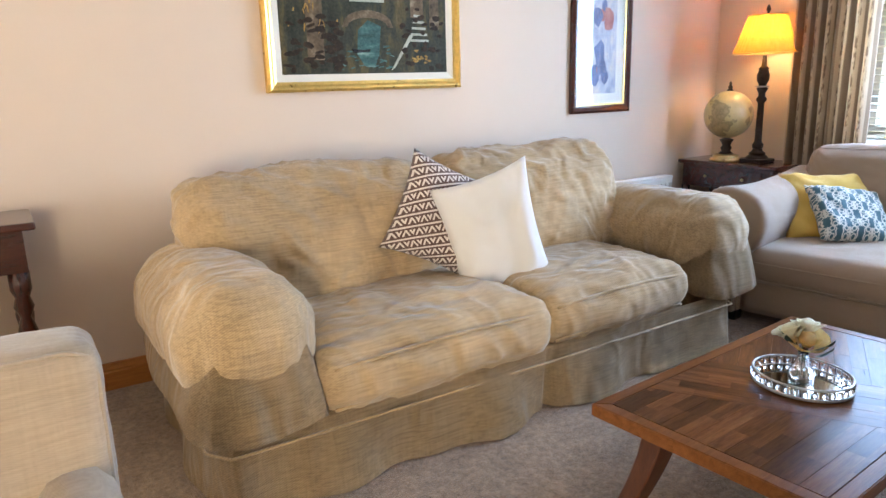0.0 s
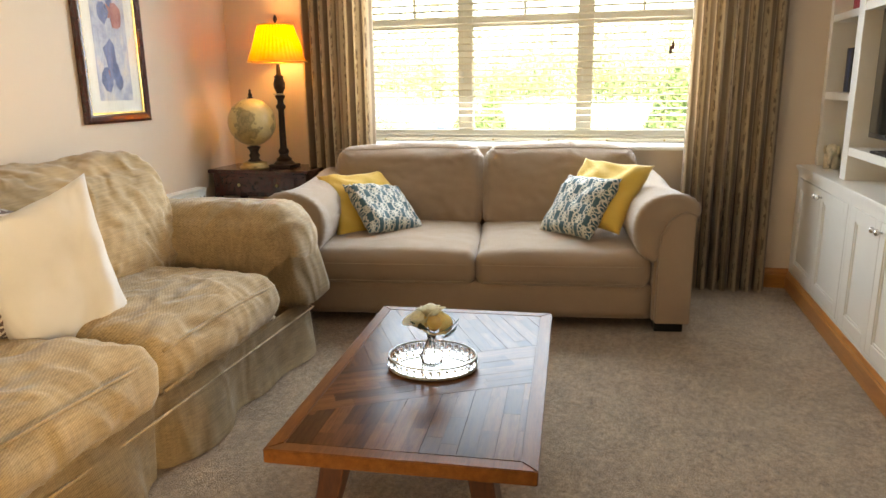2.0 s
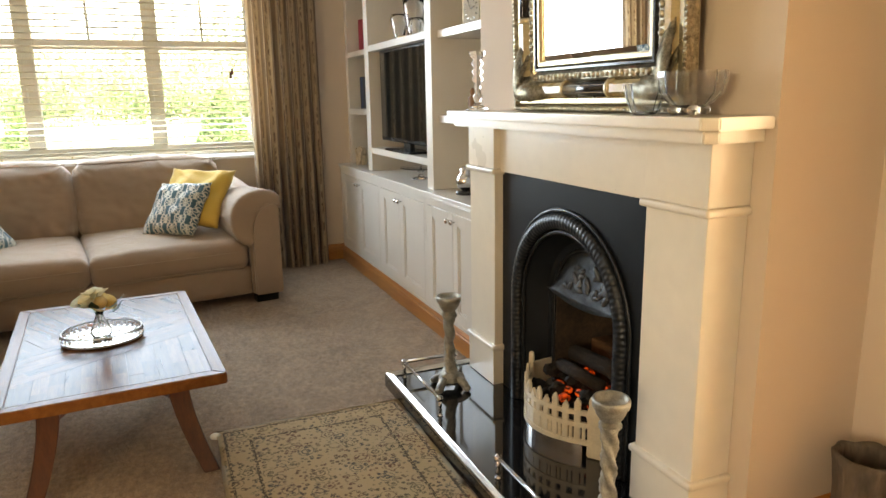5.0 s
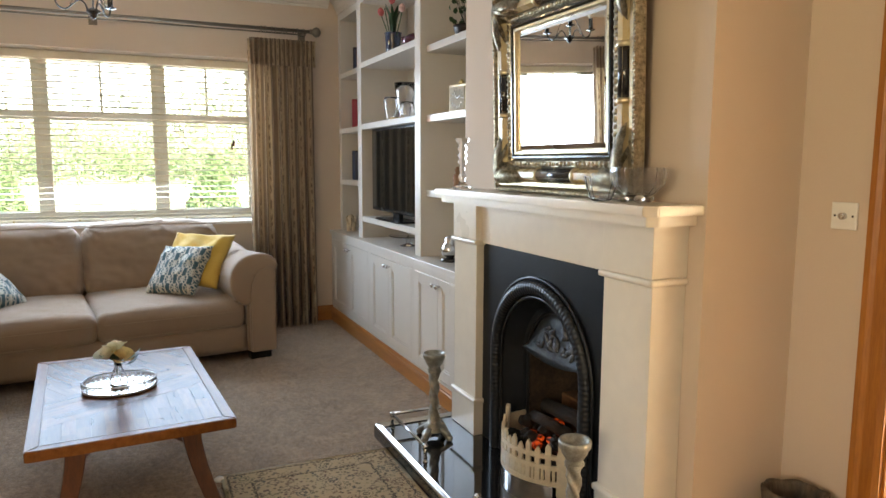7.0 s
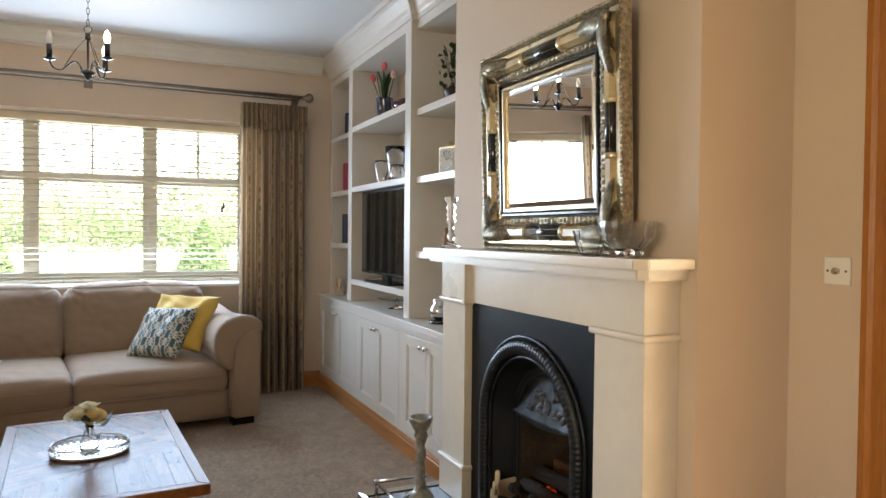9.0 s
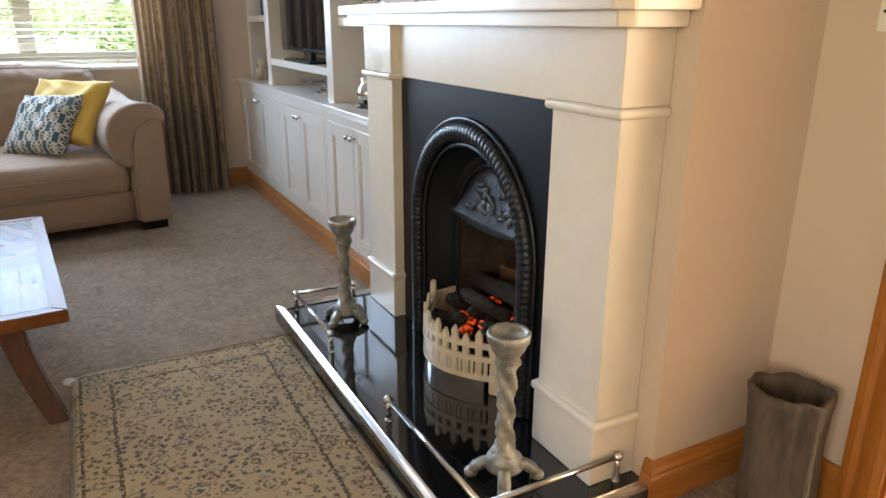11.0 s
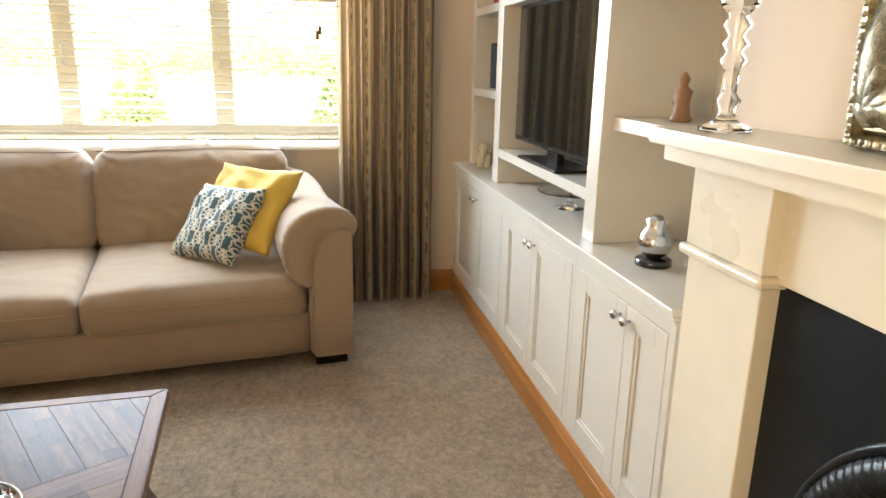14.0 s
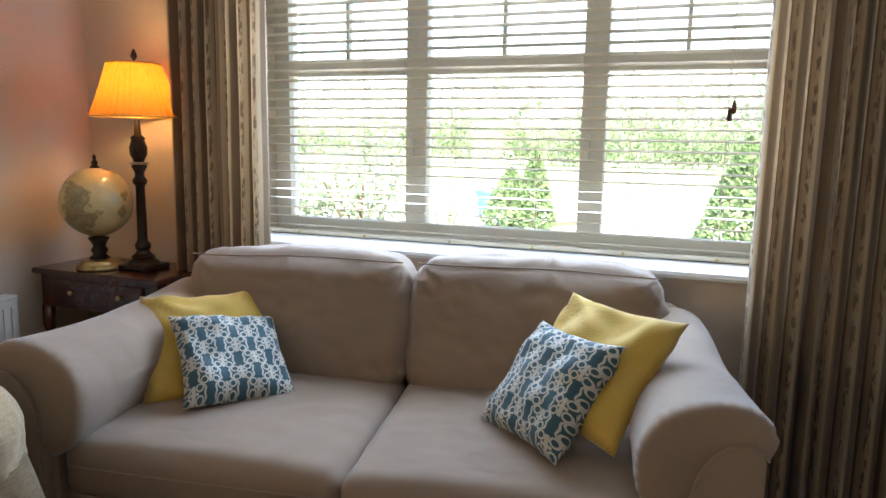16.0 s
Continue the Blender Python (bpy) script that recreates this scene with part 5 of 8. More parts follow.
# firebox of sooty brick
part("cheek", box(CX + 0.222, CX + 0.27, -0.72, IY - 0.10, HZ, 0.85), M_SOOT, ins)
part("cheek", box(CX - 0.266, CX - 0.222, -0.72, IY - 0.10, HZ, 0.85), M_SOOT, ins)
M_FIREBACK = plain("scorched_fireclay", (0.11, 0.055, 0.027), 0.95, vary=0.75, scale=6, fine=40, relief=0.5, depth=0.004)
part("fireback", box(CX - 0.266, CX + 0.27, -0.76, -0.72, HZ, 0.85), M_FIREBACK, ins)
part("throat", box(CX - 0.266, CX + 0.27, -0.76, IY - 0.11, 0.85, 0.88), M_SOOT, ins)
part("brick_ledge", box(CX - 0.221, CX + 0.221, -0.72, -0.60, HZ, 0.33, 0.012), M_FIREBACK, ins)

grate = thing("fire_grate", "bowed ivory enamel fire grate with pierced bars and ash pan", "grate", T(CX, -0.335, HZ + 0.001))
GW, GB = 0.228, 0.125


def bow(u, k=0.0):
    return (u * GW, (GB + k) * (1 - u * u) + 0.012)


for z0, z1, k in ((0.045, 0.063, 0.004), (0.112, 0.130, 0.004), (0.158, 0.175, 0.003)):
    part("band", sweep([(*bow(-1 + 2 * i / 20, k), (z0 + z1) / 2) for i in range(21)], [(-0.006, -0.009), (0.006, -0.009), (0.006, 0.009), (-0.006, 0.009)]), M_IVORYGRATE, grate)
for i in range(13):
    u = -0.94 + 1.88 * i / 12
    x, y = bow(u)
    h = 0.205 + (0.02 if i % 2 else 0)
    part("bar", extrude([(-0.012, 0.05), (0.012, 0.05), (0.012, h - 0.02), (0.0, h), (-0.012, h - 0.02)], -0.006, 0.006, "y", 0.0015), M_IVORYGRATE, grate, at=T(x, y, 0, 0, 0, -u * 50))
for i in range(12):
    u = -0.86 + 1.72 * i / 11
    x, y = bow(u)
    part("lattice", box(-0.006, 0.006, -0.004, 0.004, 0.06, 0.12), M_IVORYGRATE, grate, at=T(x, y, 0, 0, 0, -u * 50))
for sx in (-1, 1):
    o = [(-0.03, 0), (0.03, 0), (0.028, 0.13), (0.036, 0.16), (0.024, 0.19), (0.026, 0.22), (0.008, 0.25), (-0.012, 0.24), (-0.020, 0.20), (-0.030, 0.16)]
    part("end_post", extrude(o, -0.010, 0.010, "y", 0.004), M_IVORYGRATE, grate, at=T(sx * GW, 0.016, 0, 0, 0, -sx * 35))
for sx in (-1, 1):
    part("side_panel", box(-0.007, 0.007, -0.06, 0.05, 0.0, 0.20, 0.004), M_IVORYGRATE, grate, at=T(sx * (GW + 0.012), -0.03, 0, 0, 0, sx * 8))
part("ash_pan", sweep([(*bow(-0.85 + 1.7 * i / 16, 0.003), 0.022) for i in range(17)], [(-0.004, -0.022), (0.010, -0.022), (0.006, 0.022), (-0.004, 0.022)]), M_CHROME, grate, "polished ash pan front")
part("fire_basket", box(-0.2, 0.2, -0.17, 0.02, 0.06, 0.075), M_IRON, grate)

fire = thing("coal_fire", "low coal and log fire with glowing embers in the grate", "fire", T(CX, -0.36, HZ + 0.078))
M_COAL = plain("charred_coal", (0.018, 0.015, 0.013), 0.9, vary=0.5, scale=30, fine=120, relief=0.8, depth=0.004)
M_LOG = plain("charred_log", (0.022, 0.014, 0.009), 0.9, vary=0.6, scale=14, fine=90, relief=0.8, depth=0.006)
M_EMBER, ent, eb = nodes_of("ember")
heat = noise_node(ent, coords(ent), 55, 4, 0.7)
link(ent, ramp(ent, heat, [(0.42, (0.02, 0.016, 0.014)), (0.6, (0.12, 0.03, 0.012))]), eb.inputs["Base Color"])
link(ent, ramp(ent, heat, [(0.46, (0.0, 0.0, 0.0)), (0.6, (0.6, 0.05, 0.006)), (0.75, (1.0, 0.30, 0.05))]), eb.inputs["Emission Color"])
eb.inputs["Emission Strength"].default_value, eb.inputs["Roughness"].default_value = 0.07, 0.9
rnd = random.Random(3)
for i in range(46):
    p = (rnd.uniform(-0.19, 0.19), rnd.uniform(-0.15, 0.06), rnd.uniform(0.015, 0.12))
    hot = i % 3 == 0 and -0.10 < p[0] < 0.15 and p[2] > 0.05
    part("ember" if hot else "coal", blob(rnd.uniform(0.018, 0.034), squash=(1, 0.9, 0.8), rough=0.5, seed=i), M_EMBER if hot else M_COAL, fire, at=T(*p, rnd.uniform(0, 90), 0, rnd.uniform(0, 90)))
part("log", sweep([(-0.17, -0.13, 0.155), (-0.05, -0.135, 0.175), (0.16, -0.12, 0.165)], ring(0.034, 9)), M_LOG, fire, smooth=True)
part("log", sweep([(-0.12, -0.06, 0.135), (0.02, -0.03, 0.15), (0.15, -0.05, 0.13)], ring(0.026, 9)), M_LOG, fire, smooth=True)


def candlestick(x, y, rz):
    c = thing("candlestick", "tall aged pewter-grey candlestick with twisted stem on the hearth", "candlestick", T(x, y, HZ + 0.001, 0, 0, rz), "hearth candlesticks")
    bm = bmesh.new()
    n, rows = 20, []
    for k in range(61):
        f = k / 60
        z = 0.075 + 0.27 * f
        r0 = 0.026 - 0.005 * math.sin(f * math.pi) + (0.006 if f < 0.06 or f > 0.94 else 0)
        rows.append([bm.verts.new(((r0 + 0.0045 * math.sin(3 * a + f * 22) + 0.002 * math.sin(7 * a - f * 40)) * math.cos(a), (r0 + 0.0045 * math.sin(3 * a + f * 22)) * math.sin(a), z)) for a in (2 * math.pi * i / n for i in range(n))])
    for a, b in zip(rows, rows[1:]):
        for i in range(n):
            bm.faces.new((a[i], a[(i + 1) % n], b[(i + 1) % n], b[i]))
    part("stem", bm, M_PEWTER, c, smooth=True)
    part("cup", lathe([(0.026, 0.340), (0.034, 0.346), (0.028, 0.356), (0.034, 0.366), (0.043, 0.380), (0.047, 0.394), (0.054, 0.402), (0.056, 0.420), (0.052, 0.428), (0.046, 0.424), (0.040, 0.412), (0.010, 0.408)], 24), M_PEWTER, c, smooth=True)
    part("base_collar", lathe([(0.050, 0.035), (0.054, 0.045), (0.044, 0.055), (0.048, 0.064), (0.034, 0.076), (0.028, 0.086)], 24), M_PEWTER, c, smooth=True)
    for i in range(4):
        a = math.pi / 2 * i + 0.4
        pts = [(math.cos(a) * r, math.sin(a) * r, z) for r, z in ((0.030, 0.050), (0.055, 0.046), (0.078, 0.032), (0.088, 0.014))]
        fb = sweep(pts, [(-0.017, -0.010), (0.017, -0.010), (0.013, 0.010), (-0.013, 0.010)])
        merge(fb, blob(0.016, squash=(1.2, 1.2, 0.95)), T(math.cos(a) * 0.088, math.sin(a) * 0.088, 0.0145))
        part("paw_foot", fb, M_PEWTER, c, smooth=True)
    return c


candlestick(1.865, -0.095, 10)
candlestick(0.705, -0.105, 35)


# ---- fitted cabinets and shelves in the alcove ----
CF = -0.388
UNITS = [(3.775, 4.846, 4.30), (2.885, 3.772, 3.345), (2.228, 2.882, 2.495)]
for x0, x1, mid in UNITS:
    c = thing("base_cabinet", "cream painted two-door panelled base cabinet with steel knobs", "cabinet", group="alcove base cabinets")
    part("carcass", box(x0, x1, SOUTH + 0.001, CF - 0.022, 0.10, 0.768), M_CABINET, c)
    part("face_frame", boxes((x0, x0 + 0.03, CF - 0.0215, CF - 0.002, 0.118, 0.768), (x1 - 0.03, x1, CF - 0.0215, CF - 0.002, 0.118, 0.768), (x0 + 0.03, x1 - 0.03, CF - 0.0215, CF - 0.002, 0.735, 0.768), (x0 + 0.03, x1 - 0.03, CF - 0.0215, CF - 0.002, 0.118, 0.135)), M_CABINET, c)
    for a, b, kx in ((x0 + 0.032, mid - 0.0015, mid - 0.03), (mid + 0.0015, x1 - 0.032, mid + 0.03)):
        z0, z1, s = 0.138, 0.732, 0.062
        d = part("door", boxes((a, a + s, CF - 0.021, CF, z0, z1), (b - s, b, CF - 0.021, CF, z0, z1), (a + s, b - s, CF - 0.021, CF, z1 - s, z1), (a + s, b - s, CF - 0.021, CF, z0, z0 + s), bevel=0.0025), M_CABINET, c)
        part("panel", box(a + s - 0.004, b - s + 0.004, CF - 0.019, CF - 0.011, z0 + s - 0.004, z1 - s + 0.004), M_CABINET, d)
        part("panel_bead", boxes((a + s, b - s, CF - 0.011, CF - 0.005, z1 - s - 0.012, z1 - s), (a + s, b - s, CF - 0.011, CF - 0.005, z0 + s, z0 + s + 0.012), (a + s, a + s + 0.012, CF - 0.011, CF - 0.005, z0 + s + 0.012, z1 - s - 0.012), (b - s - 0.012, b - s, CF - 0.011, CF - 0.005, z0 + s + 0.012, z1 - s - 0.012), bevel=0.002), M_CABINET, d)
        part("knob", lathe([(0.005, 0), (0.005, 0.012), (0.013, 0.018), (0.015, 0.026), (0.010, 0.032), (0.002, 0.034)], 14), M_CHROME, d, "polished steel knob", smooth=True, at=T(kx, CF, 0.690, -90))
structure("plinth", extrude([(CF - 0.03, 0.0), (CF + 0.014, 0.0), (CF + 0.014, 0.085), (CF + 0.009, 0.092), (CF + 0.011, 0.100), (CF + 0.002, 0.116), (CF - 0.03, 0.1165)], 2.23, EAST - 0.021, "x"), M_PINE_X, "varnished orange pine skirting along the cabinets")
ctop = thing("cabinet_worktop", "cream painted worktop with stepped moulded edge over the cabinets", "worktop")
part("top", box(2.228, EAST - 0.002, SOUTH + 0.001, CF + 0.016, 0.790, 0.812, 0.004), M_CABINET, ctop)
part("moulding", box(2.228, EAST - 0.002, SOUTH + 0.3, CF + 0.009, 0.778, 0.7895, 0.003), M_CABINET, ctop)
part("moulding", box(2.228, EAST - 0.002, SOUTH + 0.3, CF + 0.003, 0.768, 0.7775, 0.003), M_CABINET, ctop)

bc = thing("bookcase", "cream painted fitted breakfront bookcase with open shelves and moulded crown", "bookcase")
YC, YS = -0.437, -0.475
part("back_panel", box(2.228, EAST - 0.002, SOUTH + 0.001, SOUTH + 0.015, 0.812, CEIL - 0.02), M_CABINET, bc)
for x0, x1, y in ((2.875, 2.970, YC), (4.085, 4.180, YC), (4.79, EAST - 0.002, YS), (2.228, 2.262, YS)):
    part("upright", box(x0, x1, SOUTH + 0.015, y, 0.8125, 2.66, 0.003), M_CABINET, bc)
for x0, x1, y, zs in ((2.970, 4.085, YC, (0.985, 1.700, 2.165)), (4.180, 4.79, YS, (1.255, 1.695, 2.160)), (2.262, 2.875, YS, (1.235, 1.695, 2.115))):
    for z in zs:
        part("shelf", box(x0, x1, SOUTH + 0.015, y - 0.002, z - 0.042, z, 0.002), M_CABINET, bc)
    part("header", box(x0, x1, SOUTH + 0.015, y - 0.001, 2.605, 2.66), M_CABINET, bc)
CROWN = [(0, 0), (0, -0.175), (0.010, -0.175), (0.012, -0.15), (0.022, -0.14), (0.03, -0.115), (0.05, -0.085), (0.075, -0.06), (0.082, -0.04), (0.095, -0.036), (0.098, 0)]
part("crown", sweep([(EAST - 0.004, YS, CEIL - 0.003), (4.19, YS, CEIL - 0.003), (4.19, YC, CEIL - 0.003), (2.865, YC, CEIL - 0.003), (2.865, YS, CEIL - 0.003), (2.23, YS, CEIL - 0.003)], CROWN), M_CABINET, bc, "moulded crown")
part("crown_core", boxes((2.23, EAST - 0.004, SOUTH + 0.015, YS - 0.002, 2.66, CEIL - 0.004), (2.87, 4.185, YS - 0.002, YC - 0.002, 2.66, CEIL - 0.004)), M_CABINET, bc)

tv = thing("television", "black flat-screen television on a pedestal, switched off", "television", T(3.505, -0.500, 0.986))
part("screen_frame", box(-0.515, 0.515, -0.035, 0.0, 0.055, 0.675, 0.008), M_TV, tv)
part("screen", box(-0.495, 0.495, 0.0005, 0.004, 0.082, 0.652), M_SCREEN, tv, "dark glossy screen")
part("neck", box(-0.06, 0.06, -0.04, -0.005, 0.012, 0.08, 0.004), M_TV, tv)
part("stand", box(-0.24, 0.24, -0.11, 0.07, 0.0, 0.014, 0.006), M_TV, tv)
part("status_badge", box(-0.02, 0.02, 0.0005, 0.002, 0.064, 0.070), M_CHROME, tv)


# ---- things on the shelves ----
def vase(name, label, prof, mat, at, n=28):
    t = thing(name, label, "vase", at)
    part("body", lathe(prof, n, cap=False), mat, t, smooth=True)
    return t


def hollow(outer, wall=0.006):
    inner = [(max(0.001, r - wall), z) for r, z in reversed(outer)]
    return [(0.001, outer[0][1])] + outer + inner[:-1] + [(max(0.001, inner[-1][0]), inner[-1][1] + wall), (0.001, outer[0][1] + wall)]


M_BLUEVASE = plain("dark_blue_ceramic", (0.025, 0.035, 0.075), 0.2, vary=0.4, scale=30, coat=0.5)
M_TULIP = plain("pink_tulip_petal", (0.62, 0.13, 0.13), 0.6, vary=0.35, scale=20)
M_TULIP_PALE = plain("pale_tulip_petal", (0.62, 0.40, 0.36), 0.6, vary=0.3, scale=20)
M_LEAF = plain("dark_green_leaf", (0.035, 0.085, 0.03), 0.5, vary=0.4, scale=30)
M_PURPLE = plain("dark_purple_glass", (0.07, 0.012, 0.03), 0.15, vary=0.4, scale=40, coat=0.5)


def leaf_bm(length, width, bend=0.3, n=6):
    bm = bmesh.new()
    rows = []
    for i in range(n + 1):
        f = i / n
        w = width * math.sin(math.pi * min(1, f * 0.94 + 0.06)) ** 0.8
        rows.append([bm.verts.new((s * w, -0.25 * w * abs(s) + bend * length * f * f, length * f * (1 - 0.25 * bend * f))) for s in (-1, 0, 1)])
    for a, b in zip(rows, rows[1:]):
        for i in range(2):
            bm.faces.new((a[i], a[i + 1], b[i + 1], b[i]))
    bmesh.ops.solidify(bm, geom=bm.faces[:], thickness=0.0015)
    return bm


def tulips():
    t = thing("tulip_vase", "dark blue vase of pink and pale tulips on the top shelf", "flower vase", T(3.80, -0.60, 2.166))
    part("vase", lathe(hollow([(0.045, 0), (0.052, 0.01), (0.056, 0.09), (0.062, 0.17), (0.066, 0.185)]), 24, False), M_BLUEVASE, t, smooth=True)
    part("emblem", blob(0.018, squash=(1, 0.3, 1)), M_SILVER, t, smooth=True, at=T(-0.03, 0.046, 0.11))
    rnd = random.Random(4)
    for i in range(9):
        a, r = i * 2.4, 0.03 + 0.08 * rnd.random()
        tip = Vector((math.cos(a) * r * 1.5, math.sin(a) * r * 0.8, 0.30 + 0.08 * rnd.random()))
        part("stem", sweep([(tip.x * 0.2, tip.y * 0.2, 0.10), (tip.x * 0.6, tip.y * 0.6, 0.22), tuple(tip)], ring(0.004, 6)), M_LEAF, t, smooth=True)
        if i < 6:
            part("flower", lathe([(0.004, 0), (0.020, 0.012), (0.024, 0.03), (0.019, 0.05), (0.008, 0.062)], 10), M_TULIP if i % 2 else M_TULIP_PALE, t, smooth=True, at=T(*tip, rnd.uniform(-20, 20), rnd.uniform(-20, 20)))
        part("leaf", leaf_bm(0.24 + 0.06 * rnd.random(), 0.02, 0.25), M_LEAF, t, smooth=True, at=T(0, 0, 0.12, 0, 0, rnd.uniform(0, 360)))


tulips()
pb = thing("purple_bowl", "dark purple cut glass bowl of dried petals on the top shelf", "bowl", T(3.40, -0.61, 2.166))
part("bowl", lathe(hollow([(0.04, 0), (0.05, 0.008), (0.085, 0.05), (0.10, 0.085)]), 22, False), M_PURPLE, pb, smooth=True)
rnd = random.Random(8)
for i in range(14):
    part("petal", blob(0.022, squash=(1, 1, 0.7), rough=0.5, seed=i), M_PURPLE, pb, smooth=True, at=T(rnd.uniform(-0.06, 0.06), rnd.uniform(-0.05, 0.05), 0.085 + 0.02 * rnd.random()))
vase("crystal_vase", "clear cut crystal flared vase above the television", hollow([(0.035, 0), (0.04, 0.006), (0.03, 0.03), (0.05, 0.10), (0.06, 0.16), (0.052, 0.19)], 0.008), M_GLASS, T(3.86, -0.60, 1.701), 10)
vase("crystal_vase", "tall clear crystal vase with a ribbed rim", hollow([(0.05, 0), (0.055, 0.01), (0.05, 0.05), (0.062, 0.12), (0.075, 0.22), (0.082, 0.285)], 0.008), M_GLASS, T(3.72, -0.66, 1.701), 12)
vase("crystal_jug", "small round clear crystal jug above the television", hollow([(0.04, 0), (0.055, 0.02), (0.062, 0.06), (0.05, 0.10), (0.045, 0.125)], 0.007), M_GLASS, T(3.47, -0.58, 1.701), 14)
dish = thing("gilt_dish", "small brass trinket dish with dark lid", "dish", T(3.60, -0.55, 1.701))
part("body", lathe([(0.02, 0), (0.05, 0.004), (0.055, 0.018), (0.04, 0.026), (0.01, 0.03)], 18), M_BRASS, dish, smooth=True)


def tuft(name, label, at, n, length, width, pot, seed, spread=1.0):
    t = thing(name, label, "plant", at)
    part("pot", lathe(hollow(pot), 20, False), M_IVORY, t, smooth=True)
    rnd = random.Random(seed)
    for i in range(n):
        part("leaf", leaf_bm(length * rnd.uniform(0.7, 1.1), width, rnd.uniform(0.1, 0.5) * spread, 4), M_LEAF, t, smooth=True, at=T(rnd.uniform(-0.01, 0.01), rnd.uniform(-0.01, 0.01), pot[-1][1] - 0.01, rnd.uniform(-12, 12), rnd.uniform(-12, 12), rnd.uniform(0, 360)))
    return t


tuft("potted_grass", "green grassy plant in a small pot above the television", T(3.50, -0.72, 1.701), 34, 0.22, 0.005, [(0.03, 0), (0.035, 0.005), (0.042, 0.09)], 12)
vine = thing("trailing_plant", "dark trailing leafy plant in a wire bowl on the upper shelf", "plant", T(2.60, -0.62, 2.116))
part("bowl", lathe(hollow([(0.04, 0), (0.06, 0.01), (0.08, 0.06), (0.085, 0.08)]), 18, False), M_BRONZE, vine, smooth=True)
rnd = random.Random(21)
for i in range(90):
    a, r, z = rnd.uniform(0, 6.28), rnd.uniform(0.01, 0.13), rnd.uniform(0.05, 0.34)
    part("leaf", leaf_bm(0.04, 0.014, 0.2, 3), M_LEAF, vine, at=T(math.cos(a) * r, math.sin(a) * r * 0.8, z, rnd.uniform(-80, 80), rnd.uniform(-60, 60), rnd.uniform(0, 360)))
for i in range(12):
    a = i * 0.55
    part("twig", sweep([(0, 0, 0.05), (math.cos(a) * 0.06, math.sin(a) * 0.05, 0.18), (math.cos(a) * 0.10, math.sin(a) * 0.08, 0.32)], ring(0.0015, 5)), M_BRONZE, vine)

clock = thing("mantel_clock", "square gilt-edged clock with pale face and black hands", "clock", T(2.63, -0.60, 1.696, 0, 0, 192))
part("case", box(-0.085, 0.085, -0.03, 0.03, 0, 0.17, 0.008), M_CHAMPAGNE, clock)
part("dial", box(-0.068, 0.068, -0.0345, -0.0305, 0.017, 0.153), plain("clock_dial_paper", (0.42, 0.37, 0.28), 0.7, vary=0.1, scale=30), clock)
for i in range(12):
    a = i * math.pi / 6
    part("hour_mark", box(-0.003, 0.003, -0.0355, -0.0345, 0.045, 0.058), M_BLACKLAC, clock, at=T(0, 0, 0.085, 0, math.degrees(a), 0))
part("hand", box(-0.003, 0.003, -0.0375, -0.036, 0, 0.036), M_BLACKLAC, clock, at=T(0, 0, 0.085, 0, 70, 0))
part("hand", box(-0.002, 0.002, -0.0385, -0.0375, 0, 0.05), M_BLACKLAC, clock, at=T(0, 0, 0.085, 0, -30, 0))
part("bell", lathe([(0.012, 0), (0.02, 0.006), (0.012, 0.02), (0.004, 0.03)], 12), M_BRASS, clock, smooth=True, at=T(0, 0, 0.17))

fig = thing("figurine", "small brown carved wooden figurine on the lower shelf", "ornament", T(2.68, -0.60, 1.236))
fbm = merge(lathe([(0.03, 0), (0.034, 0.01), (0.026, 0.02), (0.022, 0.06), (0.028, 0.09), (0.012, 0.105), (0.018, 0.125), (0.006, 0.145)], 14), blob(0.02, squash=(1.3, 1, 1.2)), T(0.02, 0.0, 0.06))
part("body", fbm, wood("carved_wood", (0.16, 0.07, 0.03), (0.34, 0.17, 0.08), "z"), fig, smooth=True)

# books and frames in the narrow bay
M_BOOK = {"red": plain("red_book_cloth", (0.30, 0.02, 0.03), 0.6), "black": plain("black_book_cloth", (0.015, 0.015, 0.02), 0.5), "blue": plain("navy_book_cloth", (0.03, 0.04, 0.09), 0.6), "page": plain("book_pages", (0.66, 0.60, 0.48), 0.9, vary=0.1, stretch=(1, 60, 1))}


def book(x, z, w, h, col, label, lean_deg=0, d=0.15):
    b = thing("book", label, "book", T(x + 0.09, -0.640, z, 0, lean_deg, 0), "books in the narrow bay")
    part("cover", boxes((-w / 2, -w / 2 + 0.003, -d / 2, d / 2, 0, h), (w / 2 - 0.003, w / 2, -d / 2, d / 2, 0, h), (-w / 2 + 0.003, w / 2 - 0.003, d / 2 - 0.004, d / 2, 0, h)), M_BOOK[col], b)
    part("pages", box(-w / 2 + 0.003, w / 2 - 0.003, -d / 2 + 0.004, d / 2 - 0.004, 0.004, h - 0.004), M_BOOK["page"], b)


for i, (x, w, h, col) in enumerate(((4.60, 0.035, 0.215, "black"), (4.555, 0.04, 0.20, "blue"), (4.515, 0.03, 0.185, "black"))):
    book(x, 2.161, w, h, col, "dark cloth-bound book standing on the narrow shelf")
for i, (x, w, h, col) in enumerate(((4.64, 0.045, 0.25, "red"), (4.592, 0.042, 0.24, "red"), (4.545, 0.04, 0.245, "red"), (4.505, 0.03, 0.22, "red"))):
    book(x, 1.696, w, h, col, "red cloth-bound book standing on the narrow shelf")
for i, (x, w, h, col) in enumerate(((4.66, 0.035, 0.25, "black"), (4.62, 0.036, 0.245, "blue"), (4.58, 0.034, 0.25, "black"), (4.542, 0.03, 0.24, "black"), (4.508, 0.03, 0.245, "blue"))):
    book(x, 1.256, w, h, col, "dark cloth-bound book standing on the narrow shelf")
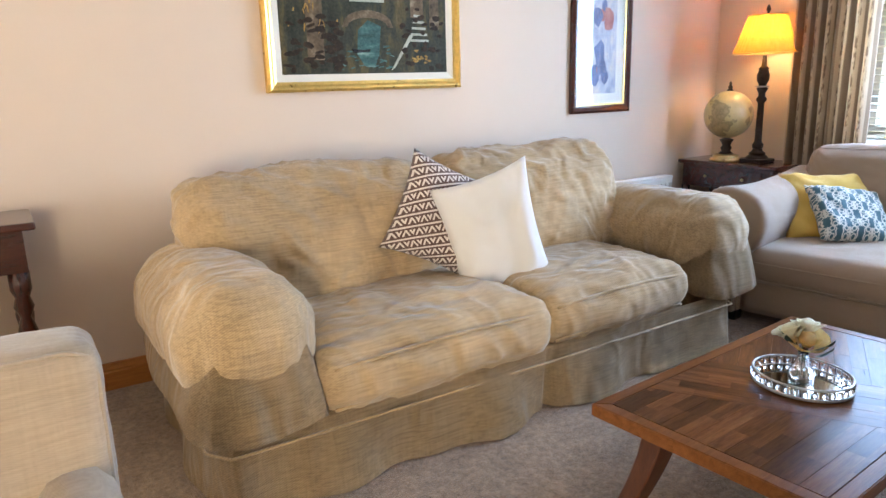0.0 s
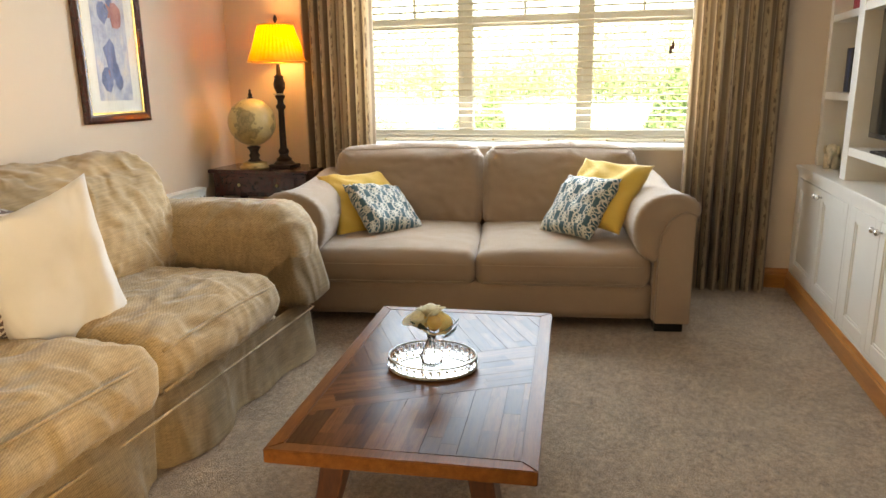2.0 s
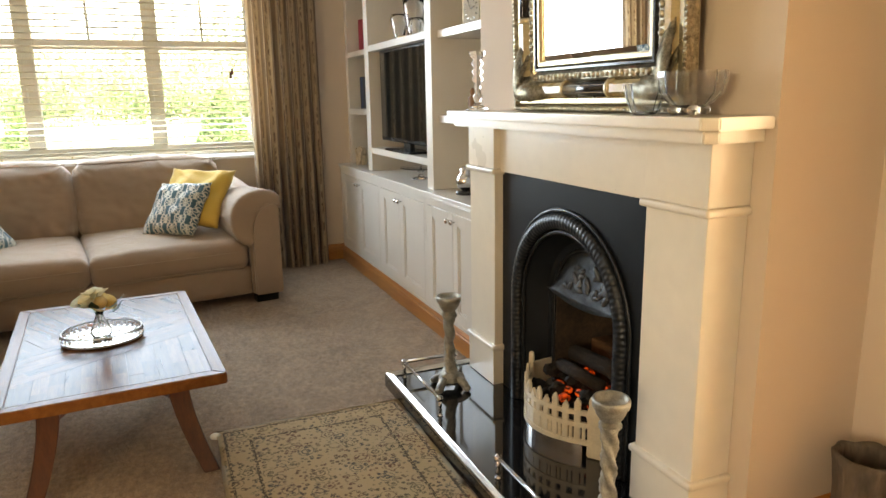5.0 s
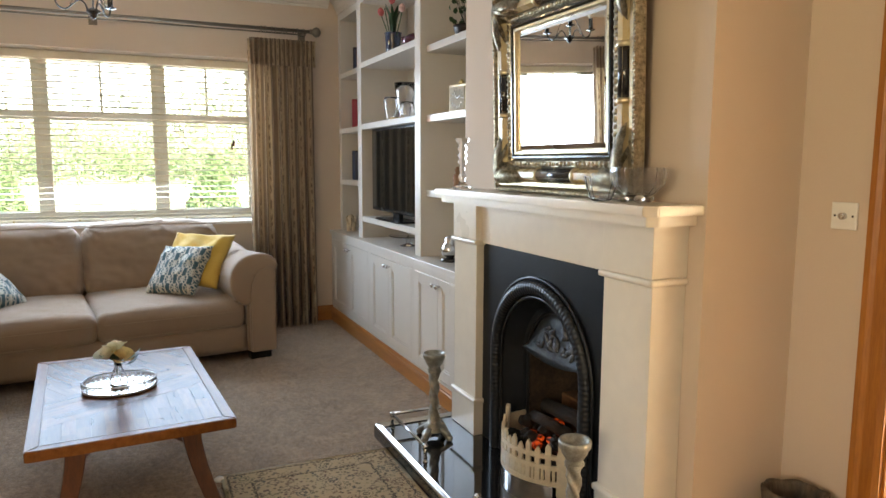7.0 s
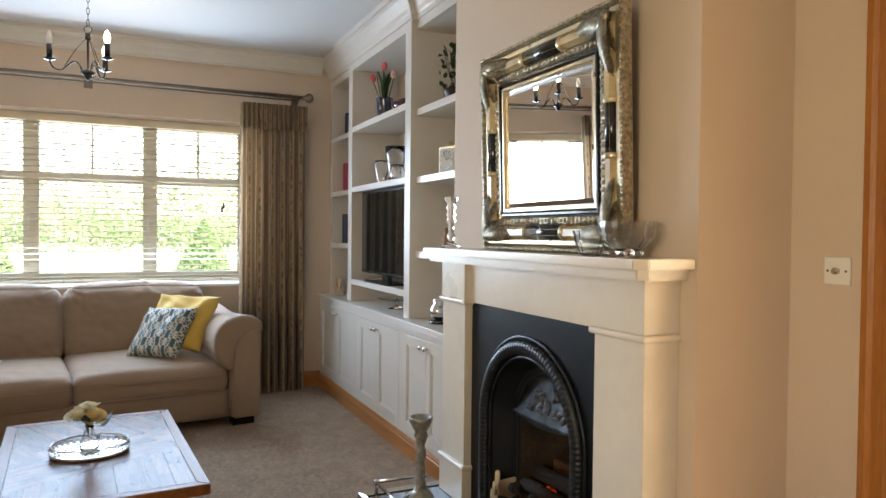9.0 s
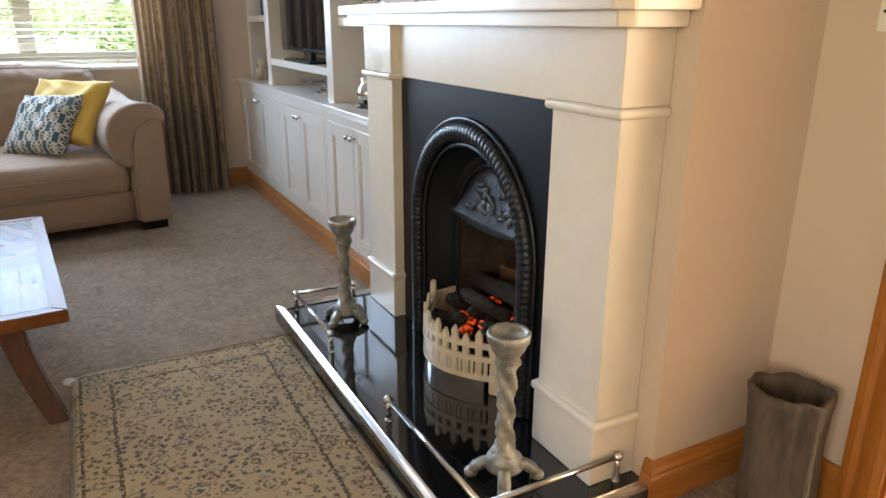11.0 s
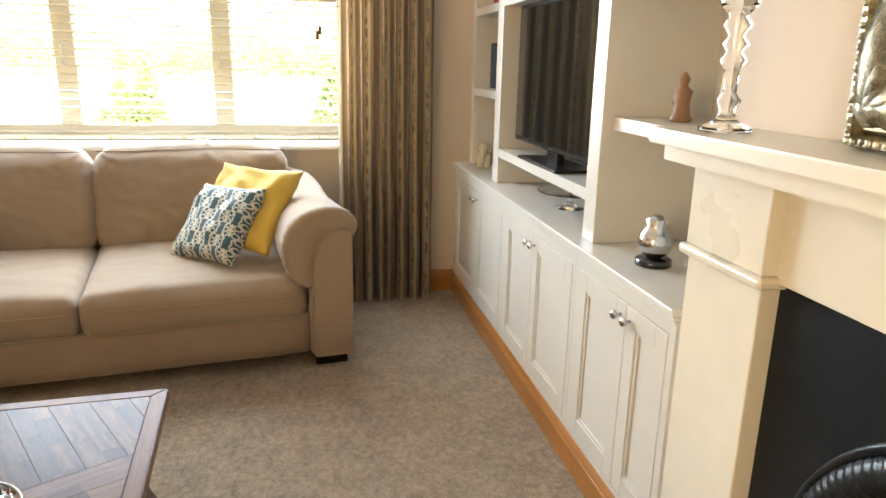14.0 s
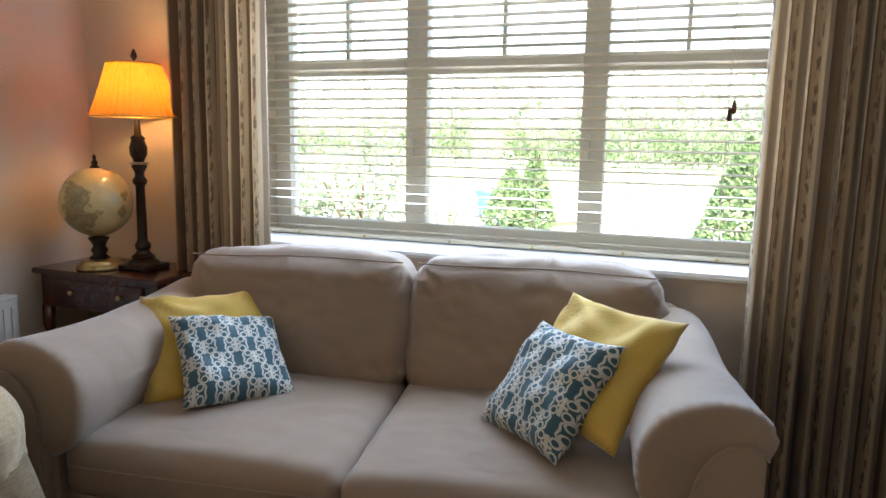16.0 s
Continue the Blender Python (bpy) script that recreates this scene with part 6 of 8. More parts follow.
pf = thing("photo_frame", "small dark standing photo frame on the worktop", "photo frame", T(4.60, -0.65, 0.813, -10, 0, 150))
part("frame", boxes((-0.07, 0.07, -0.008, 0.008, 0, 0.015), (-0.07, 0.07, -0.008, 0.008, 0.185, 0.20), (-0.07, -0.055, -0.008, 0.008, 0.015, 0.185), (0.055, 0.07, -0.008, 0.008, 0.015, 0.185)), M_BLACKLAC, pf)
part("backing", box(-0.055, 0.055, -0.004, 0.002, 0.015, 0.185), M_BRONZE, pf)

M_RESIN = plain("cream_resin", (0.62, 0.52, 0.38), 0.5, vary=0.2, scale=30, relief=0.4, depth=0.003)
el = thing("elephant_ornament", "cream carved elephant ornament on the worktop", "ornament", T(4.66, -0.52, 0.813, 0, 0, 160))
eb = blob(0.055, 30, (1.25, 0.8, 0.9), 0.08)
bmesh.ops.translate(eb, verts=eb.verts[:], vec=(0, 0, 0.085))
for x in (-0.042, 0.042):
    for y in (-0.022, 0.022):
        merge(eb, lathe([(0.019, 0), (0.018, 0.03), (0.020, 0.075)], 10), T(x, y, 0))
merge(eb, blob(0.034, 12, (1, 0.9, 1.05)), T(0.072, 0, 0.115))
merge(eb, sweep([(0.095, 0, 0.12), (0.115, 0, 0.09), (0.118, 0, 0.055), (0.128, 0, 0.035)], ring(0.010, 8)))
for s in (-1, 1):
    merge(eb, blob(0.028, 12, (0.75, 0.2, 1)), T(0.058, s * 0.033, 0.112, 0, 0, s * 25))
part("body", eb, M_RESIN, el, smooth=True)

cake = thing("glass_cake_stand", "clear glass footed cake stand on the worktop", "cake stand", T(3.44, -0.575, 0.813))
part("plate", lathe(hollow([(0.02, 0.055), (0.10, 0.06), (0.135, 0.07), (0.14, 0.075)], 0.004), 30, False), M_GLASS, cake, smooth=True)
part("foot", lathe([(0.06, 0), (0.062, 0.004), (0.02, 0.015), (0.012, 0.035), (0.02, 0.0545)], 24), M_GLASS, cake, smooth=True)
part("dome_knob", lathe([(0.006, 0.062), (0.005, 0.09), (0.011, 0.10), (0.009, 0.112), (0.001, 0.115)], 12), M_GLASS, cake, smooth=True)

sv = thing("silver_ornament", "rounded silver ornament on a black base", "ornament", T(2.61, -0.52, 0.813))
part("base", lathe([(0.055, 0), (0.055, 0.018), (0.048, 0.022)], 20), M_BLACKLAC, sv, smooth=True)
part("body", lathe([(0.02, 0.0225), (0.045, 0.04), (0.055, 0.07), (0.045, 0.10), (0.028, 0.12), (0.034, 0.14), (0.012, 0.155)], 20), M_CHROME, sv, smooth=True)


# ---- mirror and things on the mantel shelf ----
def mirror():
    t = thing("mantel_mirror", "rectangular mantel mirror with ornate antique silver and black border", "mirror", T(1.240, -0.386, 1.2735, -1.75))
    W, H, F = 1.00, 0.875, 0.175
    w2 = W / 2
    m, nt, b = nodes_of("mirror_silvering")
    b.inputs["Base Color"].default_value, b.inputs["Metallic"].default_value, b.inputs["Roughness"].default_value = (0.86, 0.87, 0.86, 1), 1.0, 0.012
    part("backing", box(-w2 + 0.02, w2 - 0.02, -0.012, 0.0, 0.02, H - 0.02), M_BRONZE, t)
    gx, gz0, gz1 = w2 - F, F, H - F
    bev = 0.03
    part("glass", box(-gx + bev, gx - bev, 0.0, 0.012, gz0 + bev, gz1 - bev), m, t, "clear silvered glass")
    ring_o = [(-gx, gz0), (gx, gz0), (gx, gz1), (-gx, gz1)]
    ring_i = [(-gx + bev, gz0 + bev), (gx - bev, gz0 + bev), (gx - bev, gz1 - bev), (-gx + bev, gz1 - bev)]
    bb = bmesh.new()
    vo, vi = [bb.verts.new((x, 0.007, z)) for x, z in ring_o], [bb.verts.new((x, 0.0125, z)) for x, z in ring_i]
    for i in range(4):
        bb.faces.new((vo[i], vi[i], vi[(i + 1) % 4], vo[(i + 1) % 4]))
    part("bevel", bb, m, t)

    def band(off, prof, mat, name, label=""):
        pts = [(-w2 + off, 0, off), (w2 - off, 0, off), (w2 - off, 0, H - off), (-w2 + off, 0, H - off)]
        return part(name, sweep(pts, prof, closed=True, up=(0, 1, 0)), mat, t, label)

    def ridge(w, y0, h):
        return [(-w / 2, y0), (w / 2, y0), (w / 2, y0 + h * 0.5), (w / 4, y0 + h), (-w / 4, y0 + h), (-w / 2, y0 + h * 0.5)]

    band(0.012, ridge(0.022, 0.0, 0.040), M_SILVER, "outer_rim")
    band(0.040, ridge(0.032, 0.0, 0.030), M_CHAMPAGNE, "gilt_band")
    band(0.080, ridge(0.050, 0.0, 0.044), M_IVORY, "round_band", "ivory lacquered half-round band")
    band(0.126, ridge(0.042, 0.0, 0.026), M_SILVER, "carved_band")
    band(0.155, ridge(0.016, 0.0, 0.030), M_BLACKLAC, "black_fillet")
    band(0.174, ridge(0.022, 0.0, 0.024), M_CHAMPAGNE, "sight_edge")
    # black lacquer lengths in the middle of each side with gilt rings
    for cx, cz, ln, ver in ((0, 0.080, 0.27, False), (0, H - 0.080, 0.27, False), (-w2 + 0.080, H / 2, 0.19, True), (w2 - 0.080, H / 2, 0.19, True)):
        at = T(cx, 0.0195, cz, 0, 0 if ver else 90, 0)
        part("black_length", lathe([(0.0275, -ln / 2), (0.0275, ln / 2)], 18), M_BLACKLAC, t, smooth=True, at=at)
        for s in (-1, 1):
            part("collar", lathe([(0.030, -0.010), (0.033, -0.005), (0.033, 0.005), (0.030, 0.010)], 18), M_CHAMPAGNE, t, smooth=True, at=at @ T(0, 0, s * ln / 2))
    # beads along the carved band and rim
    rnd = random.Random(2)
    for off, step, r, y in ((0.126, 0.026, 0.010, 0.026), (0.012, 0.016, 0.006, 0.040)):
        a, c = W - 2 * off, H - 2 * off
        total = 2 * (a + c)
        n = int(total / step)
        bm = bmesh.new()
        for i in range(n):
            s = i * total / n
            if s < a:
                x, z = -a / 2 + s, off
            elif s < a + c:
                x, z = a / 2, off + s - a
            elif s < 2 * a + c:
                x, z = a / 2 - (s - a - c), off + c
            else:
                x, z = -a / 2, off + c - (s - 2 * a - c)
            merge(bm, blob(r * rnd.uniform(0.8, 1.15), squash=(1.2, 0.8, 1.0), rough=0.35, seed=i), T(x, y, z, 0, rnd.uniform(0, 90), 0))
        part("carved_beading", bm, M_SILVER, t, smooth=True, kind="stuff")
    # acanthus leaves at the corners
    for sx in (-1, 1):
        for sz in (-1, 1):
            cx, cz = sx * (w2 - 0.07), H / 2 + sz * (H / 2 - 0.07)
            for ang, ln, wd in ((0, 0.25, 0.030), (90, 0.25, 0.030), (14, 0.18, 0.026), (76, 0.18, 0.026), (45, 0.12, 0.034), (-10, 0.15, 0.022), (100, 0.15, 0.022)):
                bm = bmesh.new()
                rows = []
                for i in range(9):
                    f = i / 8
                    w = wd * (math.sin(math.pi * (0.12 + 0.86 * f)) ** 0.7) * (1 + 0.2 * math.sin(f * 26))
                    curl = 0.020 * math.sin(f * math.pi * 1.3)
                    rows.append([bm.verts.new((s * w, 0.052 + curl + 0.010 * (1 - abs(s)) - 0.012 * f, -0.03 + ln * f)) for s in (-1, -0.5, 0, 0.5, 1)])
                for a, b2 in zip(rows, rows[1:]):
                    for i in range(4):
                        bm.faces.new((a[i], a[i + 1], b2[i + 1], b2[i]))
                bmesh.ops.solidify(bm, geom=bm.faces[:], thickness=-0.006)
                # leaf points inwards along the two sides
                d = Vector((-sx * math.cos(radians(ang)), 0, -sz * math.sin(radians(ang))))
                part("acanthus_leaf", bm, M_SILVER, t, smooth=True, at=T(cx, 0, cz, 0, math.degrees(math.atan2(d.x, d.z)), 0))
            part("rosette", blob(0.026, 12, (1, 0.6, 1), 0.3, sx + sz), M_SILVER, t, smooth=True, at=T(cx, 0.06, cz))
    return t


mirror()
MZ = 1.2735
gc = thing("glass_candlestick", "tall clear crystal candlestick on the mantel shelf", "candlestick", T(2.00, -0.305, MZ))
part("stem", lathe([(0.050, 0), (0.052, 0.006), (0.022, 0.022), (0.014, 0.04), (0.024, 0.06), (0.013, 0.075), (0.016, 0.12), (0.026, 0.135), (0.014, 0.15), (0.026, 0.165), (0.014, 0.18), (0.028, 0.20), (0.016, 0.215), (0.034, 0.235), (0.038, 0.25), (0.016, 0.252)], 16), M_GLASS, gc, smooth=True)
bowl = thing("crystal_bowl", "footed cut crystal bowl on the mantel shelf", "bowl", T(0.672, -0.300, MZ))
part("bowl", lathe(hollow([(0.035, 0.02), (0.055, 0.03), (0.085, 0.06), (0.092, 0.10), (0.090, 0.115)], 0.008), 16, False), M_CRYSTAL, bowl, smooth=False)
for i in range(3):
    part("foot", blob(0.018, squash=(1, 1, 0.8)), M_GLASS, bowl, smooth=True, at=T(0.045 * math.cos(i * 2.09 + 0.5), 0.045 * math.sin(i * 2.09 + 0.5), 0.0145))
tumbler = thing("crystal_tumbler", "small cut crystal dish beside the bowl", "bowl", T(0.83, -0.275, MZ))
part("body", lathe(hollow([(0.03, 0), (0.04, 0.01), (0.055, 0.05), (0.062, 0.085)], 0.007), 14, False), M_CRYSTAL, tumbler)

# ---- light switch and log bin ----
sw = thing("dimmer_switch", "white plastic dimmer switch plate with a round knob", "light switch", T(0.330, SOUTH, 1.240))
part("plate", box(-0.043, 0.043, 0.0005, 0.010, -0.043, 0.043, 0.003), M_PLASTIC, sw)
part("knob", lathe([(0.011, 0), (0.011, 0.012), (0.008, 0.014)], 16), M_CHROME, sw, smooth=True, at=T(0, 0.010, 0, -90))
for s in (-1, 1):
    part("screw", lathe([(0.004, 0), (0.003, 0.0012)], 10), M_BRONZE, sw, at=T(s * 0.030, 0.010, 0, -90))

M_BARK = plain("grey_bark", (0.10, 0.075, 0.055), 0.9, vary=0.5, scale=12, fine=70, relief=0.9, depth=0.006, stretch=(1, 1, 0.25))
lb = thing("log_bin", "hollowed grey tree-bark log bin in the alcove corner", "log bin", T(0.335, -0.705, 0.0))
bm = bmesh.new()
n, rows = 40, []
prof = [(0.092, 0.002), (0.094, 0.05), (0.089, 0.15), (0.087, 0.25), (0.092, 0.325), (0.096, 0.352), (0.086, 0.357), (0.075, 0.342), (0.072, 0.18), (0.070, 0.03)]
for k, (r, z) in enumerate(prof):
    rows.append([bm.verts.new(((r + 0.012 * noise.noise(Vector((math.cos(a) * 1.8, math.sin(a) * 1.8, z * 2))) + 0.004 * math.sin(9 * a + 3 * z)) * math.cos(a), (r + 0.012 * noise.noise(Vector((math.cos(a) * 1.8, math.sin(a) * 1.8, z * 2)))) * math.sin(a), z + (0.014 * noise.noise(Vector((math.cos(a) * 2, math.sin(a) * 2, 5))) if 0.32 < z else 0))) for a in (2 * math.pi * i / n for i in range(n))])
for a, b in zip(rows, rows[1:]):
    for i in range(n):
        bm.faces.new((a[i], a[(i + 1) % n], b[(i + 1) % n], b[i]))
bm.faces.new(rows[0][::-1])
bm.faces.new(rows[-1])
part("trunk", bm, M_BARK, lb, smooth=True)

# ---- pictures on the long wall ----
M_MOUNT = plain("cream_picture_mount", (0.68, 0.63, 0.53), 0.8, vary=0.03)


def paint_material(name, stops, scale, stretch, lights=None):
    m, nt, b = nodes_of(name)
    v = coords(nt, stretch)
    f = noise_node(nt, v, scale, 6, 0.7)
    g = noise_node(nt, coords(nt), 70, 3)
    col = ramp(nt, f, stops)
    col = blend(nt, 0.10, col, ramp(nt, g, [(0.35, shade(stops[0][1], 0.8)), (0.65, stops[-1][1])]))
    link(nt, col, b.inputs["Base Color"])
    b.inputs["Roughness"].default_value, b.inputs["Specular IOR Level"].default_value = 0.6, 0.15
    bump(nt, b, g, 0.4, 0.001)
    return m


M_CANAL = paint_material("dark_oil_paint", [(0.3, (0.008, 0.012, 0.010)), (0.5, (0.035, 0.04, 0.028)), (0.62, (0.10, 0.075, 0.03)), (0.75, (0.20, 0.17, 0.10))], 5, (1.6, 1, 0.5))
M_WATERPAINT = paint_material("teal_oil_paint", [(0.3, (0.01, 0.03, 0.03)), (0.55, (0.05, 0.12, 0.11)), (0.75, (0.30, 0.42, 0.36))], 9, (0.5, 1, 2.2))
M_STONEPAINT = paint_material("stone_oil_paint", [(0.3, (0.03, 0.022, 0.014)), (0.55, (0.14, 0.10, 0.06)), (0.75, (0.34, 0.28, 0.19))], 12, (1, 1, 1))
M_PALEPAINT = paint_material("pale_oil_paint", [(0.3, (0.25, 0.26, 0.20)), (0.55, (0.42, 0.43, 0.35)), (0.75, (0.60, 0.60, 0.50))], 9, (1.5, 1, 0.6))
M_WATERCOLOUR = paint_material("watercolour_wash", [(0.3, (0.14, 0.17, 0.26)), (0.5, (0.42, 0.42, 0.46)), (0.62, (0.60, 0.52, 0.42)), (0.8, (0.68, 0.64, 0.58))], 7, (1.2, 1, 0.7))


def frame_bm(w, h, prof):
    return sweep([(-w / 2, 0, -h / 2), (w / 2, 0, -h / 2), (w / 2, 0, h / 2), (-w / 2, 0, h / 2)], prof, closed=True, up=(0, -1, 0))


oil = thing("oil_painting", "oil painting of a canal bridge in a broad gilt frame", "painting", T(1.885, NORTH - 0.004, 1.335 + 0.40))
PW, PH = 1.145, 0.80
part("gilt_frame", frame_bm(PW - 0.05, PH - 0.05, [(-0.025, 0.0), (0.025, 0.0), (0.025, 0.030), (0.012, 0.044), (0.0, 0.040), (-0.010, 0.030), (-0.025, 0.026)]), M_GILT, oil)
part("slip", frame_bm(PW - 0.135, PH - 0.135, [(-0.018, 0.0), (0.018, 0.0), (0.018, 0.024), (-0.018, 0.014)]), M_MOUNT, oil, "cream linen slip")
canvas = part("canvas", box(-PW / 2 + 0.085, PW / 2 - 0.085, -0.012, -0.002, -PH / 2 + 0.085, PH / 2 - 0.085), M_CANAL, oil, "dark canal scene in oils")
zb = -PH / 2 + 0.085


def daub(outline, mat, y, name="brushwork"):
    part(name, extrude(outline, -0.0125 - y, -0.012, "y"), mat, canvas)


daub([(-0.07, zb + 0.10), (-0.03, zb + 0.04), (0.03, zb + 0.03), (0.06, zb + 0.10), (0.075, zb + 0.24), (0.0, zb + 0.27), (-0.06, zb + 0.22)], M_WATERPAINT, 0.0006)
br = [(CXX * 0.15, zb + 0.235 + 0.085 * math.sqrt(max(0, 1 - CXX * CXX))) for CXX in [i / 8 - 1 for i in range(17)]]
br2 = [(x * 0.80, zb + 0.235 + (z - zb - 0.235) * 0.55) for x, z in reversed(br)]
daub(br + br2, M_STONEPAINT, 0.0012)
daub([(-0.10, zb + 0.36), (0.10, zb + 0.36), (0.12, -zb - 0.02), (-0.12, -zb - 0.02)], M_PALEPAINT, 0.0007)
daub([(0.13, zb + 0.015), (0.155, zb + 0.03), (0.275, zb + 0.20), (0.25, zb + 0.20)], M_PALEPAINT, 0.0016)
for i in range(5):
    daub([(0.255 + 0.006 * i, zb + 0.165 + 0.032 * i), (0.37 - 0.008 * i, zb + 0.163 + 0.032 * i), (0.37 - 0.008 * i, zb + 0.175 + 0.032 * i), (0.255 + 0.006 * i, zb + 0.177 + 0.032 * i)], M_PALEPAINT, 0.0018)
daub([(-0.09, zb + 0.105), (0.0, zb + 0.11), (0.01, zb + 0.125), (-0.03, zb + 0.12), (-0.10, zb + 0.125)], M_BLACKLAC, 0.0018)
for x, w, h in ((-0.42, 0.05, 0.50), (-0.30, 0.09, 0.56), (-0.19, 0.05, 0.44), (0.30, 0.08, 0.34), (0.41, 0.06, 0.40)):
    daub([(x - w / 2, -zb - h), (x + w / 2, -zb - h), (x + w / 2, -zb - 0.01), (x - w / 2, -zb - 0.01)], M_STONEPAINT if w > 0.055 else M_CANAL, 0.0009)

# loose brush strokes: gilt windows, teal ripples, brown shade
M_GOLDPAINT = paint_material("ochre_oil_paint", [(0.3, (0.16, 0.08, 0.02)), (0.55, (0.34, 0.20, 0.05)), (0.75, (0.55, 0.42, 0.16))], 30, (1, 1, 1))
M_UMBERPAINT = paint_material("umber_oil_paint", [(0.3, (0.012, 0.010, 0.008)), (0.55, (0.035, 0.024, 0.015)), (0.75, (0.09, 0.05, 0.025))], 30, (1, 1, 1))
stroke_rnd = random.Random(77)


def strokes(mat, count, x0, x1, z0, z1, wide, high, name):
    bm = bmesh.new()
    for i in range(count):
        x, z = stroke_rnd.uniform(x0, x1), stroke_rnd.uniform(z0, z1)
        w, h, a = wide * stroke_rnd.uniform(0.5, 1.4), high * stroke_rnd.uniform(0.5, 1.4), stroke_rnd.uniform(-0.35, 0.35)
        o = []
        for k in range(8):
            t = 2 * math.pi * k / 8
            ex, ez = w * math.cos(t) * stroke_rnd.uniform(0.8, 1.1), h * math.sin(t) * stroke_rnd.uniform(0.8, 1.1)
            o.append((x + ex * math.cos(a) - ez * math.sin(a), z + ex * math.sin(a) + ez * math.cos(a)))
        merge(bm, extrude(o, -0.0150 - 0.00001 * i, -0.0128, "y"))
    part(name, bm, mat, canvas, kind="stuff")


strokes(M_UMBERPAINT, 46, -0.45, -0.16, zb + 0.02, zb + 0.30, 0.030, 0.014, "umber_brushwork")
strokes(M_UMBERPAINT, 30, 0.20, 0.46, zb + 0.02, zb + 0.40, 0.022, 0.014, "umber_brushwork")
strokes(M_GOLDPAINT, 26, -0.44, -0.15, zb + 0.20, -zb - 0.06, 0.004, 0.020, "ochre_brushwork")
strokes(M_GOLDPAINT, 14, 0.27, 0.38, zb + 0.05, zb + 0.13, 0.014, 0.006, "ochre_brushwork")
strokes(M_WATERPAINT, 34, -0.17, 0.14, zb + 0.01, zb + 0.15, 0.022, 0.004, "teal_brushwork")

wc = thing("framed_watercolour", "tall watercolour in a cream mount and dark brown glazed frame", "picture", T(3.60, NORTH - 0.004, 1.140 + 0.46))
QW, QH = 0.545, 0.92
part("wood_frame", frame_bm(QW - 0.05, QH - 0.05, [(-0.025, 0.0), (0.025, 0.0), (0.025, 0.024), (0.010, 0.032), (-0.012, 0.022), (-0.025, 0.022)]), M_MAHOG, wc)
part("gilt_slip", frame_bm(QW - 0.108, QH - 0.108, [(-0.006, 0.0), (0.006, 0.0), (0.006, 0.018), (-0.006, 0.016)]), M_GILT, wc)
part("mount", box(-QW / 2 + 0.055, QW / 2 - 0.055, -0.010, -0.002, -QH / 2 + 0.055, QH / 2 - 0.055), M_MOUNT, wc)
sheet = part("sheet", box(-QW / 2 + 0.135, QW / 2 - 0.135, -0.0108, -0.010, -QH / 2 + 0.125, QH / 2 - 0.125), M_WATERCOLOUR, wc)
M_BLUEWASH = paint_material("blue_wash", [(0.3, (0.05, 0.07, 0.14)), (0.6, (0.16, 0.20, 0.32)), (0.8, (0.40, 0.40, 0.48))], 12, (1, 1, 0.6))
M_REDWASH = paint_material("red_wash", [(0.3, (0.22, 0.05, 0.05)), (0.6, (0.42, 0.18, 0.15)), (0.8, (0.55, 0.42, 0.36))], 14, (1, 1, 1))
rnd = random.Random(31)
for i in range(14):
    x, z, r = rnd.uniform(-0.06, 0.07), rnd.uniform(-0.28, 0.28), rnd.uniform(0.02, 0.055)
    pts = [(x + r * math.cos(a) * (0.7 + 0.5 * rnd.random()), z + 1.5 * r * math.sin(a) * (0.7 + 0.5 * rnd.random())) for a in (2 * math.pi * k / 9 for k in range(9))]
    part("wash", extrude(pts, -0.0112 - 0.0001 * i, -0.0108, "y"), M_REDWASH if i % 4 == 0 else M_BLUEWASH, sheet)
gl = part("glazing", box(-QW / 2 + 0.052, QW / 2 - 0.052, -0.0165, -0.0145, -QH / 2 + 0.052, QH / 2 - 0.052), M_PANE, wc)
gl.visible_shadow = False

# ---- side table with lamp and globe ----
st = thing("side_table", "dark mahogany side table with a drawer beside the sofa", "side table")
SX0, SX1, SY0, SY1, SZ = 4.44, 4.83, 2.80, 3.535, 0.765
part("top", box(SX0 - 0.02, SX1, SY0 - 0.02, SY1 + 0.02, SZ - 0.028, SZ, 0.008), M_MAHOG, st)
part("apron", box(SX0 + 0.01, SX1 - 0.01, SY0 + 0.01, SY1 - 0.01, SZ - 0.19, SZ - 0.0285), M_MAHOG, st)
dr = part("drawer", box(SX0 - 0.004, SX0 + 0.009, SY0 + 0.09, SY1 - 0.09, SZ - 0.165, SZ - 0.05, 0.004), M_MAHOG, st)
for y in (SY0 + 0.22, SY1 - 0.22):
    part("pull", lathe([(0.006, 0), (0.012, 0.012), (0.008, 0.02)], 12), M_BRASS, dr, smooth=True, at=T(SX0 - 0.004, y, SZ - 0.107, 0, -90))
for x in (SX0 + 0.025, SX1 - 0.03):
    for y in (SY0 + 0.03, SY1 - 0.03):
        part("leg", lathe([(0.016, 0.002), (0.022, 0.02), (0.016, 0.04), (0.026, 0.10), (0.018, 0.25), (0.028, 0.40), (0.018, 0.44), (0.030, 0.47), (0.030, SZ - 0.19)], 14), M_MAHOG_Z, st, smooth=True, at=T(x, y, 0))
part("undershelf", box(SX0 + 0.02, SX1 - 0.02, SY0 + 0.02, SY1 - 0.02, 0.20, 0.218), M_MAHOG, st)

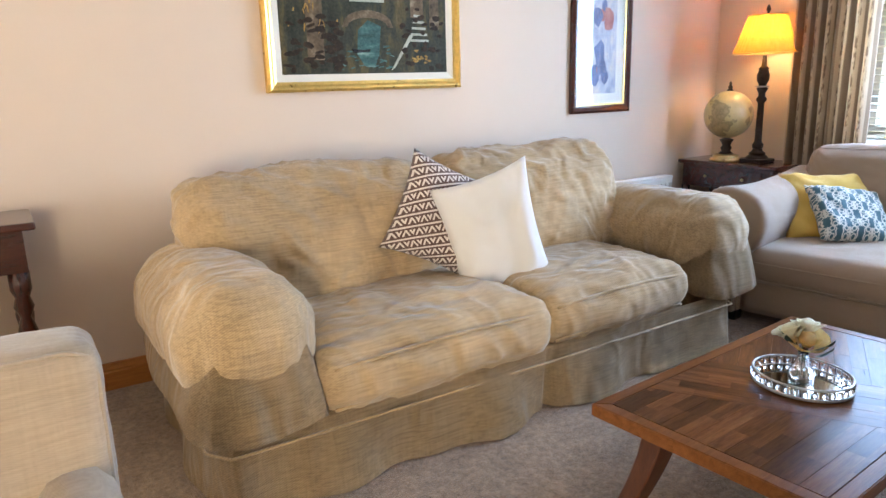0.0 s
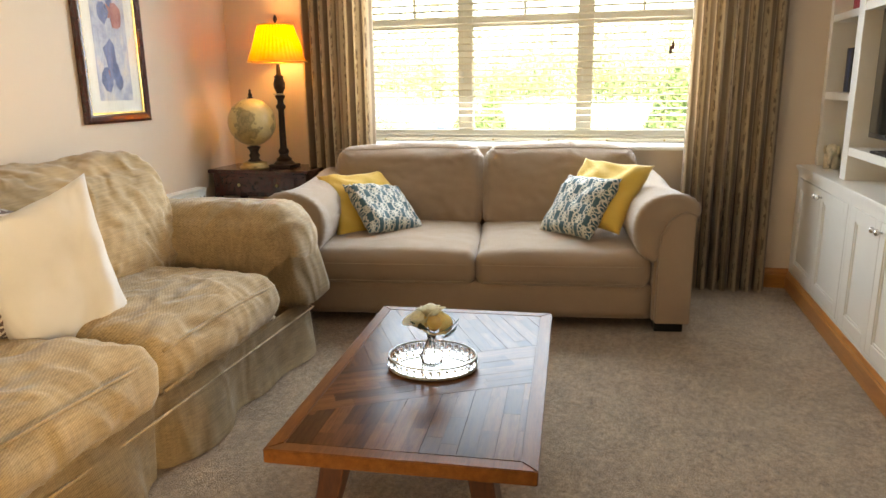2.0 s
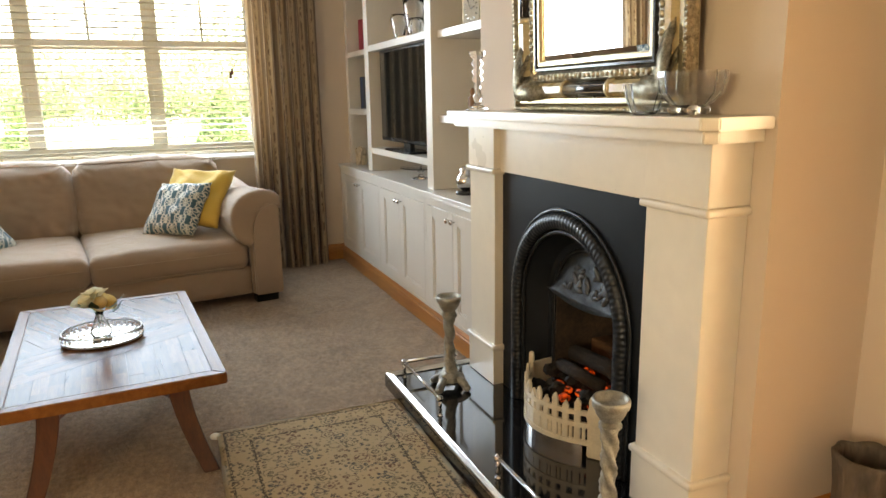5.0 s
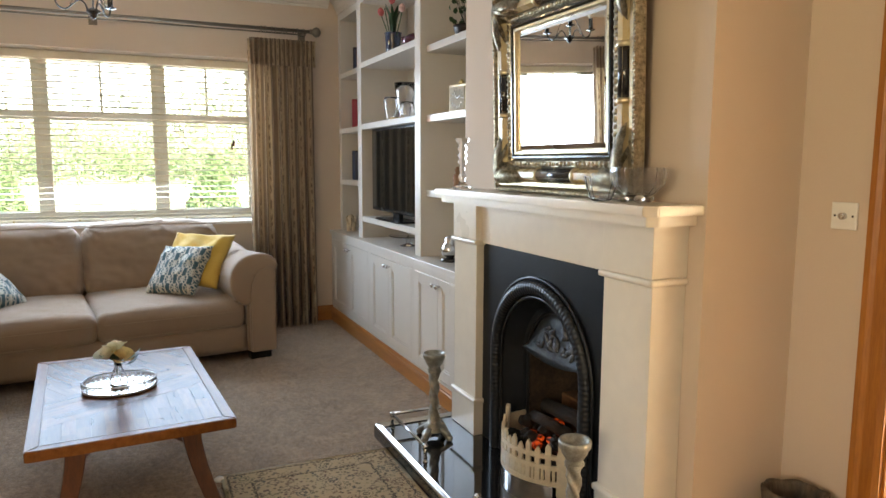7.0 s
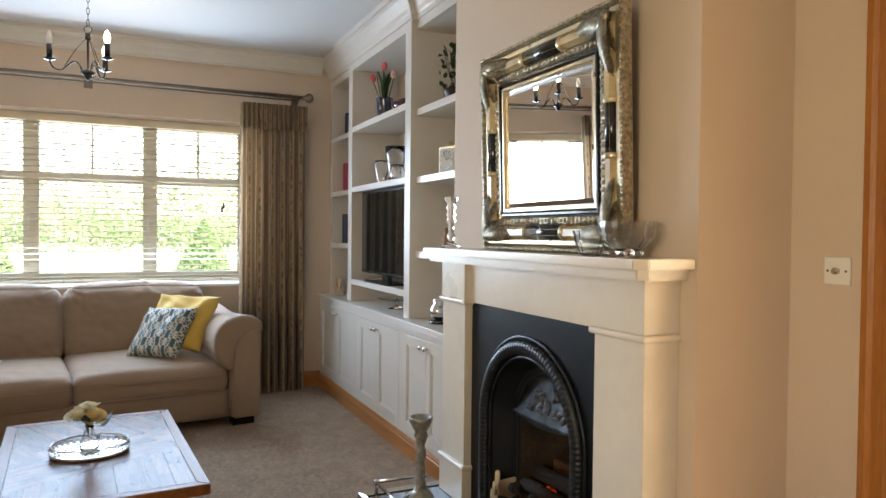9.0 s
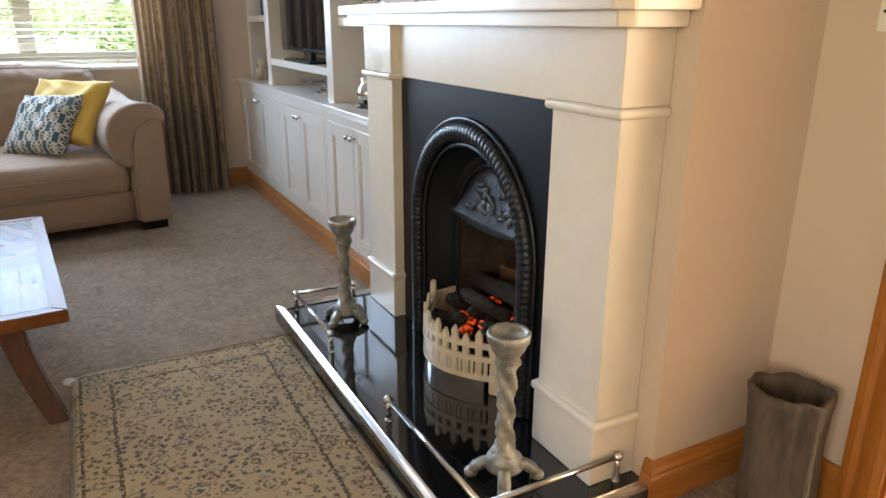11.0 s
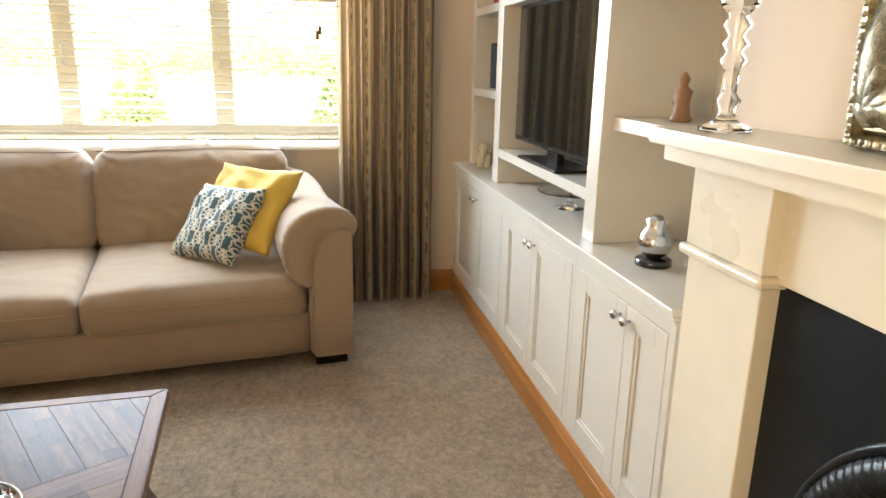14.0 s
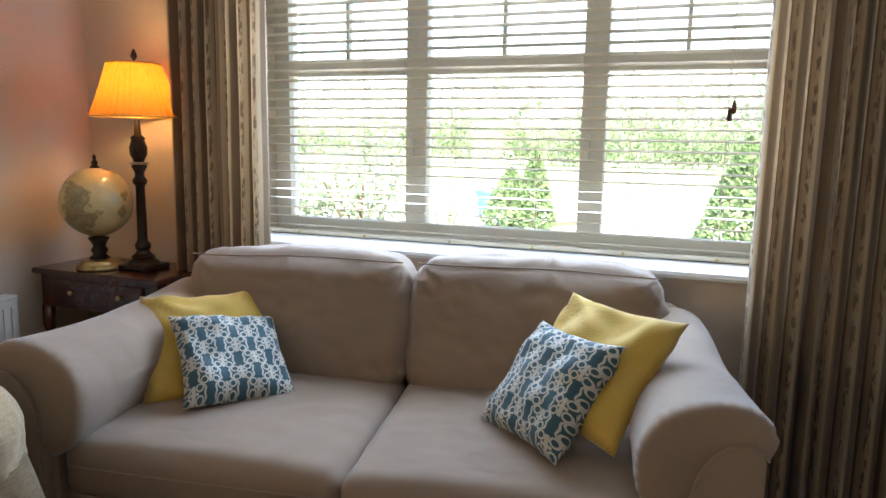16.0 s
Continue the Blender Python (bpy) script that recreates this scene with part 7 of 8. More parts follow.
lamp = thing("table_lamp", "lit dark bronze column table lamp with a pleated gold shade", "lamp", T(4.64, 3.06, SZ + 0.001))
part("base", merge(box(-0.085, 0.085, -0.085, 0.085, 0, 0.022, 0.006), lathe([(0.078, 0.022), (0.07, 0.035), (0.052, 0.048), (0.056, 0.06), (0.036, 0.075), (0.030, 0.09)], 20)), M_BRONZE, lamp, smooth=False)
col = lathe([(0.028, 0.088), (0.036, 0.10), (0.038, 0.12), (0.026, 0.135), (0.024, 0.15), (0.021, 0.40), (0.026, 0.41), (0.034, 0.42), (0.034, 0.435), (0.022, 0.45), (0.022, 0.47), (0.038, 0.50), (0.024, 0.515), (0.026, 0.53), (0.040, 0.555), (0.042, 0.59), (0.030, 0.625), (0.036, 0.635), (0.018, 0.65), (0.012, 0.72)], 20)
part("column", col, M_BRONZE, lamp, smooth=True)
part("drip_dish", lathe([(0.02, 0.505), (0.045, 0.512), (0.048, 0.518), (0.02, 0.52)], 20), M_PEWTER, lamp, smooth=True)
m, nt, b = nodes_of("pleated_gold_silk")
v = coords(nt)
g = noise_node(nt, v, 40, 3)
link(nt, ramp(nt, g, [(0.3, (0.72, 0.36, 0.08)), (0.7, (0.80, 0.44, 0.12))]), b.inputs["Base Color"])
b.inputs["Roughness"].default_value = 0.8
tr = nt.nodes.new("ShaderNodeBsdfTranslucent")
tr.inputs["Color"].default_value = (0.66, 0.25, 0.03, 1)
mx = nt.nodes.new("ShaderNodeMixShader")
mx.inputs[0].default_value = 0.55
link(nt, b.outputs[0], mx.inputs[1])
link(nt, tr.outputs[0], mx.inputs[2])
link(nt, mx.outputs[0], nt.nodes["Material Output"].inputs["Surface"])
M_SHADE = m
sb = bmesh.new()
n = 160
rows = []
for k in range(7):
    f = k / 6
    r = 0.205 - 0.085 * f ** 0.9
    rows.append([sb.verts.new(((r + 0.0035 * math.sin(40 * a)) * math.cos(a), (r + 0.0035 * math.sin(40 * a)) * math.sin(a), 0.735 + 0.245 * f)) for a in (2 * math.pi * i / n for i in range(n))])
for a, b2 in zip(rows, rows[1:]):
    for i in range(n):
        sb.faces.new((a[i], a[(i + 1) % n], b2[(i + 1) % n], b2[i]))
shade_ob = part("shade", sb, M_SHADE, lamp, "pleated gold silk shade", smooth=True)
for r, z in ((0.207, 0.735), (0.122, 0.980)):
    part("trim", sweep([(r * math.cos(a * math.pi / 24), r * math.sin(a * math.pi / 24), z) for a in range(48)], ring(0.005, 6), closed=True), M_GILT, shade_ob, smooth=True)
part("bulb", blob(0.03, 20), glow("lamp_bulb", (1.0, 0.72, 0.36), 2), lamp, smooth=True, at=T(0, 0, 0.80))
part("harp", sweep([(0.0, 0.0, 0.72), (0.05, 0, 0.80), (0.05, 0, 0.92), (0, 0, 0.985)], ring(0.003, 6)), M_BRASS, lamp)
part("finial", lathe([(0.006, 0.98), (0.012, 0.99), (0.006, 1.0), (0.016, 1.015), (0.012, 1.03), (0.003, 1.05)], 12), M_BRONZE, lamp, smooth=True)
bulb = new("lamp_light", bpy.data.lights.new("lamp_light", "POINT"))
bulb.data.energy, bulb.data.color, bulb.data.shadow_soft_size = LAMP_POWER, (1.0, 0.63, 0.26), 0.045
bulb.location = (4.64, 3.06, SZ + 0.86)

globe = thing("desk_globe", "antique-style cream desk globe on a brass and wood stand", "globe", T(4.55, 3.245, SZ + 0.001))
m, nt, b = nodes_of("antique_map_paper")
v = coords(nt)
land = noise_node(nt, v, 6.5, 6, 0.6)
c = ramp(nt, land, [(0.52, (0.60, 0.47, 0.22)), (0.555, (0.16, 0.12, 0.05)), (0.60, (0.30, 0.21, 0.09)), (0.75, (0.42, 0.31, 0.14))])
c = blend(nt, 0.3, c, ramp(nt, noise_node(nt, v, 25, 4), [(0.3, (0.40, 0.31, 0.13)), (0.7, (0.64, 0.52, 0.27))]))
link(nt, c, b.inputs["Base Color"])
b.inputs["Roughness"].default_value, b.inputs["Coat Weight"].default_value = 0.3, 0.5
gb = bmesh.new()
bmesh.ops.create_uvsphere(gb, u_segments=48, v_segments=24, radius=0.165)
part("ball", gb, m, globe, "cream map of the world", smooth=True, at=T(0, 0, 0.325, 18, 10, 40))
part("base", lathe([(0.105, 0), (0.11, 0.01), (0.10, 0.022), (0.085, 0.028), (0.09, 0.036), (0.07, 0.045), (0.055, 0.05)], 28), M_BRASS, globe, smooth=True)
part("pedestal", lathe([(0.05, 0.0505), (0.03, 0.07), (0.04, 0.09), (0.028, 0.11), (0.036, 0.13), (0.05, 0.15), (0.03, 0.157), (0.012, 0.164)], 18), M_BRONZE, globe, smooth=True)
part("finial", lathe([(0.020, 0.485), (0.024, 0.492), (0.012, 0.502), (0.016, 0.515), (0.006, 0.53), (0.010, 0.54), (0.002, 0.555)], 12), M_BRONZE, globe, smooth=True)

# ---- console table, radiator, rug, tray with flowers ----
ct = thing("console_table", "dark mahogany console table with turned legs against the wall", "console table")
part("top", box(-0.95, 0.235, 3.16, 3.545, 0.865, 0.895, 0.008), M_MAHOG, ct)
part("apron", box(-0.90, 0.19, 3.20, 3.53, 0.70, 0.8645), M_MAHOG, ct)
for x in (-0.86, 0.155):
    for y in (3.23, 3.50):
        part("leg", lathe([(0.02, 0.002), (0.028, 0.03), (0.018, 0.06), (0.034, 0.14), (0.020, 0.32), (0.036, 0.46), (0.020, 0.52), (0.036, 0.56), (0.026, 0.60), (0.038, 0.63), (0.038, 0.70)], 16), M_MAHOG_Z, ct, smooth=True, at=T(x, y, 0))

rad = thing("radiator", "cream enamelled panel radiator under the pictures", "radiator")
rx0, rx1 = 3.20, 4.29
part("panel", box(rx0, rx1, 3.490, 3.515, 0.13, 0.64, 0.006), M_RADIATOR, rad)
part("top_grille", box(rx0, rx1, 3.485, 3.565, 0.6405, 0.66, 0.004), M_RADIATOR, rad)
for i in range(26):
    x = rx0 + 0.03 + i * (rx1 - rx0 - 0.06) / 25
    part("rib", box(x - 0.011, x + 0.011, 3.481, 3.4905, 0.16, 0.61, 0.003), M_RADIATOR, rad)
for x in (rx0, rx1 - 0.012):
    part("side_panel", box(x, x + 0.012, 3.516, 3.565, 0.13, 0.64), M_RADIATOR, rad)
part("bracket", boxes((rx0 + 0.2, rx0 + 0.24, 3.5155, NORTH - 0.001, 0.25, 0.55), (rx1 - 0.24, rx1 - 0.2, 3.5155, NORTH - 0.001, 0.25, 0.55)), M_RADIATOR, rad)
part("valve_pipe", sweep([(rx1 - 0.03, 3.54, 0.002), (rx1 - 0.03, 3.54, 0.14)], ring(0.0075, 8)), M_CHROME, rad, smooth=True)


def rug():
    t = thing("hearth_rug", "small beige patterned oriental rug laid in front of the hearth", "rug", T(1.20, 0.53, 0.0, 0, 0, -0.8))
    m, nt, b = nodes_of("rug_wool")
    tc = nt.nodes.new("ShaderNodeTexCoord")
    sep = nt.nodes.new("ShaderNodeSeparateXYZ")
    link(nt, tc.outputs["Object"], sep.inputs[0])
    ax, ay = math_node(nt, "ABSOLUTE", sep.outputs[0]), math_node(nt, "ABSOLUTE", sep.outputs[1])
    edge = math_node(nt, "MINIMUM", math_node(nt, "SUBTRACT", 0.75, ax), math_node(nt, "SUBTRACT", 0.392, ay))
    v = coords(nt)
    vo = nt.nodes.new("ShaderNodeTexVoronoi")
    vo.inputs["Scale"].default_value = 13
    link(nt, v, vo.inputs["Vector"])
    vs = nt.nodes.new("ShaderNodeTexVoronoi")
    vs.inputs["Scale"].default_value = 46
    link(nt, v, vs.inputs["Vector"])
    fine = noise_node(nt, v, 90, 3)
    rings = math_node(nt, "SINE", math_node(nt, "MULTIPLY", vo.outputs["Distance"], 34))
    big = math_node(nt, "MULTIPLY", ramp(nt, math_node(nt, "MULTIPLY_ADD", rings, 0.5, 0.5), [(0.6, (0, 0, 0)), (0.75, (1, 1, 1))]), ramp(nt, vo.outputs["Distance"], [(0.38, (1, 1, 1)), (0.46, (0, 0, 0))]))
    small = ramp(nt, vs.outputs["Distance"], [(0.34, (1, 1, 1)), (0.46, (0, 0, 0))])
    small = math_node(nt, "MULTIPLY", small, ramp(nt, noise_node(nt, v, 11, 3), [(0.34, (0, 0, 0)), (0.42, (1, 1, 1))]))
    mot = math_node(nt, "MULTIPLY", math_node(nt, "MAXIMUM", big, small), ramp(nt, fine, [(0.38, (0, 0, 0)), (0.52, (1, 1, 1))]))
    base = blend(nt, noise_node(nt, v, 6, 3), (0.64, 0.49, 0.28), (0.78, 0.62, 0.39))
    ink = ramp(nt, vo.outputs["Color"], [(0.3, (0.13, 0.12, 0.10)), (0.5, (0.26, 0.12, 0.075)), (0.75, (0.19, 0.15, 0.085))])
    colr = blend(nt, mot, base, ink)
    lines = ramp(nt, math_node(nt, "MULTIPLY", edge, 5), [(0.0, (1, 1, 1)), (0.05, (1, 1, 1)), (0.08, (0, 0, 0))])
    colr = blend(nt, lines, colr, (0.66, 0.54, 0.35))
    stripe = math_node(nt, "LESS_THAN", math_node(nt, "ABSOLUTE", math_node(nt, "SUBTRACT", edge, 0.125)), 0.006)
    stripe2 = math_node(nt, "LESS_THAN", math_node(nt, "ABSOLUTE", math_node(nt, "SUBTRACT", edge, 0.030)), 0.005)
    colr = blend(nt, math_node(nt, "MULTIPLY", math_node(nt, "MAXIMUM", stripe, stripe2), ramp(nt, fine, [(0.4, (0, 0, 0)), (0.5, (1, 1, 1))])), colr, (0.14, 0.10, 0.06))
    link(nt, colr, b.inputs["Base Color"])
    b.inputs["Roughness"].default_value, b.inputs["Sheen Weight"].default_value = 0.95, 0.2
    bump(nt, b, noise_node(nt, v, 260, 2), 0.6, 0.003)
    bm = bmesh.new()
    nx, ny = 60, 32
    g = [[bm.verts.new((-0.75 + 1.5 * i / nx + 0.006 * noise.noise(Vector((j * 0.3, i * 0.1, 2))), -0.392 + 0.784 * j / ny + 0.010 * noise.noise(Vector((i * 0.13, 0.5, 1))), 0.008 + 0.003 * (1 + noise.noise(Vector((i * 0.12, j * 0.12, 9)))))) for j in range(ny + 1)] for i in range(nx + 1)]
    for i in range(nx):
        for j in range(ny):
            bm.faces.new((g[i][j], g[i + 1][j], g[i + 1][j + 1], g[i][j + 1]))
    bmesh.ops.solidify(bm, geom=bm.faces[:], thickness=0.007)
    part("rug_cloth", bm, m, t, smooth=True)


rug()
corner = thing("door_wedge", "small white rounded object on the carpet by the rug", "wedge", T(1.925, 0.915, 0.0))
part("body", lathe([(0.020, 0.001), (0.022, 0.009), (0.016, 0.016), (0.004, 0.019)], 16), M_PLASTIC, corner, smooth=True)

TBL = T(2.222, 1.277, 0.387, 0, 0, 4)
tray = thing("mirror_tray", "oval mirrored tray with a beaded crystal gallery on the coffee table", "tray", T(2.218, 1.300, 0.3885))
TA, TB = 0.132, 0.150


def oval(k, z, n=56):
    return [(TA * k * math.cos(2 * math.pi * i / n), TB * k * math.sin(2 * math.pi * i / n), z) for i in range(n)]


part("plate", extrude([(x, y) for x, y, z in oval(0.985, 0)], 0.004, 0.009, "z"), plain("tray_mirror", (0.42, 0.42, 0.40), 0.05, 1.0, vary=0.01, relief=0.0), tray)
for z, r in ((0.006, 0.005), (0.040, 0.0035)):
    part("rim", sweep(oval(1.0, z), ring(r, 8), closed=True), M_PEWTER, tray, smooth=True)
bm = bmesh.new()
for i, (x, y, z) in enumerate(oval(1.0, 0.023, 34)):
    merge(bm, blob(0.0095, squash=(0.8, 0.8, 1.3)), T(x, y, z))
part("crystal_gallery", bm, M_GLASS, tray, "clear crystal beads", smooth=True, kind="stuff")
bm = bmesh.new()
for i, (x, y, z) in enumerate(oval(1.0, 0.023, 34)):
    a = 2 * math.pi * (i + 0.5) / 34
    merge(bm, box(-0.0012, 0.0012, -0.0012, 0.0012, -0.016, 0.016), T(TA * math.cos(a), TB * math.sin(a), z))
part("gallery_wire", bm, M_BRONZE, tray, kind="stuff")

fl = thing("flower_vase", "small clear glass vase of cream and peach silk roses", "flower vase", T(2.218, 1.302, 0.3985))
part("vase", lathe(hollow([(0.032, 0), (0.038, 0.006), (0.040, 0.03), (0.026, 0.06), (0.014, 0.09), (0.017, 0.105)], 0.004), 20, False), M_GLASS, fl, smooth=True)
M_ROSE = petal_material("peach_rose_petal", (0.98, 0.78, 0.42))
M_ROSE_PALE = petal_material("cream_rose_petal", (0.97, 0.93, 0.76))
M_SAGE = plain("sage_green_leaf", (0.10, 0.17, 0.10), 0.6, vary=0.3, scale=40)


def rose(x, y, z, r, mat, tilt, seed):
    rnd = random.Random(seed)
    ob = part("rose", blob(r * 0.5, 12, (1, 1, 0.9)), mat, fl, smooth=True, at=T(x, y, z, tilt[0], tilt[1], 0))
    for k in range(3):
        for i in range(5 + k):
            a = i * 2 * math.pi / (5 + k) + k * 0.5
            bm = bmesh.new()
            rows = []
            rr = r * (0.45 + 0.26 * k)
            for s in range(5):
                f = s / 4
                flare = (0.42 + 0.5 * f + (0.10 + 0.10 * k) * f ** 3)
                up = (-0.55 + 1.25 * f ** (0.8 + 0.25 * k)) * (1.0 - 0.13 * k) - 0.10 * k * f ** 4
                rows.append([bm.verts.new((rr * flare * math.cos(a + w), rr * flare * math.sin(a + w), rr * up - 0.10 * r * k - 0.25 * rr * (w * w) * f)) for w in (-0.62, -0.31, 0, 0.31, 0.62)])
            for p, q in zip(rows, rows[1:]):
                for j in range(4):
                    bm.faces.new((p[j], p[j + 1], q[j + 1], q[j]))
            bmesh.ops.solidify(bm, geom=bm.faces[:], thickness=0.0015)
            part("petal", bm, mat, ob, smooth=True)


rose(0.0, -0.010, 0.145, 0.054, M_ROSE, (15, -20), 1)
rose(-0.012, 0.045, 0.165, 0.048, M_ROSE_PALE, (-20, -10), 2)
rose(0.028, 0.010, 0.185, 0.045, M_ROSE_PALE, (-5, 15), 3)
for a, ln, zz, mat in ((-95, 0.085, 0.110, M_LEAF), (-75, 0.075, 0.085, M_LEAF), (95, 0.06, 0.115, M_SAGE), (120, 0.055, 0.125, M_SAGE), (70, 0.05, 0.13, M_SAGE), (170, 0.07, 0.12, M_LEAF)):
    part("leaf", leaf_bm(ln, 0.020 if mat is M_LEAF else 0.010, 0.2), mat, fl, smooth=True, at=T(0.015 * math.cos(radians(a)), 0.02 * math.sin(radians(a)), zz, 0, 0, 0) @ T(0, 0, 0, 0, 62, a) @ T(0, 0, 0.018, 0, 0, 90))
for x, y in ((0.004, 0.004), (-0.005, 0.006), (0.0, -0.005)):
    part("stem", sweep([(x * 2, y * 2, 0.012), (x, y, 0.08), (x * 3, y * 3, 0.13)], ring(0.0022, 6)), M_LEAF, fl, smooth=True)

# ---- ceiling light ----
ch = thing("chandelier", "small black wrought iron three-arm chandelier with candle bulbs", "chandelier", T(3.66, 1.37, 0))
part("ceiling_rose", lathe([(0.055, CEIL), (0.058, CEIL - 0.02), (0.045, CEIL - 0.032), (0.01, CEIL - 0.036)], 20), M_BLACKLAC, ch, smooth=True)
for i in range(6):
    z = CEIL - 0.055 - i * 0.036
    pts = [(0.008 * math.cos(a * math.pi / 5), 0, z + 0.022 * math.sin(a * math.pi / 5)) for a in range(10)]
    part("chain_link", sweep(pts, ring(0.0022, 5), closed=True, up=(0, 1, 0)), M_BLACKLAC, ch, at=T(0, 0, 0, 0, 0, 90 * (i % 2)))
part("loop", sweep([(0.026 * math.cos(a * math.pi / 8), 0, 2.565 + 0.022 * math.sin(a * math.pi / 8)) for a in range(16)], ring(0.003, 6), closed=True, up=(0, 1, 0)), M_BLACKLAC, ch, at=T(0, 0, 0, 0, 0, 60))
part("stem", lathe([(0.001, 2.545), (0.017, 2.540), (0.017, 2.505), (0.007, 2.500), (0.006, 2.325), (0.020, 2.318), (0.042, 2.305), (0.040, 2.295), (0.020, 2.285), (0.022, 2.275), (0.010, 2.262), (0.002, 2.255)], 16), M_BLACKLAC, ch, smooth=True)
for i, ang in enumerate((-26, 92, 212)):
    a = radians(ang)
    prof = [(0.03, 2.30), (0.045, 2.345), (0.075, 2.362), (0.110, 2.335), (0.145, 2.305), (0.185, 2.315), (0.205, 2.355)]
    # smooth the arm through its bends
    pts = []
    for k in range(len(prof) - 1):
        p0, p1, p2, p3 = prof[max(0, k - 1)], prof[k], prof[k + 1], prof[min(len(prof) - 1, k + 2)]
        for s in range(5):
            u = s / 5
            q = [0.5 * (2 * p1[d] + (p2[d] - p0[d]) * u + (2 * p0[d] - 5 * p1[d] + 4 * p2[d] - p3[d]) * u * u + (3 * p1[d] - p0[d] - 3 * p2[d] + p3[d]) * u ** 3) for d in (0, 1)]
            pts.append((q[0] * math.cos(a), q[0] * math.sin(a), q[1]))
    pts.append((prof[-1][0] * math.cos(a), prof[-1][0] * math.sin(a), prof[-1][1]))
    arm = part("arm", sweep(pts, ring(0.005, 8)), M_BLACKLAC, ch, smooth=True)
    part("stay", sweep([(0.012 * math.cos(a), 0.012 * math.sin(a), 2.51), (0.07 * math.cos(a), 0.07 * math.sin(a), 2.43), (0.125 * math.cos(a), 0.125 * math.sin(a), 2.33)], ring(0.0022, 6)), M_BLACKLAC, ch, smooth=True)
    x, y = 0.205 * math.cos(a), 0.205 * math.sin(a)
    part("drip_pan", lathe([(0.008, 2.352), (0.036, 2.362), (0.038, 2.366), (0.008, 2.366)], 16), M_BLACKLAC, arm, smooth=True, at=T(x, y, 0))
    part("candle_sleeve", lathe([(0.0165, 2.3665), (0.0165, 2.450), (0.012, 2.452)], 16), M_BLACKLAC, arm, smooth=True, at=T(x, y, 0))
    part("bulb", lathe([(0.011, 2.452), (0.018, 2.472), (0.0185, 2.488), (0.012, 2.512), (0.003, 2.530)], 14), M_BULB_OFF if i == 1 else M_CANDLEBULB, arm, smooth=True, at=T(x, y, 0))
chl = new("chandelier_light", bpy.data.lights.new("chandelier_light", "POINT"))
chl.data.energy, chl.data.color, chl.data.shadow_soft_size = CHANDELIER_POWER, (1.0, 0.78, 0.5), 0.03
chl.location = (3.70, 1.21, 2.60)


# ---- garden beyond the window ----
GZ = -0.40
M_LAWN = plain("mown_lawn", (0.27, 0.33, 0.19), 0.9, vary=0.35, scale=0.7, fine=25, relief=0.6, depth=0.03)
M_GRAVEL = plain("pale_gravel", (0.56, 0.54, 0.50), 0.95, vary=0.2, scale=2, fine=60, relief=0.6, depth=0.02)
M_HEDGE = petal_material("hedge_leaf", (0.19, 0.26, 0.14))
# distance haze is mixed into the far trees' paler leaf colour
M_FARTREE = petal_material("haze_tinted_leaf", (0.30, 0.36, 0.24))
M_CONIFER = petal_material("conifer_leaf", (0.16, 0.25, 0.11))
M_BUSH = petal_material("bush_leaf", (0.23, 0.29, 0.19))
M_STRAP = petal_material("variegated_strap_leaf", (0.32, 0.34, 0.22))
M_BARKOUT = plain("garden_bark", (0.10, 0.07, 0.045), 0.9, vary=0.4, scale=10)
gr = bmesh.new()
bmesh.ops.create_grid(gr, x_segments=40, y_segments=40, size=1)
for v in gr.verts:
    v.co = Vector((v.co.x * 900 + 880, v.co.y * 1500, GZ + (0 if v.co.x < -0.97 else 0.0)))
tagged(part("ground", gr, M_LAWN), "mown green lawn stretching to the field", kind="structure")
structure("drive", box(7.0, 22.0, -30, 30, GZ - 0.1, GZ + 0.02), M_GRAVEL, "pale gravel drive across the front of the house")
structure("drive_edge", sweep([(15.2, 6.2, GZ + 0.03), (16.2, 4.4, GZ + 0.03), (17.6, 3.0, GZ + 0.03)], [(-0.12, -0.02), (0.12, -0.02), (0.12, 0.05), (-0.12, 0.05)]), M_STONEPAINT, "low stone edging beside the drive")


def leaves(center, radius, n, size, seed, shape="ball", jitter=0.3):
    """Many small leaf blades scattered through an uneven crown."""
    rnd = random.Random(seed)
    verts, faces = [], []
    for i in range(n):
        a, u = rnd.uniform(0, 2 * math.pi), rnd.random()
        if shape == "cone":
            h = u ** 0.8
            r = (1 - h) ** 0.75 * (0.55 + 0.45 * rnd.random() ** 0.4)
            if h < 0.12:
                r *= 0.6 + 3 * h
            p = Vector((r * math.cos(a) * radius[0], r * math.sin(a) * radius[1], h * radius[2]))
        else:
            d = Vector((rnd.gauss(0, 1), rnd.gauss(0, 1), rnd.gauss(0, 1))).normalized()
            k = rnd.random() ** 0.35 * (1 + jitter * noise.noise(d * 2.3 + Vector((seed, 0, 0))))
            p = Vector((d.x * k * radius[0], d.y * k * radius[1], (d.z * k + 1) * radius[2] * 0.5))
        p += Vector(center)
        ax = Vector((rnd.gauss(0, 1), rnd.gauss(0, 1), rnd.gauss(0, 1))).normalized()
        bx = ax.orthogonal().normalized()
        s = size * rnd.uniform(0.6, 1.3)
        b0 = len(verts)
        verts += [p - ax * s, p + bx * s * 0.45, p + ax * s, p - bx * s * 0.45]
        faces.append((b0, b0 + 1, b0 + 2, b0 + 3))
    bm = bmesh.new()
    vs = [bm.verts.new(v) for v in verts]
    for f in faces:
        bm.faces.new([vs[i] for i in f])
    return bm


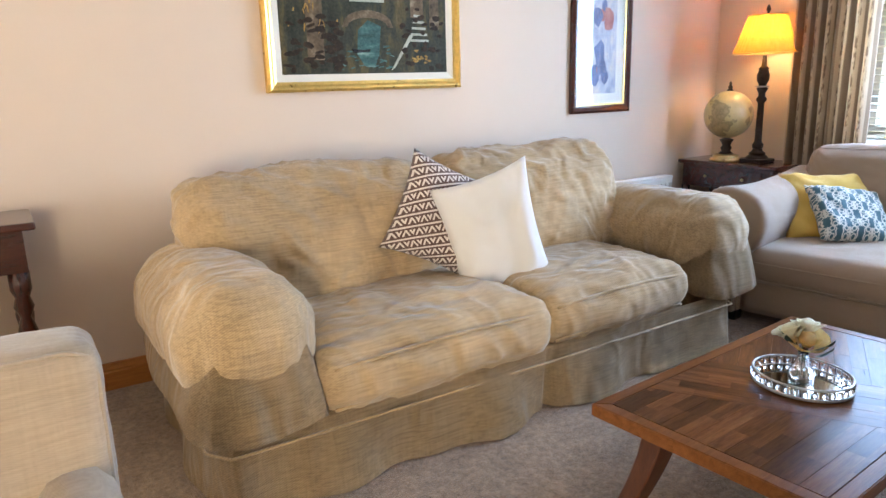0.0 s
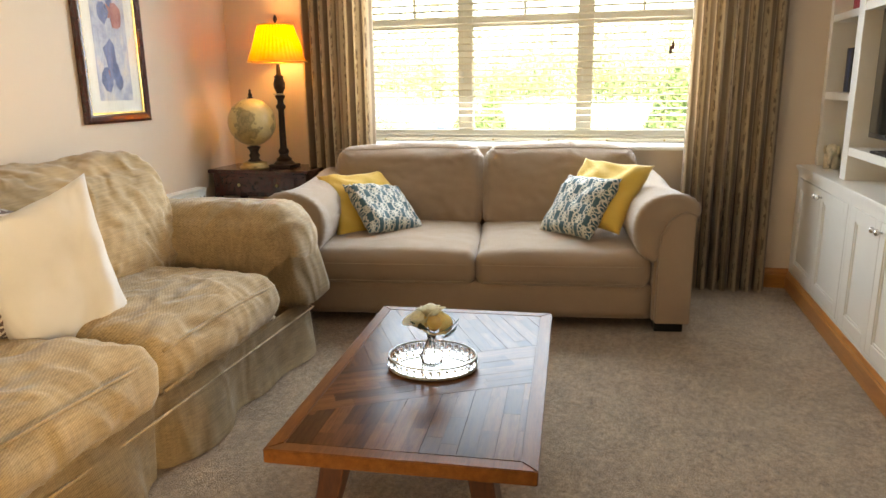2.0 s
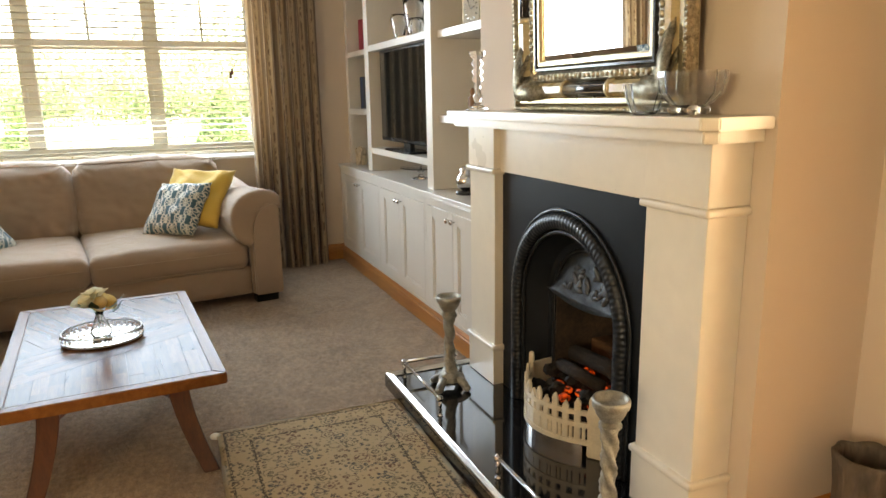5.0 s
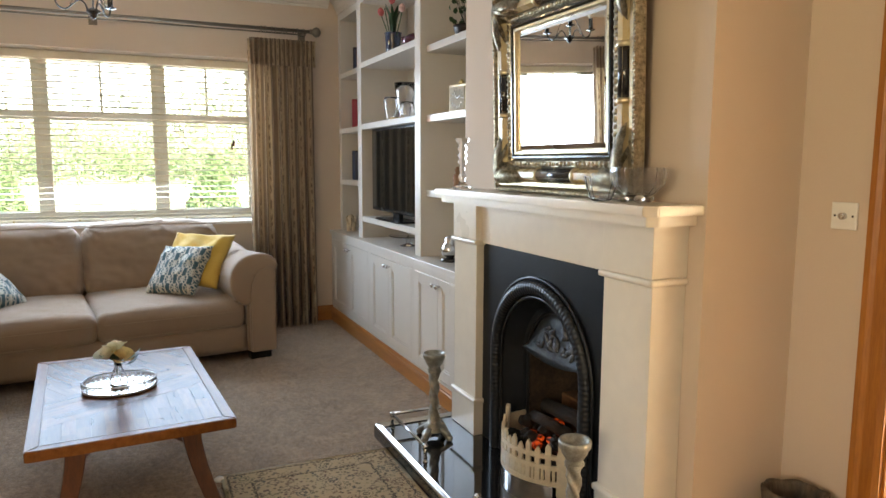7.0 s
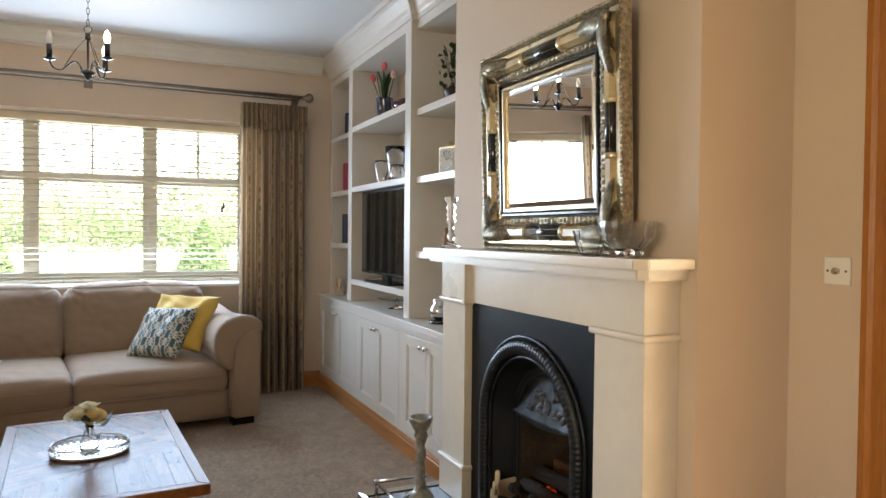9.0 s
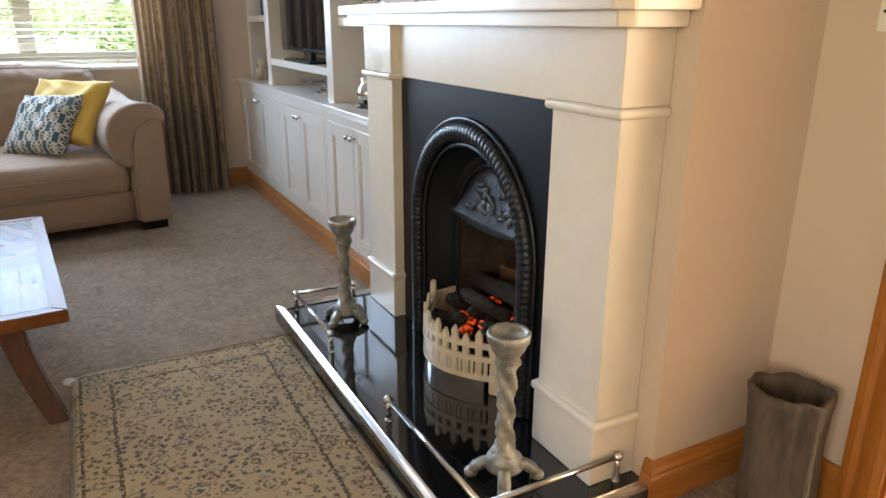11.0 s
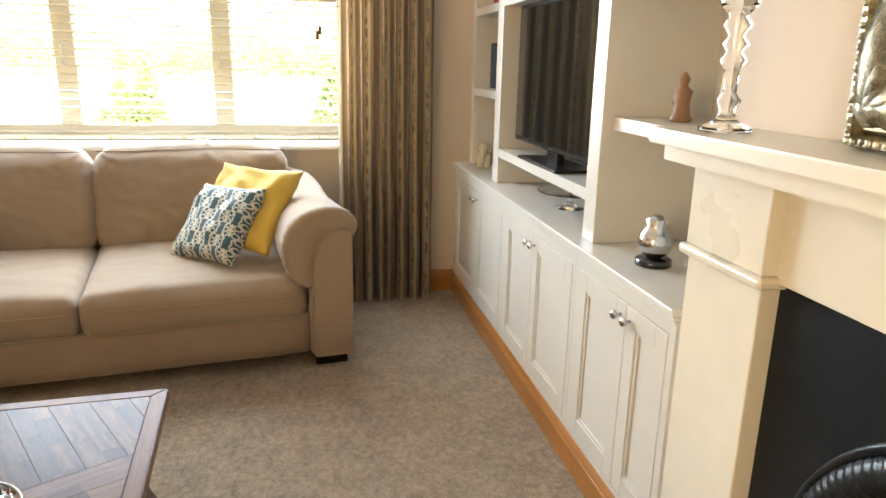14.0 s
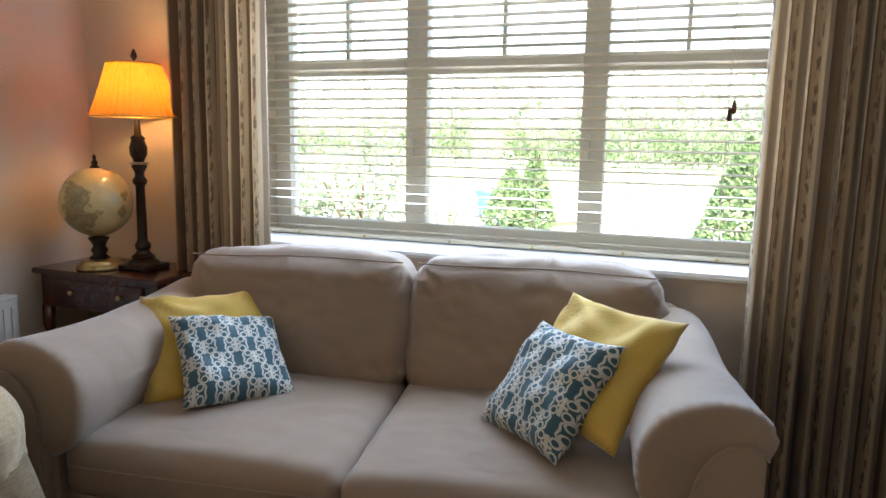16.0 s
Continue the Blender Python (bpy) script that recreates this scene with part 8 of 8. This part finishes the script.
def tree(name, label, cat, at, radius, n, size, seed, mat, shape, trunk_h=0.15, trunk_r=0.06):
    t = thing(name, label, cat, at)
    part("trunk", lathe([(trunk_r * 1.3, 0), (trunk_r, trunk_h * 0.5), (trunk_r * 0.8, trunk_h + radius[2] * 0.5)], 10), M_BARKOUT, t, smooth=True)
    for i in range(5):
        a = i * 1.257
        part("limb", sweep([(0, 0, trunk_h + 0.1 * radius[2]), (math.cos(a) * radius[0] * 0.35, math.sin(a) * radius[1] * 0.35, trunk_h + radius[2] * 0.4), (math.cos(a) * radius[0] * 0.5, math.sin(a) * radius[1] * 0.5, trunk_h + radius[2] * 0.6)], ring(trunk_r * 0.35, 6)), M_BARKOUT, t)
    part("crown", leaves((0, 0, trunk_h), radius, n, size, seed, shape), mat, t)
    return t


tree("conifer", "small rounded golden-green conifer beside the drive", "conifer", T(16.3, 4.2, GZ + 0.02), (0.75, 0.75, 1.25), 2600, 0.07, 1, M_CONIFER, "cone", 0.02)
tree("conifer", "pointed dark green conifer beside the drive", "conifer", T(16.0, 3.62, GZ + 0.02), (0.55, 0.55, 1.65), 2600, 0.07, 2, M_CONIFER, "cone", 0.02)
tree("conifer", "broad bright green clipped conifer near the window", "conifer", T(12.2, -0.15, GZ + 0.02), (0.85, 0.85, 1.9), 4200, 0.06, 3, M_CONIFER, "cone", 0.02)
tree("shrub", "loose pale flowering shrub outside the window", "shrub", T(11.4, 5.3, GZ + 0.02), (1.3, 1.1, 2.0), 3600, 0.055, 4, M_BUSH, "ball", 0.02)
tree("shrub", "low spreading grey-green shrub outside the window", "shrub", T(11.0, 6.9, GZ + 0.02), (1.4, 1.3, 1.5), 3600, 0.055, 14, M_BUSH, "ball", 0.02)


def straps():
    t = thing("flax_plant", "arching variegated strap-leaved flax plant outside the window", "plant", T(10.8, 3.75, GZ + 0.02))
    rnd = random.Random(17)
    for i in range(90):
        a, L = rnd.uniform(0, 6.28), rnd.uniform(0.9, 1.5)
        out = rnd.uniform(0.25, 0.75)
        rows = []
        bm = bmesh.new()
        for k in range(7):
            f = k / 6
            r, z = 0.06 + out * L * f ** 1.4, L * (f - 0.62 * out * f * f * 1.3)
            w = 0.028 * (1 - f ** 3)
            d = Vector((-math.sin(a), math.cos(a), 0))
            c = Vector((r * math.cos(a), r * math.sin(a), max(0.0, z)))
            rows.append((bm.verts.new(c - d * w), bm.verts.new(c + d * w)))
        for p, q in zip(rows, rows[1:]):
            bm.faces.new((p[0], p[1], q[1], q[0]))
        bmesh.ops.solidify(bm, geom=bm.faces[:], thickness=0.004)
        part("strap_leaf", bm, M_STRAP, t, smooth=True)


straps()
tub = thing("blue_tub", "small blue plastic tub standing on the drive", "tub", T(18.0, 5.2, GZ + 0.02))
part("body", lathe(hollow([(0.22, 0), (0.26, 0.3), (0.30, 0.62), (0.32, 0.66)], 0.02), 18, False), plain("blue_plastic", (0.04, 0.14, 0.42), 0.4), tub, smooth=True)
hedge = bmesh.new()
rnd = random.Random(40)
for i in range(26):
    y = -62 + i * 6.2
    merge(hedge, leaves((60 + rnd.uniform(-2.5, 2.5), y, GZ), (3.6, 5.2, rnd.uniform(3.4, 4.9)), 3600, 0.17, 50 + i, "ball", 0.6))
h = part("hedge", hedge, M_HEDGE)
tagged(h, "overgrown green hedge and trees along the field", "hedge", kind="stuff")
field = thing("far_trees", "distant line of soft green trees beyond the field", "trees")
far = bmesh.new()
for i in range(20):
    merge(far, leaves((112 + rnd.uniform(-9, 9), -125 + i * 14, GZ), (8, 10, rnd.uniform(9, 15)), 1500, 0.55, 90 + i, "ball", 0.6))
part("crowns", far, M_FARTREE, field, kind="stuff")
